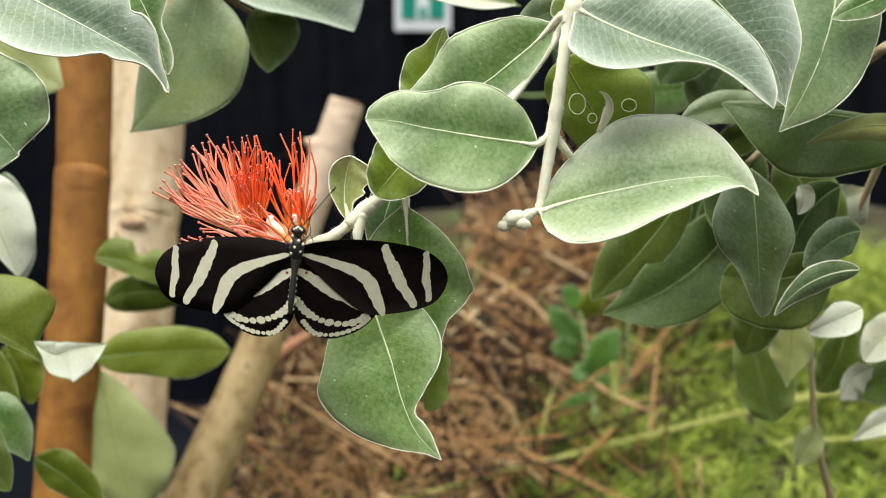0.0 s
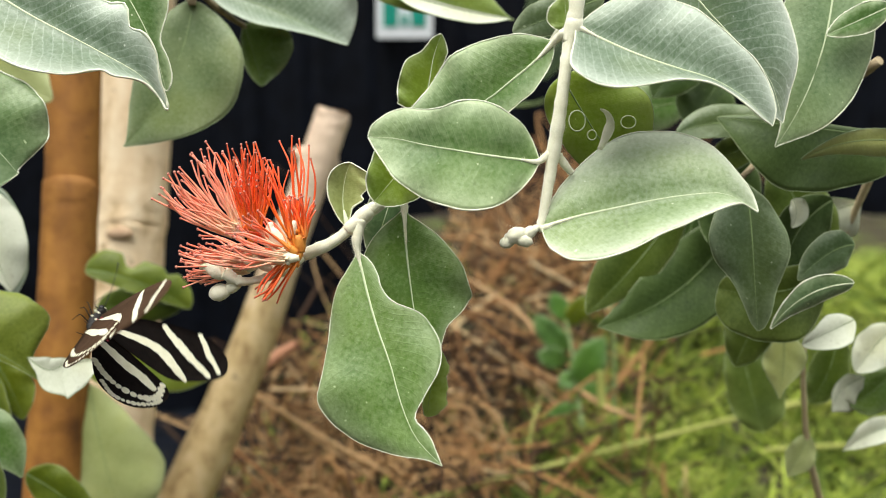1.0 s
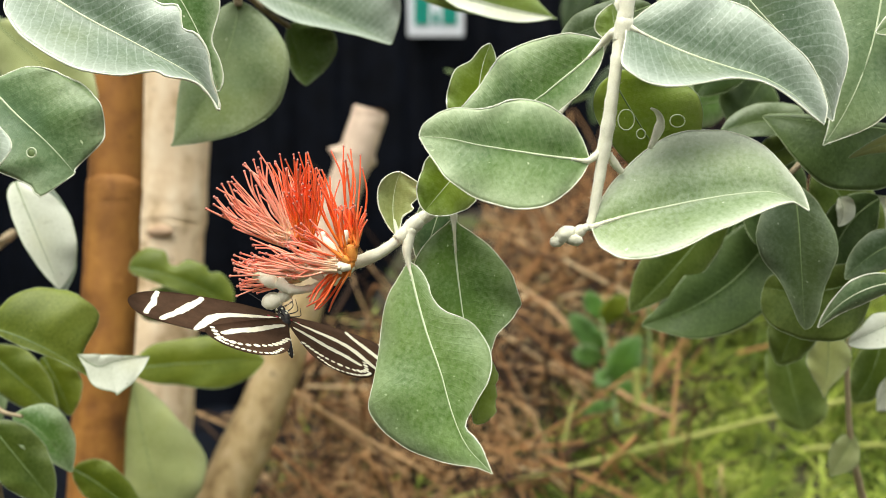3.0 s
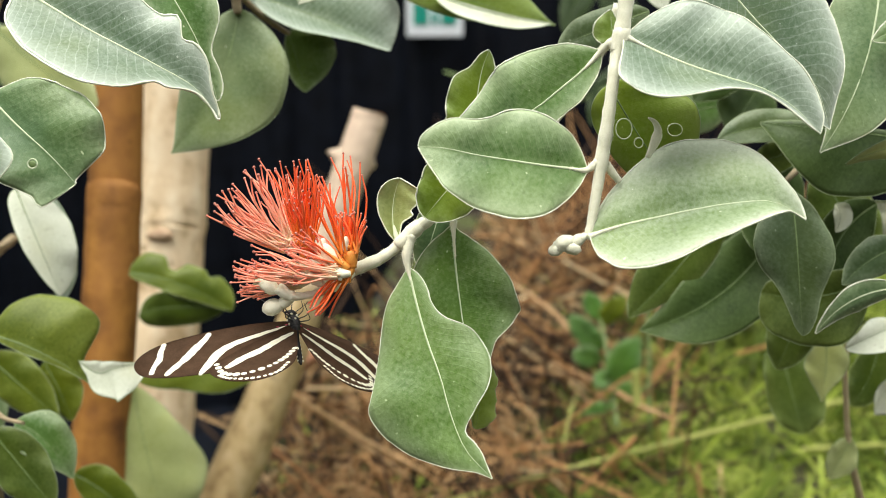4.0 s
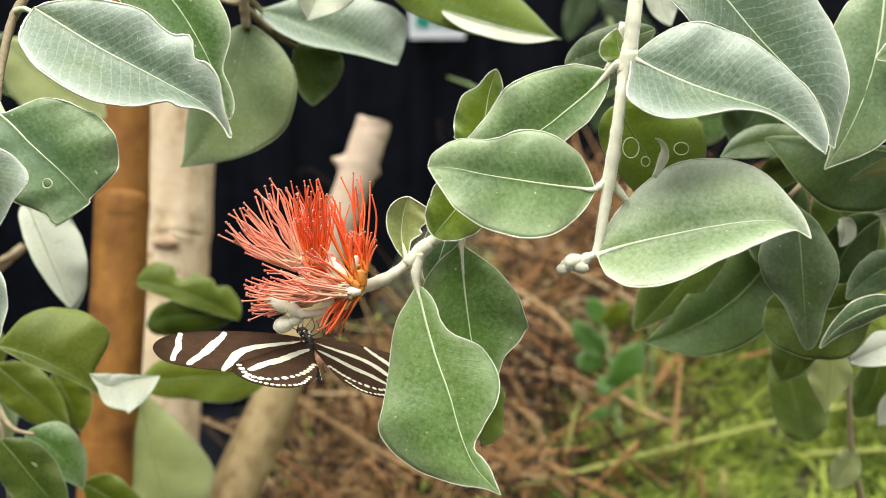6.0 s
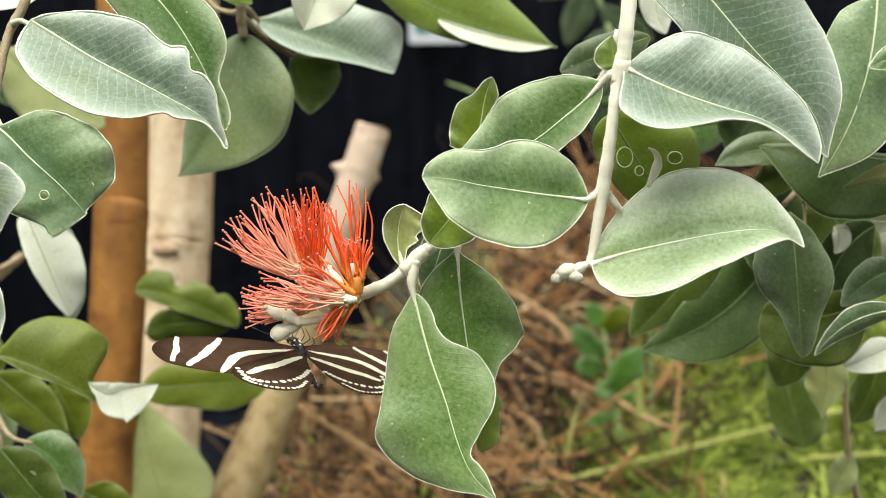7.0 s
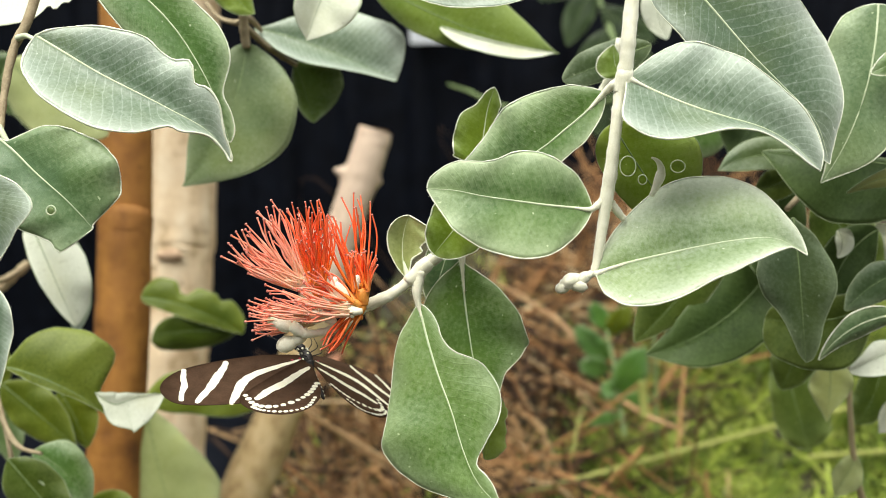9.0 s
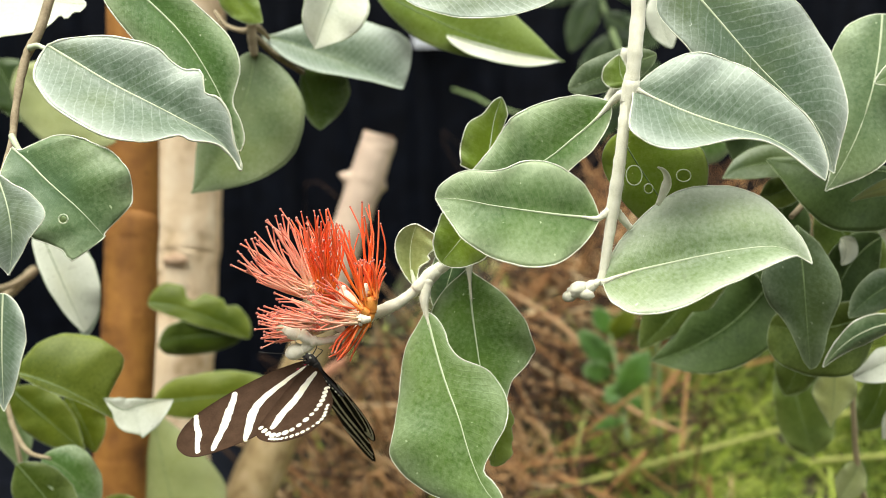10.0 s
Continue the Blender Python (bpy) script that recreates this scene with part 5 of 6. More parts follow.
stem(right_branch, [(-0.183, 0.72, 1.28, 0.006), (0.02, 0.56, 1.36, 0.005), (0.20, 0.44, 1.20, 0.004), (0.16453, 0.38706, 0.95979, 0.00137)], TWIG, name="limb", label="brown woody limb")

far_branch = thing("far_branch", "dark green foliage near the black film, shade put into its leaf colour", "branch")
stem(far_branch, [(0.08328, 0.99239, 1.11701, 0.00196), (0.09030, 0.94933, 1.04807, 0.00190), (0.10008, 0.92253, 1.01046, 0.00232), (0.11384, 0.89459, 0.96550, 0.00136), (0.12252, 0.88176, 0.89404, 0.00136), (0.12893, 0.86878, 0.82261, 0.00136), (0.13308, 0.85566, 0.75122, 0.00136), (0.13406, 0.84235, 0.67989, 0.00136)], RIB_DULL)
stem(far_branch, [(-0.03750, 1.00686, 0.96394, 0.00103), (-0.01629, 0.98663, 0.95746, 0.00152), (0.00409, 0.96603, 0.94934, 0.00148), (0.06182, 0.93711, 0.93833, 0.00144), (0.11472, 0.89381, 0.96103, 0.00136)], RIB_DULL, name="side_twig")
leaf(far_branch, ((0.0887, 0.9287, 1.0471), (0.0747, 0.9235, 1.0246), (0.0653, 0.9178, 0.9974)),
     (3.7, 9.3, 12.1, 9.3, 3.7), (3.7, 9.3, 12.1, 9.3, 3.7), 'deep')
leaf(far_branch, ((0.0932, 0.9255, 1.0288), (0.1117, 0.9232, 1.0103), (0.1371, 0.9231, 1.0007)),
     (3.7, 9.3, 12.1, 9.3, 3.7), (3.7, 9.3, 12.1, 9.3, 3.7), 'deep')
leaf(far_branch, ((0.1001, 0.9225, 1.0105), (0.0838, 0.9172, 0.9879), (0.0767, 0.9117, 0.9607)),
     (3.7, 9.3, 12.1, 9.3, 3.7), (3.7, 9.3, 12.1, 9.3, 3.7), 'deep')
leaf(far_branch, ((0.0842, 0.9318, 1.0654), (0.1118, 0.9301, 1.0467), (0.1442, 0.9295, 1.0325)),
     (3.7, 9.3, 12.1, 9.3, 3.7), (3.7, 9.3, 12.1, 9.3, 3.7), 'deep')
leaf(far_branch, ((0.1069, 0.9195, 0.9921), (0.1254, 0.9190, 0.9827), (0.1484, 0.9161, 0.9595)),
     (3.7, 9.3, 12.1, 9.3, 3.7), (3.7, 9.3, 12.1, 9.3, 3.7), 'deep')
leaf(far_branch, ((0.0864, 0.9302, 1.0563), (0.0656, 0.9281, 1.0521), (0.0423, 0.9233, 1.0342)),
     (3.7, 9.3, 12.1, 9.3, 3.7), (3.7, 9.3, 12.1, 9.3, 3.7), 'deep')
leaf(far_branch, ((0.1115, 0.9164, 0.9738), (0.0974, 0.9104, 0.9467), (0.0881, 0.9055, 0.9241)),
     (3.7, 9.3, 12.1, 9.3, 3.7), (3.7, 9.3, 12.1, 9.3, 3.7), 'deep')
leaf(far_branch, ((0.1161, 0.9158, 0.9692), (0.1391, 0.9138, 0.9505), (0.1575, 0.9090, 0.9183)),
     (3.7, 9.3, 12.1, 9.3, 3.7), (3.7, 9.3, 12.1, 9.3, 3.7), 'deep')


bank_herb = thing("bank_herb", "small green herb growing on the litter bank", "plant")
stem(bank_herb, [(0.10545, 0.81094, 0.70023, 0.00173), (0.10282, 0.83566, 0.72375, 0.00177), (0.09906, 0.85091, 0.75146, 0.00135), (0.09526, 0.86459, 0.77097, 0.00091)], RIB_DULL)
leaf(bank_herb, ((0.1028, 0.8357, 0.7237), (0.1061, 0.8295, 0.7441), (0.1234, 0.8347, 0.7655)),
     (3.5, 9.6, 12.3, 10.5, 4.4), (3.5, 10.5, 14.0, 11.4, 4.4), 'herb')
leaf(bank_herb, ((0.1006, 0.8364, 0.7281), (0.0908, 0.8270, 0.7355), (0.0975, 0.8257, 0.7269)),
     (3.5, 7.0, 7.9, 6.1, 2.6), (3.5, 7.0, 7.9, 6.1, 2.6), 'herb')
leaf(bank_herb, ((0.0977, 0.8605, 0.7487), (0.0833, 0.8516, 0.7603), (0.0697, 0.8542, 0.7780)),
     (3.6, 8.1, 9.9, 8.1, 3.6), (3.6, 8.1, 9.9, 8.1, 3.6), 'herb')
leaf(bank_herb, ((0.0978, 0.8588, 0.7398), (0.0827, 0.8390, 0.7478), (0.0716, 0.8388, 0.7500)),
     (2.7, 7.1, 8.9, 7.1, 3.5), (2.7, 7.1, 8.9, 7.1, 3.5), 'herb')
leaf(bank_herb, ((0.0975, 0.8736, 0.7639), (0.1042, 0.8668, 0.7799), (0.1155, 0.8692, 0.7887)),
     (2.7, 7.3, 9.1, 7.3, 3.6), (2.7, 7.3, 9.1, 7.3, 3.6), 'lime')
leaf(bank_herb, ((0.1019, 0.8252, 0.7226), (0.1117, 0.8170, 0.7300), (0.1290, 0.8180, 0.7299)),
     (2.2, 4.3, 5.2, 4.3, 2.2), (2.2, 4.3, 5.2, 4.3, 2.2), 'herb')
leaf(bank_herb, ((0.0984, 0.8842, 0.7659), (0.0899, 0.8859, 0.7773), (0.0852, 0.8878, 0.7887)),
     (2.8, 6.5, 8.3, 6.5, 2.8), (2.8, 6.5, 8.3, 6.5, 2.8), 'herb')
leaf(bank_herb, ((0.1031, 0.8140, 0.7172), (0.0894, 0.8033, 0.7185), (0.0766, 0.8017, 0.7143)),
     (1.7, 3.8, 4.7, 3.8, 1.7), (1.7, 3.8, 4.7, 3.8, 1.7), 'herb')



# ---- the flowering twig, which sways ----
flower_twig = thing("flower_twig", "swaying twig with red brush flowers and grey-green leaves", "branch")
stem(flower_twig, [(0.05211, 0.34510, 1.00219, 0.00126), (0.04867, 0.34300, 0.99049, 0.00126), (0.03179, 0.32200, 0.96754, 0.00135), (0.01507, 0.30600, 0.95370, 0.00130), (0.00698, 0.30520, 0.94999, 0.00130), (0.00159, 0.30350, 0.94626, 0.00145), (-0.00184, 0.30100, 0.94350, 0.00172), (-0.00468, 0.29940, 0.94171, 0.00185), (-0.00852, 0.29860, 0.93821, 0.00172), (-0.01189, 0.29780, 0.93534, 0.00152), (-0.01522, 0.29680, 0.93315, 0.00158), (-0.01780, 0.29620, 0.93214, 0.00175), (-0.02233, 0.29610, 0.93006, 0.00165)], n=60, label="cream felted twig")
stem(flower_twig, [(-0.00421, 0.29930, 0.94236, 0.00190), (-0.00667, 0.29890, 0.94005, 0.00218), (-0.00850, 0.29840, 0.93824, 0.00212), (-0.01034, 0.29800, 0.93642, 0.00187)], name="node", n=6)
stem(flower_twig, [(-0.00661, 0.29820, 0.93971, 0.00156), (-0.00734, 0.29740, 0.93672, 0.00148), (-0.00777, 0.29670, 0.93371, 0.00132), (-0.00724, 0.29570, 0.93015, 0.00062), (-0.00605, 0.29400, 0.92614, 0.00015)], FELT, name="petiole")
stem(flower_twig, [(0.00230, 0.30460, 0.94435, 0.00144), (0.00372, 0.30460, 0.94468, 0.00144), (0.00436, 0.30430, 0.94283, 0.00104), (0.00470, 0.30360, 0.93850, 0.00051), (0.00525, 0.30200, 0.93243, 0.00016)], FELT, name="petiole")
stem(flower_twig, [(-0.00924, 0.29960, 0.93754, 0.00102), (-0.01058, 0.30050, 0.93783, 0.00087), (-0.01184, 0.30250, 0.94142, 0.00032)], RIB, name="petiole")
leaf(flower_twig, ((0.0518, 0.3380, 0.9917), (0.0493, 0.3382, 0.9933), (0.0497, 0.3396, 1.0003)),
     (2.0, 4.7, 5.7, 4.4, 1.7), (1.3, 2.7, 3.0, 2.0, 0.7), 'fresh')
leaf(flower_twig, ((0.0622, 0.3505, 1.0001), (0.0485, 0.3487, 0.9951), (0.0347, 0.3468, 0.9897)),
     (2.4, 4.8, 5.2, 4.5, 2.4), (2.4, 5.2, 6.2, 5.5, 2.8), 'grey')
leaf(flower_twig, ((0.0082, 0.3176, 0.9670), (0.0094, 0.3183, 0.9706), (0.0104, 0.3191, 0.9743), (0.0110, 0.3198, 0.9780), (0.0116, 0.3205, 0.9817), (0.0126, 0.3212, 0.9853), (0.0140, 0.3219, 0.9889)),
     (6.4, 6.9, 7.5, 8.1, 8.4, 8.4, 8.0, 7.1, 3.9, 2.7, 2.1, 1.3, 0.4), (0.2, 0.5, 1.1, 1.8, 2.2, 2.4, 2.8, 3.0, 3.3, 3.4, 2.5, 1.4, 0.3), 'fresh', wave=0.006, dl=0.2, dr=-0.2)
leaf(flower_twig, ((0.0072, 0.2965, 0.9567), (0.0024, 0.2952, 0.9513), (-0.0027, 0.2940, 0.9451)),
     (5.0, 8.0, 8.2, 6.2, 3.2), (5.0, 8.4, 7.6, 5.8, 3.2), 'fresh', dl=0.2, dr=0.2)
leaf(flower_twig, ((-0.0110, 0.3015, 0.9368), (-0.0118, 0.3028, 0.9396), (-0.0122, 0.3039, 0.9425), (-0.0123, 0.3046, 0.9454), (-0.0120, 0.3051, 0.9484), (-0.0113, 0.3052, 0.9514), (-0.0102, 0.3050, 0.9543)),
     (0.2, 0.5, 1.1, 1.8, 2.6, 3.4, 4.0, 4.3, 4.3, 3.8, 2.9, 1.8, 0.5), (0.2, 0.7, 1.5, 2.1, 2.8, 5.6, 5.1, 6.3, 6.9, 6.9, 6.7, 6.1, 5.2), 'new', dl=0.5, dr=0.5, wave=0.005)
leaf(flower_twig, ((0.0016, 0.3085, 0.9476), (-0.0011, 0.3080, 0.9384), (-0.0046, 0.3070, 0.9284)),
     (3.0, 5.2, 5.6, 4.4, 2.4), (3.0, 5.2, 5.6, 4.4, 2.4), 'green2')
leaf(flower_twig, ((0.0043, 0.3047, 0.9418), (0.0048, 0.3030, 0.9347), (0.0056, 0.3013, 0.9277), (0.0066, 0.2994, 0.9207), (0.0078, 0.2975, 0.9138), (0.0102, 0.2956, 0.9073), (0.0149, 0.2935, 0.9023)),
     (0.5, 1.8, 5.3, 9.0, 11.9, 14.4, 15.4, 16.0, 13.0, 8.8, 6.0, 2.1, 0.5), (0.6, 2.5, 6.0, 9.5, 11.9, 13.0, 13.0, 11.8, 9.6, 6.9, 3.6, 1.5, 0.4), 'jade', edge=0.75, dl=0.15, dr=0.0, wave=0.005)
leaf(flower_twig, ((-0.0074, 0.2962, 0.9311), (-0.0047, 0.2917, 0.9218), (-0.0016, 0.2875, 0.9127), (0.0021, 0.2836, 0.9039), (0.0050, 0.2802, 0.8948), (0.0091, 0.2771, 0.8863), (0.0160, 0.2744, 0.8797)),
     (0.5, 1.9, 3.1, 3.8, 4.0, 6.0, 11.5, 13.6, 14.0, 11.5, 7.0, 2.2, 2.9, 2.9, 1.8, 0.8, 0.2), (0.5, 1.9, 4.1, 7.2, 9.6, 11.8, 14.1, 17.2, 19.8, 20.9, 18.3, 14.5, 8.7, 4.3, 1.8, 0.8, 0.2), 'jade', edge=0.85, edge2=0.55, dl=0.12, dr=-0.12, wave=0.004)
leaf(flower_twig, ((0.0121, 0.2998, 0.9051), (0.0129, 0.2981, 0.8958), (0.0110, 0.2960, 0.8853)),
     (1.6, 3.9, 4.9, 4.6, 3.2), (1.6, 2.2, 2.5, 2.2, 1.3), 'spring', wave=0.1)


def filament_material(name, foot, mid, end, pink):
    """Filaments run from a pale foot to a red end, each a little different."""
    mat, n, l, b = material(name)
    uv = n.new("ShaderNodeUVMap")
    sep = n.new("ShaderNodeSeparateXYZ")
    l.new(uv.outputs[0], sep.inputs[0])
    along = ramp(n, [(0.12, foot), (0.5, mid), (1.0, end)])
    l.new(sep.outputs[0], along.inputs[0])
    geo = n.new("ShaderNodeNewGeometry")
    l.new(mix(n, l, calc(n, l, "MULTIPLY", geo.outputs["Random Per Island"], pink), along.outputs[0], (0.98, 0.48, 0.36)), b.inputs["Base Color"])
    b.inputs["Roughness"].default_value = 0.35
    b.inputs["Specular IOR Level"].default_value = 0.5
    b.inputs["Subsurface Weight"].default_value = 0.15
    b.inputs["Subsurface Radius"].default_value = (0.001, 0.0004, 0.0002)
    return mat


CORAL = filament_material("coral_filaments", (0.93, 0.27, 0.03), (0.99, 0.11, 0.010), (0.99, 0.15, 0.05), 0.2)
SALMON = filament_material("salmon_filaments", (0.96, 0.76, 0.52), (0.99, 0.40, 0.27), (0.98, 0.22, 0.13), 0.50)
ANTHER = plain("anther_pink", (0.82, 0.40, 0.32), (0.50, 0.10, 0.07), 600, 0.6)
CALYX = plain("calyx_orange", (0.86, 0.38, 0.06), (0.66, 0.20, 0.03), 500, 0.55, 0.4, 0.0003)
PETAL = plain("petal_cream", (0.92, 0.89, 0.74), (0.78, 0.74, 0.54), 450, 0.65, 0.4, 0.0002, sheen=0.4)

RIGHT, ABOVE = Vector((0.998, 0.060, 0.0)), Vector((-0.011, 0.187, 0.982))


def floret(base, angle, fan, count, length, cup, seed, calyx=CALYX, droop=0.0):
    """One flower of the brush: a cup with long filaments. angle, fan: degrees in the plane facing TOWARD, 0 to RIGHT, 90 up."""
    rng = random.Random(seed)
    base = Vector(base)
    ax = RIGHT * math.cos(radians(angle)) + ABOVE * math.sin(radians(angle))
    bm = bmesh.new()
    c = base - ax * cup * 0.3
    tube(bm, [(*(c - ax * cup * 1.2), cup * 0.4), (*(c - ax * cup * 0.5), cup * 0.62), (*(c + ax * cup * 0.2), cup * 0.7), (*(c + ax * cup * 0.6), cup * 0.5)], n=10, sides=12, rough=0.10, seed=seed)
    for k in range(16):
        a = radians(angle + rng.uniform(-85, 85))
        d = RIGHT * math.cos(a) + ABOVE * math.sin(a) + TOWARD * rng.uniform(-0.7, 0.7)
        blob(bm, c + ax * cup * 0.35 + d * cup * rng.uniform(0.35, 0.8), (cup * 0.26, cup * 0.20, cup * 0.26), rough=0.2, seg=6, seed=k)
    cupo = part("calyx", bm, calyx, flower_twig, "small felted flower cup")
    fil, ant = bmesh.new(), bmesh.new()
    for k in range(count):
        a = radians(angle + fan * (2 * (k + rng.random()) / count - 1) * (0.75 + 0.25 * rng.random()))
        d = (RIGHT * math.cos(a) + ABOVE * math.sin(a) + TOWARD * rng.gauss(0, 0.30)).normalized()
        ln = length * rng.choice((rng.uniform(0.72, 0.95), rng.uniform(0.88, 1.04)))
        side = d.cross(TOWARD).normalized()
        bend = side * ln * rng.uniform(-0.10, 0.10) + TOWARD * ln * rng.uniform(-0.05, 0.05) - Vector((0, 0, droop * ln))
        s = base + (side * rng.uniform(-0.8, 0.8) + TOWARD * rng.uniform(-0.8, 0.8)) * cup
        e = s + d * ln
        r = 0.00028 * rng.uniform(0.8, 1.15)
        tube(fil, [(*s, r * 1.25), (*(s + d * ln * 0.35 + bend * 0.7), r * 1.1), (*(s + d * ln * 0.72 + bend * 0.9), r), (*e, r * 0.75)], n=9, sides=5, cap=False)
        q = 0.00042 if calyx is PETAL else 0.00032
        blob(ant, e, (q, q * 0.85, q), rough=0.1, seg=6, seed=k)
    part("filament_tuft", fil, SALMON if calyx is PETAL else CORAL, cupo, "coral-red filaments")
    part("anther_fringe", ant, ANTHER, cupo, "tiny pinkish anthers")


# base, direction and half-spread of the fan, filaments, their length and the cup in mm
floret((-0.0395, 0.2908, 0.9371), 142, 16, 26, 0.0225, 0.0019, 1, PETAL)
floret((-0.0381, 0.2900, 0.9380), 114, 15, 20, 0.0238, 0.0018, 2, PETAL)
floret((-0.0364, 0.2894, 0.9377), 150, 22, 12, 0.0179, 0.0017, 3, PETAL)
floret((-0.0345, 0.2890, 0.9381), 96, 19, 26, 0.0228, 0.0023, 4)
floret((-0.0338, 0.2874, 0.9387), 94, 20, 46, 0.0144, 0.0026, 5)
floret((-0.0329, 0.2884, 0.9395), 86, 10, 6, 0.0179, 0.0016, 6)
floret((-0.0223, 0.2880, 0.9360), 91, 8, 11, 0.0261, 0.0026, 7)
floret((-0.0233, 0.2890, 0.9361), 108, 7, 10, 0.0216, 0.0019, 8)
floret((-0.0218, 0.2868, 0.9365), 100, 22, 22, 0.0118, 0.0026, 9)
floret((-0.0206, 0.2866, 0.9366), 72, 9, 6, 0.0103, 0.0015, 10)
floret((-0.0351, 0.2894, 0.9291), 172, 11, 24, 0.0191, 0.0018, 11, PETAL)
floret((-0.0359, 0.2900, 0.9277), 188, 10, 16, 0.0170, 0.0016, 12, PETAL)
floret((-0.0324, 0.2845, 0.9311), 165, 14, 18, 0.0170, 0.0017, 13, PETAL)
floret((-0.0246, 0.2846, 0.9321), 164, 15, 20, 0.0158, 0.0019, 14, PETAL)
floret((-0.0239, 0.2843, 0.9315), 186, 11, 10, 0.0140, 0.0017, 15, PETAL)
floret((-0.0289, 0.2856, 0.9355), 132, 20, 12, 0.0100, 0.0016, 16, PETAL)
floret((-0.0230, 0.2858, 0.9309), 232, 12, 11, 0.0140, 0.0022, 17)
floret((-0.0237, 0.2850, 0.9341), 150, 24, 16, 0.0121, 0.0015, 18)
stem(flower_twig, [(-0.02233, 0.29610, 0.92991, 0.00124), (-0.02565, 0.29100, 0.92724, 0.00122), (-0.03047, 0.28750, 0.92583, 0.00113), (-0.03555, 0.28610, 0.92502, 0.00112), (-0.03821, 0.28580, 0.92553, 0.00135), (-0.04125, 0.28600, 0.92699, 0.00180)], PETAL, rough=0.2, name="flower_stalk", label="cream flower stalk")
bm = blob(bmesh.new(), (-0.0434, 0.2860, 0.9276), (0.0030, 0.0020, 0.0019), (0, 32, 0), 0.10, 14)
blob(bm, (-0.0455, 0.2861, 0.9285), (0.0019, 0.0017, 0.0018), (0, 32, 0), 0.10, 12)
part("bud", bm, PETAL, flower_twig, "cream flower bud")
bm = blob(bmesh.new(), (-0.0463, 0.2858, 0.9290), (0.0013, 0.0013, 0.0015), (0, 32, 0), 0.12, 12)
part("bud_tip", bm, RIB, flower_twig, "pale green bud tip")
bm = blob(bmesh.new(), (-0.0428, 0.2868, 0.9218), (0.0031, 0.0020, 0.0022), (0, -20, 0), 0.1, 14)
blob(bm, (-0.0394, 0.2870, 0.9234), (0.0026, 0.0018, 0.0016), (0, -30, 0), 0.1, 12)
part("bud", bm, PETAL, flower_twig, "cream flower bud")
for c, size, turn in (((-0.0270, 0.2852, 0.9360), (0.0019, 0.0008, 0.0040), (0, -28, 0)),
                      ((-0.0291, 0.2855, 0.9384), (0.0011, 0.0007, 0.0026), (0, 12, 0)),
                      ((-0.0338, 0.2842, 0.9303), (0.0022, 0.0008, 0.0015), (0, 30, 0)),
                      ((-0.0304, 0.2850, 0.9292), (0.0020, 0.0008, 0.0012), (0, 20, 0)),
                      ((-0.0261, 0.2848, 0.9335), (0.0018, 0.0008, 0.0012), (0, -20, 0)),
                      ((-0.0358, 0.2900, 0.9314), (0.0020, 0.0008, 0.0012), (0, 35, 0)),
                      ((-0.0229, 0.2862, 0.9391), (0.0009, 0.0006, 0.0022), (0, 5, 0))):
    part("petal", blob(bmesh.new(), c, size, turn, 0.12, 12, seed=3), PETAL, flower_twig, "cream petal")

# ---- the butterfly ----
def smooth_outline(points, n):
    """A closed smooth outline through the points."""
    p = np.array(points, float)
    out = []
    m = len(p)
    for k in range(n):
        x = k / n * m
        i = int(x)
        f = x - i
        a, b, c, d = p[(i - 1) % m], p[i % m], p[(i + 1) % m], p[(i + 2) % m]
        out.append(0.5 * (2 * b + (c - a) * f + (2 * a - 5 * b + 4 * c - d) * f * f + (3 * b - a - 3 * c + d) * f ** 3))
    return out


DORSAL = plain("wing_upper_black", (0.011, 0.008, 0.007), (0.004, 0.003, 0.003), 300, 0.85, 0.3, 0.0001)
VENTRAL = plain("wing_under_brown", (0.075, 0.043, 0.026), (0.042, 0.024, 0.014), 300, 0.8, 0.3, 0.0001)
BAND = plain("wing_band_cream", (0.86, 0.84, 0.68), (0.72, 0.70, 0.52), 400, 0.6, 0.3, 0.0001)
BODY = plain("butterfly_black", (0.016, 0.013, 0.012), (0.007, 0.006, 0.006), 500, 0.6, 0.4, 0.0002)
for m in (DORSAL, VENTRAL):
    m.node_tree.nodes["Principled BSDF"].inputs["Specular IOR Level"].default_value = 0.06
CRIMSON = plain("crimson_spot", (0.45, 0.02, 0.05), (0.25, 0.01, 0.03), 500, 0.6)
MM = 0.00102
FORE = ((0.5, 1.2), (9, 3.2), (18, 3.2), (27, 2.2), (35, 0.2), (40, -3.0), (42.3, -7.0), (41.6, -11), (39, -14), (34, -15.6), (27, -16.4), (20, -16.0), (12, -10.5), (5, -4.5))
HIND = ((0.5, -0.5), (8, -3.6), (16, -8.2), (22.6, -12.6), (23.4, -16.2), (19.6, -20.4), (13, -22.6), (7, -21.6), (2.0, -17.5), (0.3, -10.0))
FORE_BANDS = (((2.0, -0.4, 0.9), (9, -2.4, 1.7), (15.4, -4.4, 2.3), (19.8, -7.6, 2.8), (23.0, -12.4, 2.5), (25.3, -16.7, 1.5)),
              ((22.7, 2.0, 1.6), (24.6, -1.4, 2.2), (26.9, -5.2, 2.9), (30.2, -9.8, 2.3), (34.0, -14.9, 1.9)),
              ((35.0, 0.2, 1.5), (35.5, -3.4, 1.7), (35.9, -6.6, 2.0), (36.9, -10.0, 1.7), (37.9, -13.4, 1.5)))
HIND_BANDS = (((0.8, -4.2, 1.5), (8.5, -8.9, 2.5), (14.8, -12.2, 2.5), (19.6, -15.0, 1.8)),)


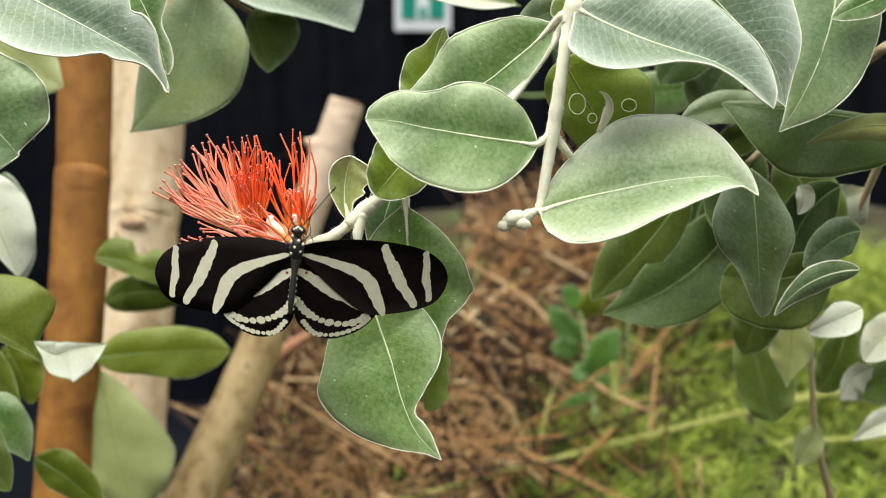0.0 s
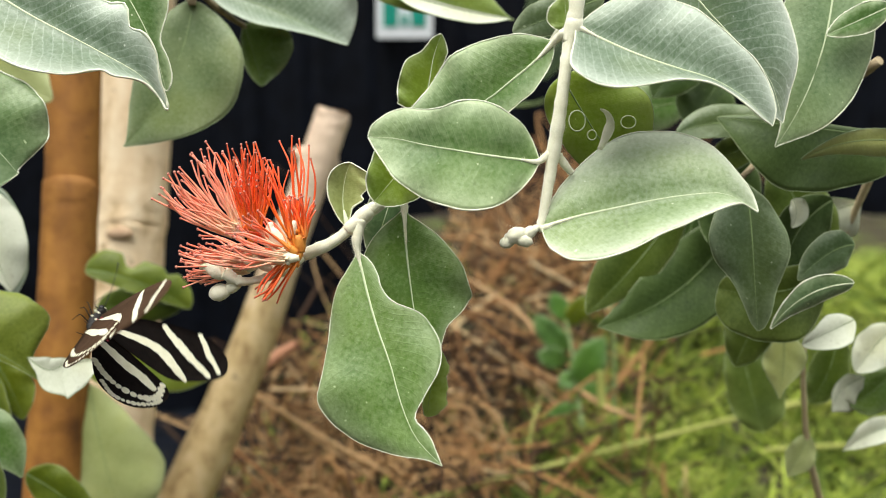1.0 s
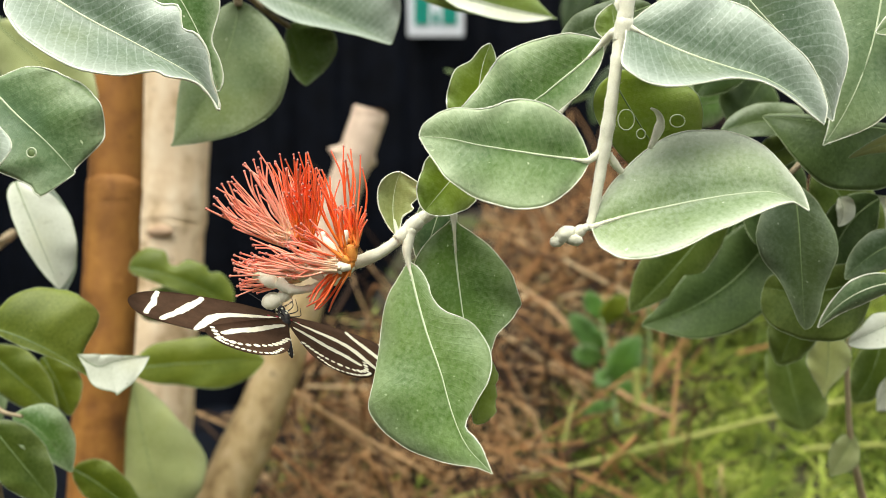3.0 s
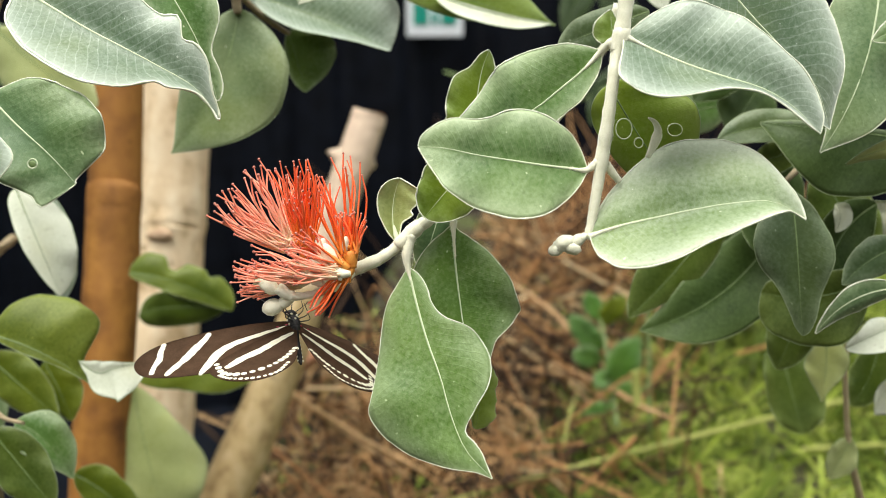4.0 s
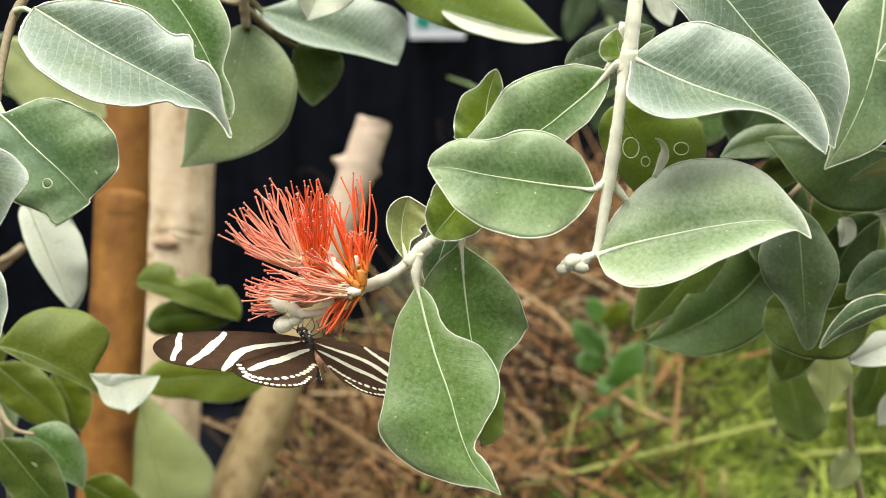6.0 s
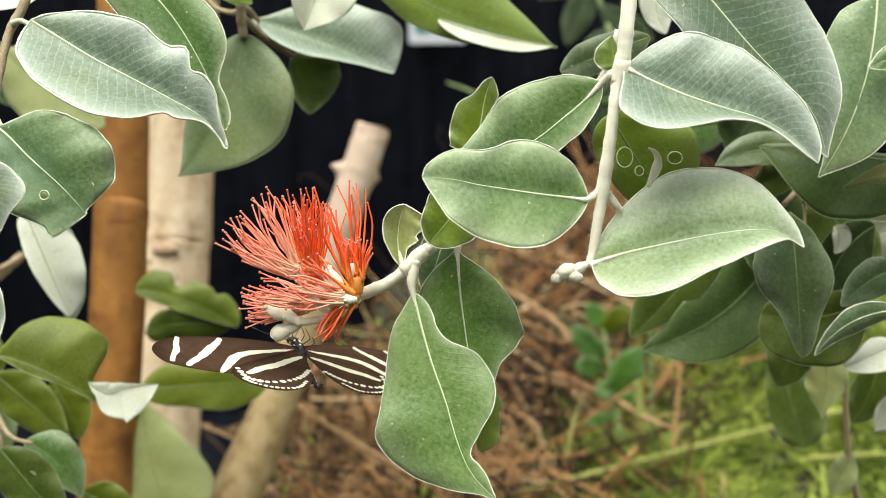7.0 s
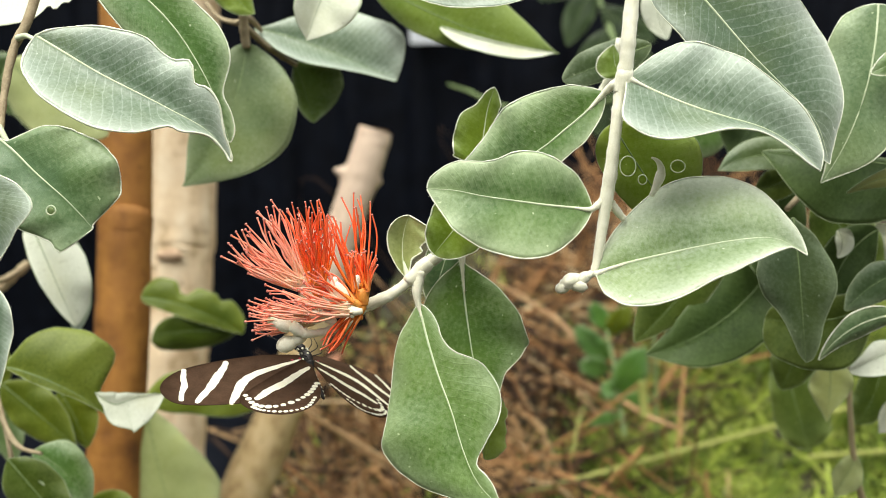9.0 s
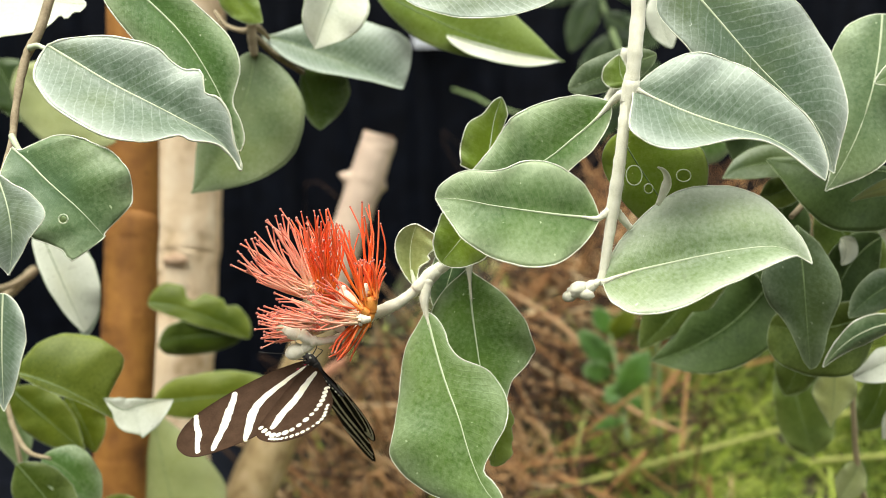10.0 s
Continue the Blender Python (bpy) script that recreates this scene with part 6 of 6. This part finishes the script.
def wing(bm, outline, side, n=72):
    """A thin blade with a dark upper face and a brown under face; a fan about its middle, slightly domed."""
    pts = smooth_outline(outline, n)
    cx, cy = np.mean(np.array(pts), axis=0)
    for z, mat in ((0.00006, 0), (-0.00006, 1)):
        rings = []
        for q in (1.0, 0.66, 0.33):
            rings.append([bm.verts.new((side * (cx + (p[0] - cx) * q) * MM, (cy + (p[1] - cy) * q) * MM, z)) for p in pts])
        mid = bm.verts.new((side * cx * MM, cy * MM, z))
        up = (mat == 0) == (side > 0)
        fs = []
        for a, b in zip(rings, rings[1:]):
            for i in range(n):
                q = (a[i], a[(i + 1) % n], b[(i + 1) % n], b[i])
                fs.append(q if not up else q[::-1])
        for i in range(n):
            q = (rings[-1][i], rings[-1][(i + 1) % n], mid)
            fs.append(q if not up else q[::-1])
        for q in fs:
            f = bm.faces.new(q)
            f.material_index, f.smooth = mat, True
        if mat == 0:
            top = rings[0]
        else:
            for i in range(n):
                bm.faces.new((top[i], rings[0][i], rings[0][(i + 1) % n], top[(i + 1) % n])).material_index = 1
    return bm


def band(bm, line, side, ragged=0.12, seed=0, n=26):
    """A cream stripe of x, y, width in mm, on both faces of a wing."""
    rng = random.Random(seed)
    pts = spline(line, n)
    edge = []
    for k, q in enumerate(pts):
        a, b = pts[max(k - 1, 0)], pts[min(k + 1, n)]
        t = np.array([b[0] - a[0], b[1] - a[1]])
        t /= np.linalg.norm(t)
        j = 0.12 * math.sin(k * 0.5 + seed * 2) + 0.05 * math.sin(k * 1.9 + seed)
        q = (q[0] - t[1] * j, q[1] + t[0] * j, q[2])
        w = q[2] * 0.44 * (1 + rng.uniform(-ragged, ragged)) * (1 if 0 < k < n else 0.5)
        edge.append((q[0], q[1], t[0] * w, t[1] * w))
    for z, f in ((0.00012, 1.3), (-0.00012, 1.0)):  # broader on the upper face
        row = [(bm.verts.new((side * (x - v * f) * MM, (y + u * f) * MM, z)), bm.verts.new((side * (x + v * f) * MM, (y - u * f) * MM, z))) for x, y, u, v in edge]
        for (a, b), (c, d) in zip(row, row[1:]):
            bm.faces.new((a, b, d, c) if (z > 0) == (side > 0) else (a, c, d, b))
    return bm


def spots(bm, line, side, count, size, seed=0):
    rng = random.Random(seed)
    pts = spline(line, count - 1)
    for q in pts:
        r = size * rng.uniform(0.8, 1.15)
        for z, f in ((0.00012, 1.35), (-0.00012, 1.0)):
            ringv = [bm.verts.new((side * (q[0] + r * f * 1.15 * math.cos(a)) * MM, (q[1] + r * f * 0.85 * math.sin(a)) * MM, z)) for a in np.linspace(0, 2 * math.pi, 9)[:-1]]
            bm.faces.new(ringv if (z > 0) == (side > 0) else ringv[::-1])
    return bm


butterfly = thing("butterfly", "black butterfly with long cream-striped wings, feeding under the red flowers", "butterfly")
bm = blob(bmesh.new(), (0, 1.0 * MM, 0), (1.7 * MM, 3.4 * MM, 1.7 * MM), rough=0.05, seg=14)
thorax = part("thorax", bm, BODY, butterfly, "black hairy thorax")
bm = bmesh.new()
for k in range(14):
    a = 2.4 * k
    blob(bm, (1.45 * MM * math.cos(a), (-1.2 + 0.42 * k) * MM * 0.8 + 0.8 * MM, 1.45 * MM * math.sin(a)), (0.42 * MM, 0.5 * MM, 0.42 * MM), seg=6)
part("spot_pattern", bm, BAND, thorax, "white dots")
bm = blob(bmesh.new(), (0, 5.4 * MM, 0), (1.35 * MM, 1.5 * MM, 1.3 * MM), rough=0.04, seg=12)
head = part("head", bm, BODY, butterfly, "black head with white dots")
EYE = plain("eye_dark", (0.03, 0.03, 0.035), (0.012, 0.012, 0.015), 300, 0.2)
for s in (-1, 1):
    bm = blob(bmesh.new(), (s * 1.0 * MM, 5.8 * MM, 0.1 * MM), (0.75 * MM, 0.85 * MM, 0.85 * MM), seg=12)
    part("eye", bm, EYE, head, "glossy dark eye")
bm = bmesh.new()
for k in range(5):
    blob(bm, ((-0.9 + 0.45 * k) * MM, 6.6 * MM - abs(k - 2) * 0.3 * MM, 0.7 * MM), (0.32 * MM, 0.4 * MM, 0.3 * MM), seg=6)
part("spot_pattern", bm, BAND, head, "white dots")
bm = tube(bmesh.new(), [(0, -1.5 * MM, 0, 1.3 * MM), (0, -4.5 * MM, 1.4 * MM, 0.75 * MM), (0, -8.5 * MM, 2.6 * MM, 0.8 * MM), (0, -12 * MM, 3.4 * MM, 0.7 * MM), (0, -14 * MM, 3.7 * MM, 0.3 * MM)], n=24, sides=12, rough=0.04)
abdomen = part("abdomen", bm, BODY, butterfly, "slender black abdomen")
bm = bmesh.new()
for k in range(8):
    for s in (-1, 1):
        blob(bm, (s * 0.7 * MM, (-3.0 - 1.4 * k) * MM, (0.9 + 0.36 * k) * MM), (0.2 * MM, 0.42 * MM, 0.24 * MM), seg=6)
part("pale_stripe", bm, BAND, abdomen, "row of cream side spots")
for s in (-1, 1):
    bm = tube(bmesh.new(), [(s * 0.6 * MM, 6.6 * MM, 0.5 * MM, 0.16 * MM), (s * 3.5 * MM, 11 * MM, 1.5 * MM, 0.11 * MM), (s * 6.5 * MM, 15.5 * MM, 2.0 * MM, 0.11 * MM), (s * 7.6 * MM, 17 * MM, 2.0 * MM, 0.22 * MM), (s * 8.0 * MM, 17.6 * MM, 2.0 * MM, 0.10 * MM)], n=18, sides=6)
    part("antenna", bm, BODY, butterfly, "thin black clubbed antenna")
    for k, (y, out, fwd) in enumerate(((2.6, 2.6, 5.0), (1.2, 3.4, 2.6), (-0.4, 3.4, -1.0))):
        bm = tube(bmesh.new(), [(s * 0.9 * MM, y * MM, -1.2 * MM, 0.18 * MM), (s * out * MM, (y + fwd * 0.35) * MM, -2.4 * MM, 0.14 * MM), (s * out * 0.8 * MM, (y + fwd * 0.8) * MM, -4.0 * MM, 0.10 * MM), (s * out * 0.6 * MM, (y + fwd) * MM, -5.0 * MM, 0.08 * MM)], n=10, sides=5)
        part("leg", bm, BODY, butterfly, "thin black leg")
bm = tube(bmesh.new(), [(0, 6.2 * MM, -0.8 * MM, 0.15 * MM), (0, 8.0 * MM, -3.0 * MM, 0.12 * MM), (0, 10.5 * MM, -3.6 * MM, 0.10 * MM), (0, 12.2 * MM, -2.6 * MM, 0.08 * MM)], n=12, sides=5)
part("proboscis", bm, BODY, butterfly, "thin curved black proboscis")

WINGS = {}
for s, sidename in ((1, "right"), (-1, "left")):
    fw = part("forewing", wing(bmesh.new(), FORE, s), (DORSAL, VENTRAL), butterfly, "long black forewing with cream bands, brown below")
    for k, line in enumerate(FORE_BANDS):
        part("band", band(bmesh.new(), line, s, seed=k), BAND, fw, "cream band")
    hw = part("hindwing", wing(bmesh.new(), HIND, s), (DORSAL, VENTRAL), butterfly, "black hindwing with a cream band and rows of white dots")
    for v in hw.data.vertices:
        v.co.z -= 0.0003
    for k, line in enumerate(HIND_BANDS):
        b2 = part("band", band(bmesh.new(), line, s, seed=9 + k), BAND, hw, "cream band")
        b2.location.z = -0.0003
    sp = spots(bmesh.new(), [(1.2, -11.8), (4, -15.0), (8.4, -17.6), (15, -18.9), (20.0, -17.2), (21.6, -12.8)], s, 16, 0.80, 3)
    spots(sp, [(3.6, -17.6), (7, -20.9), (13, -21.5), (18.5, -19.9), (21.2, -17.8)], s, 17, 0.52, 5)
    sp = part("dot_border", sp, BAND, hw, "two rows of white marginal dots")
    sp.location.z = -0.0003
    sp = bmesh.new()
    for x, y in ((2.2, 0.2), (3.4, -2.6), (4.6, -0.2), (3.2, -5.0)):
        blob(sp, (s * x * MM, y * MM, -0.0002), (0.5 * MM, 0.4 * MM, 0.12 * MM), seg=6)
    part("crimson_patch", sp, CRIMSON, fw, "crimson basal spots")
    WINGS[sidename] = (fw, hw)


def motions():
    """The twig sways under the butterfly's weight; the butterfly flutters off, comes back and feeds, fanning its wings."""
    walk(flower_twig, [(0, pose(0.00016, -0.00014, -0.00076)),
                       (0.1, pose(0.00016, -0.00011, -0.00061)),
                       (0.2, pose(0.00015, 0.00007, 0.00030)),
                       (0.5, pose(-0.00001, 0.00030, 0.00156)),
                       (1, pose(-0.00033, 0.00036, 0.00198)),
                       (1.5, pose(-0.00038, 0.00031, 0.00175)),
                       (1.75, pose(-0.00040, 0.00029, 0.00167)),
                       (1.9, pose(-0.00040, -0.00002, 0.00000)),
                       (2, pose(-0.00036, -0.00022, -0.00106)),
                       (2.5, pose(-0.00021, -0.00021, -0.00103)),
                       (4, pose(0.00000, -0.00001, -0.00003)),
                       (4.5, pose(0.00000, 0.00000, -0.00000)),
                       (5, pose(-0.00012, -0.00006, -0.00027)),
                       (5.5, pose(-0.00015, -0.00008, -0.00039)),
                       (7, pose(0.00012, 0.00008, 0.00038)),
                       (7.5, pose(-0.00003, 0.00002, 0.00009)),
                       (8, pose(-0.00015, -0.00003, -0.00012)),
                       (8.5, pose(-0.00014, 0.00002, 0.00015)),
                       (9, pose(0.00003, 0.00005, 0.00027)),
                       (9.5, pose(-0.00008, 0.00008, 0.00046)),
                       (10, pose(-0.00008, 0.00003, 0.00018))])
    walk(butterfly, [(0, pose(-0.01857, 0.26658, 0.93396, 96.2, 6.4, 3.8)), (0.03, pose(-0.01868, 0.26660, 0.93400, 96.1, 6.1, 2.4)), (0.1, pose(-0.02154, 0.26762, 0.93551, 93.6, -3.3, -38.0)),
                     (0.15, pose(-0.02476, 0.26339, 0.93414, 65.7, 2.1, -11.1)), (0.2, pose(-0.02797, 0.25917, 0.93277, 42.3, 18.8, 11.2)),
                     (0.3, pose(-0.04005, 0.27645, 0.93117, 54.9, -2.1, 16.4)), (0.4, pose(-0.04104, 0.28302, 0.93091, 57.5, 27.4, 3.0)),
                     (0.5, pose(-0.04589, 0.26702, 0.93333, 61.8, 20.9, 20.9)), (0.6, pose(-0.05635, 0.28678, 0.92341, 59.4, 13.4, 9.5)),
                     (0.7, pose(-0.07346, 0.29876, 0.90766, 73.6, 35.5, 30.4)), (0.8, pose(-0.08026, 0.29924, 0.90526, 55.5, 35.4, 38.4)),
                     (0.9, pose(-0.07481, 0.29792, 0.90735, 46.7, 71.6, 31.0)), (1, pose(-0.08142, 0.29892, 0.91205, 84.7, 67.5, 77.0)),
                     (1.05, pose(-0.08732, 0.29791, 0.91611, 58.3, 33.4, 41.7)), (1.1, pose(-0.09322, 0.29690, 0.92017, 56.8, -3.9, 27.5)),
                     (1.2, pose(-0.07073, 0.29782, 0.91172, 100.5, 31.1, 16.7)), (1.25, pose(-0.07811, 0.29672, 0.91342, 77.3, 14.8, -58.8)),
                     (1.3, pose(-0.08548, 0.29563, 0.91511, 85.3, -10.8, -124.8)), (1.4, pose(-0.07880, 0.29724, 0.92136, 83.9, 3.0, -139.7)),
                     (1.5, pose(-0.06275, 0.30334, 0.92348, 75.2, -20.7, -138.9)), (1.6, pose(-0.06408, 0.30030, 0.91736, 122.7, -34.1, -113.8)),
                     (1.7, pose(-0.06325, 0.29948, 0.91474, 97.2, 12.4, -119.6)), (1.8, pose(-0.05662, 0.29873, 0.91497, 138.7, -21.9, -122.4)),
                     (1.9, pose(-0.04895, 0.29908, 0.90949, 165.1, -10.5, -128.7)), (2, pose(-0.04891, 0.29829, 0.90994, 151.2, 16.7, -139.9)),
                     (2.1, pose(-0.04892, 0.29928, 0.90977, 148.0, -28.9, -131.0)), (2.3, pose(-0.04356, 0.29737, 0.91167, 157.1, -25.6, -138.9)),
                     (2.5, pose(-0.04260, 0.29588, 0.91198, 150.1, -17.7, -144.4)), (2.7, pose(-0.04286, 0.30161, 0.91185, 158.5, -20.1, -145.8)),
                     (3.8, pose(-0.04000, 0.29730, 0.91490, 166.8, -15.9, -154.7)), (4, pose(-0.03906, 0.29678, 0.91447, 162.2, -12.2, -154.8)),
                     (4.3, pose(-0.03958, 0.29730, 0.91476, 159.9, -11.1, -155.4)), (4.5, pose(-0.03977, 0.29754, 0.91497, 158.3, -12.9, -154.8)),
                     (4.7, pose(-0.03975, 0.29757, 0.91564, 162.5, -13.8, -155.9)), (5, pose(-0.03897, 0.29725, 0.91530, 162.9, -13.5, -155.8)),
                     (5.5, pose(-0.03844, 0.29650, 0.91460, 159.9, -14.1, -148.4)), (6.8, pose(-0.04053, 0.30598, 0.91176, 162.0, -7.8, -147.1)),
                     (7, pose(-0.04101, 0.30465, 0.91209, 162.7, -7.1, -144.5)), (7.3, pose(-0.04076, 0.30477, 0.91185, 160.6, -5.6, -141.3)),
                     (7.5, pose(-0.04127, 0.30744, 0.91062, 161.2, -6.0, -142.8)), (7.8, pose(-0.04104, 0.30644, 0.91222, 158.6, -4.7, -142.4)),
                     (7.9, pose(-0.04172, 0.30598, 0.91241, 158.6, -3.9, -144.7)), (8, pose(-0.04090, 0.30511, 0.91164, 157.5, -6.2, -141.3)),
                     (8.3, pose(-0.04091, 0.30624, 0.91205, 161.7, -7.5, -143.8)), (8.5, pose(-0.04135, 0.30568, 0.91190, 161.4, -7.6, -145.7)),
                     (9, pose(-0.04092, 0.30600, 0.91233, 157.9, -7.7, -143.2)), (9.5, pose(-0.04034, 0.30179, 0.91277, 162.3, -9.5, -139.4)),
                     (9.7, pose(-0.04007, 0.30126, 0.91373, 160.1, -8.6, -138.3)), (9.8, pose(-0.03963, 0.30227, 0.91396, 163.1, 9.3, -143.8)),
                     (9.9, pose(-0.04048, 0.30099, 0.91428, 159.9, 20.7, -144.6)), (10, pose(-0.04040, 0.29830, 0.91563, 160.7, 23.0, -143.9))])
    # seconds, lift and forward sweep of the right wings, then of the left
    beats = [(0, -28, -2, -24, -10), (0.03, -26, -2, -22, -10), (0.1, 28, 3, 22, -4), (0.15, 33, 7, 33, -5), (0.2, 38, 11, 44, -6), (0.3, 43, 10, 41, 24),
             (0.4, 40, 12, 41, -7), (0.5, 76, 16, 27, 14), (0.6, 41, 15, 46, 16), (0.7, 44, 23, 44, -1), (0.8, 59, 6, 44, -10),
             (0.9, 37, 38, 38, 25), (1, 42, 39, 56, -12), (1.05, 58, 16, 67, 3), (1.1, 75, -7, 78, 19), (1.2, 69, 20, 70, 20),
             (1.25, 76, 14, 78, 16), (1.3, 83, 8, 86, 12), (1.4, 73, 10, 74, 6), (1.46, 52, 6, 54, 3), (1.5, 78, 5, 78, 3), (1.54, 88, 8, 88, 5), (1.6, 86, 25, 85, 16),
             (1.7, 85, 1, 83, 1), (1.8, 63, 15, 64, 10), (1.9, 68, 28, 67, 19), (2, 12, 10, 61, 6), (2.1, 11, 5, 22, 13),
             (2.3, 24, 13, 22, 10), (2.5, 39, 4, 36, 3), (2.7, 19, 10, 21, 12), (3.8, -1, 4, -4, 4), (4, 22, 7, 21, 11),
             (4.3, 24, 1, 23, 7), (4.5, 2, 3, 3, 8), (4.7, -4, 2, -3, 7), (5, 10, 4, 9, 11), (5.5, 11, 9, 12, 11),
             (6.8, -4, 7, 11, 15), (7, -3, 10, 11, 14), (7.3, 8, 12, 22, 9), (7.5, 2, 10, 17, 15), (7.8, 16, 10, 32, 8),
             (7.9, 22, 5, 38, 12), (8, 14, 9, 30, 13), (8.3, 0, 13, 14, 17), (8.5, -6, 7, 8, 15), (9, 9, 8, 24, 14),
             (9.5, 0, 8, 15, 17), (9.7, 13, 8, 26, 8), (9.8, 14, 25, 54, 7), (9.9, 6, 13, 79, 5), (10, 3, 15, 82, 6)]
    for n, sweep in ((0, 1.0), (1, 0.6)):
        walk(WINGS["right"][n], [(t, pose(0, 0, 0, 0, -lift, 0) @ pose(0, 0, 0, 0, 0, fwd * sweep)) for t, lift, fwd, _, _ in beats])
        walk(WINGS["left"][n], [(t, pose(0, 0, 0, 0, lift, 0) @ pose(0, 0, 0, 0, 0, -fwd * sweep)) for t, _, _, lift, fwd in beats])



motions()
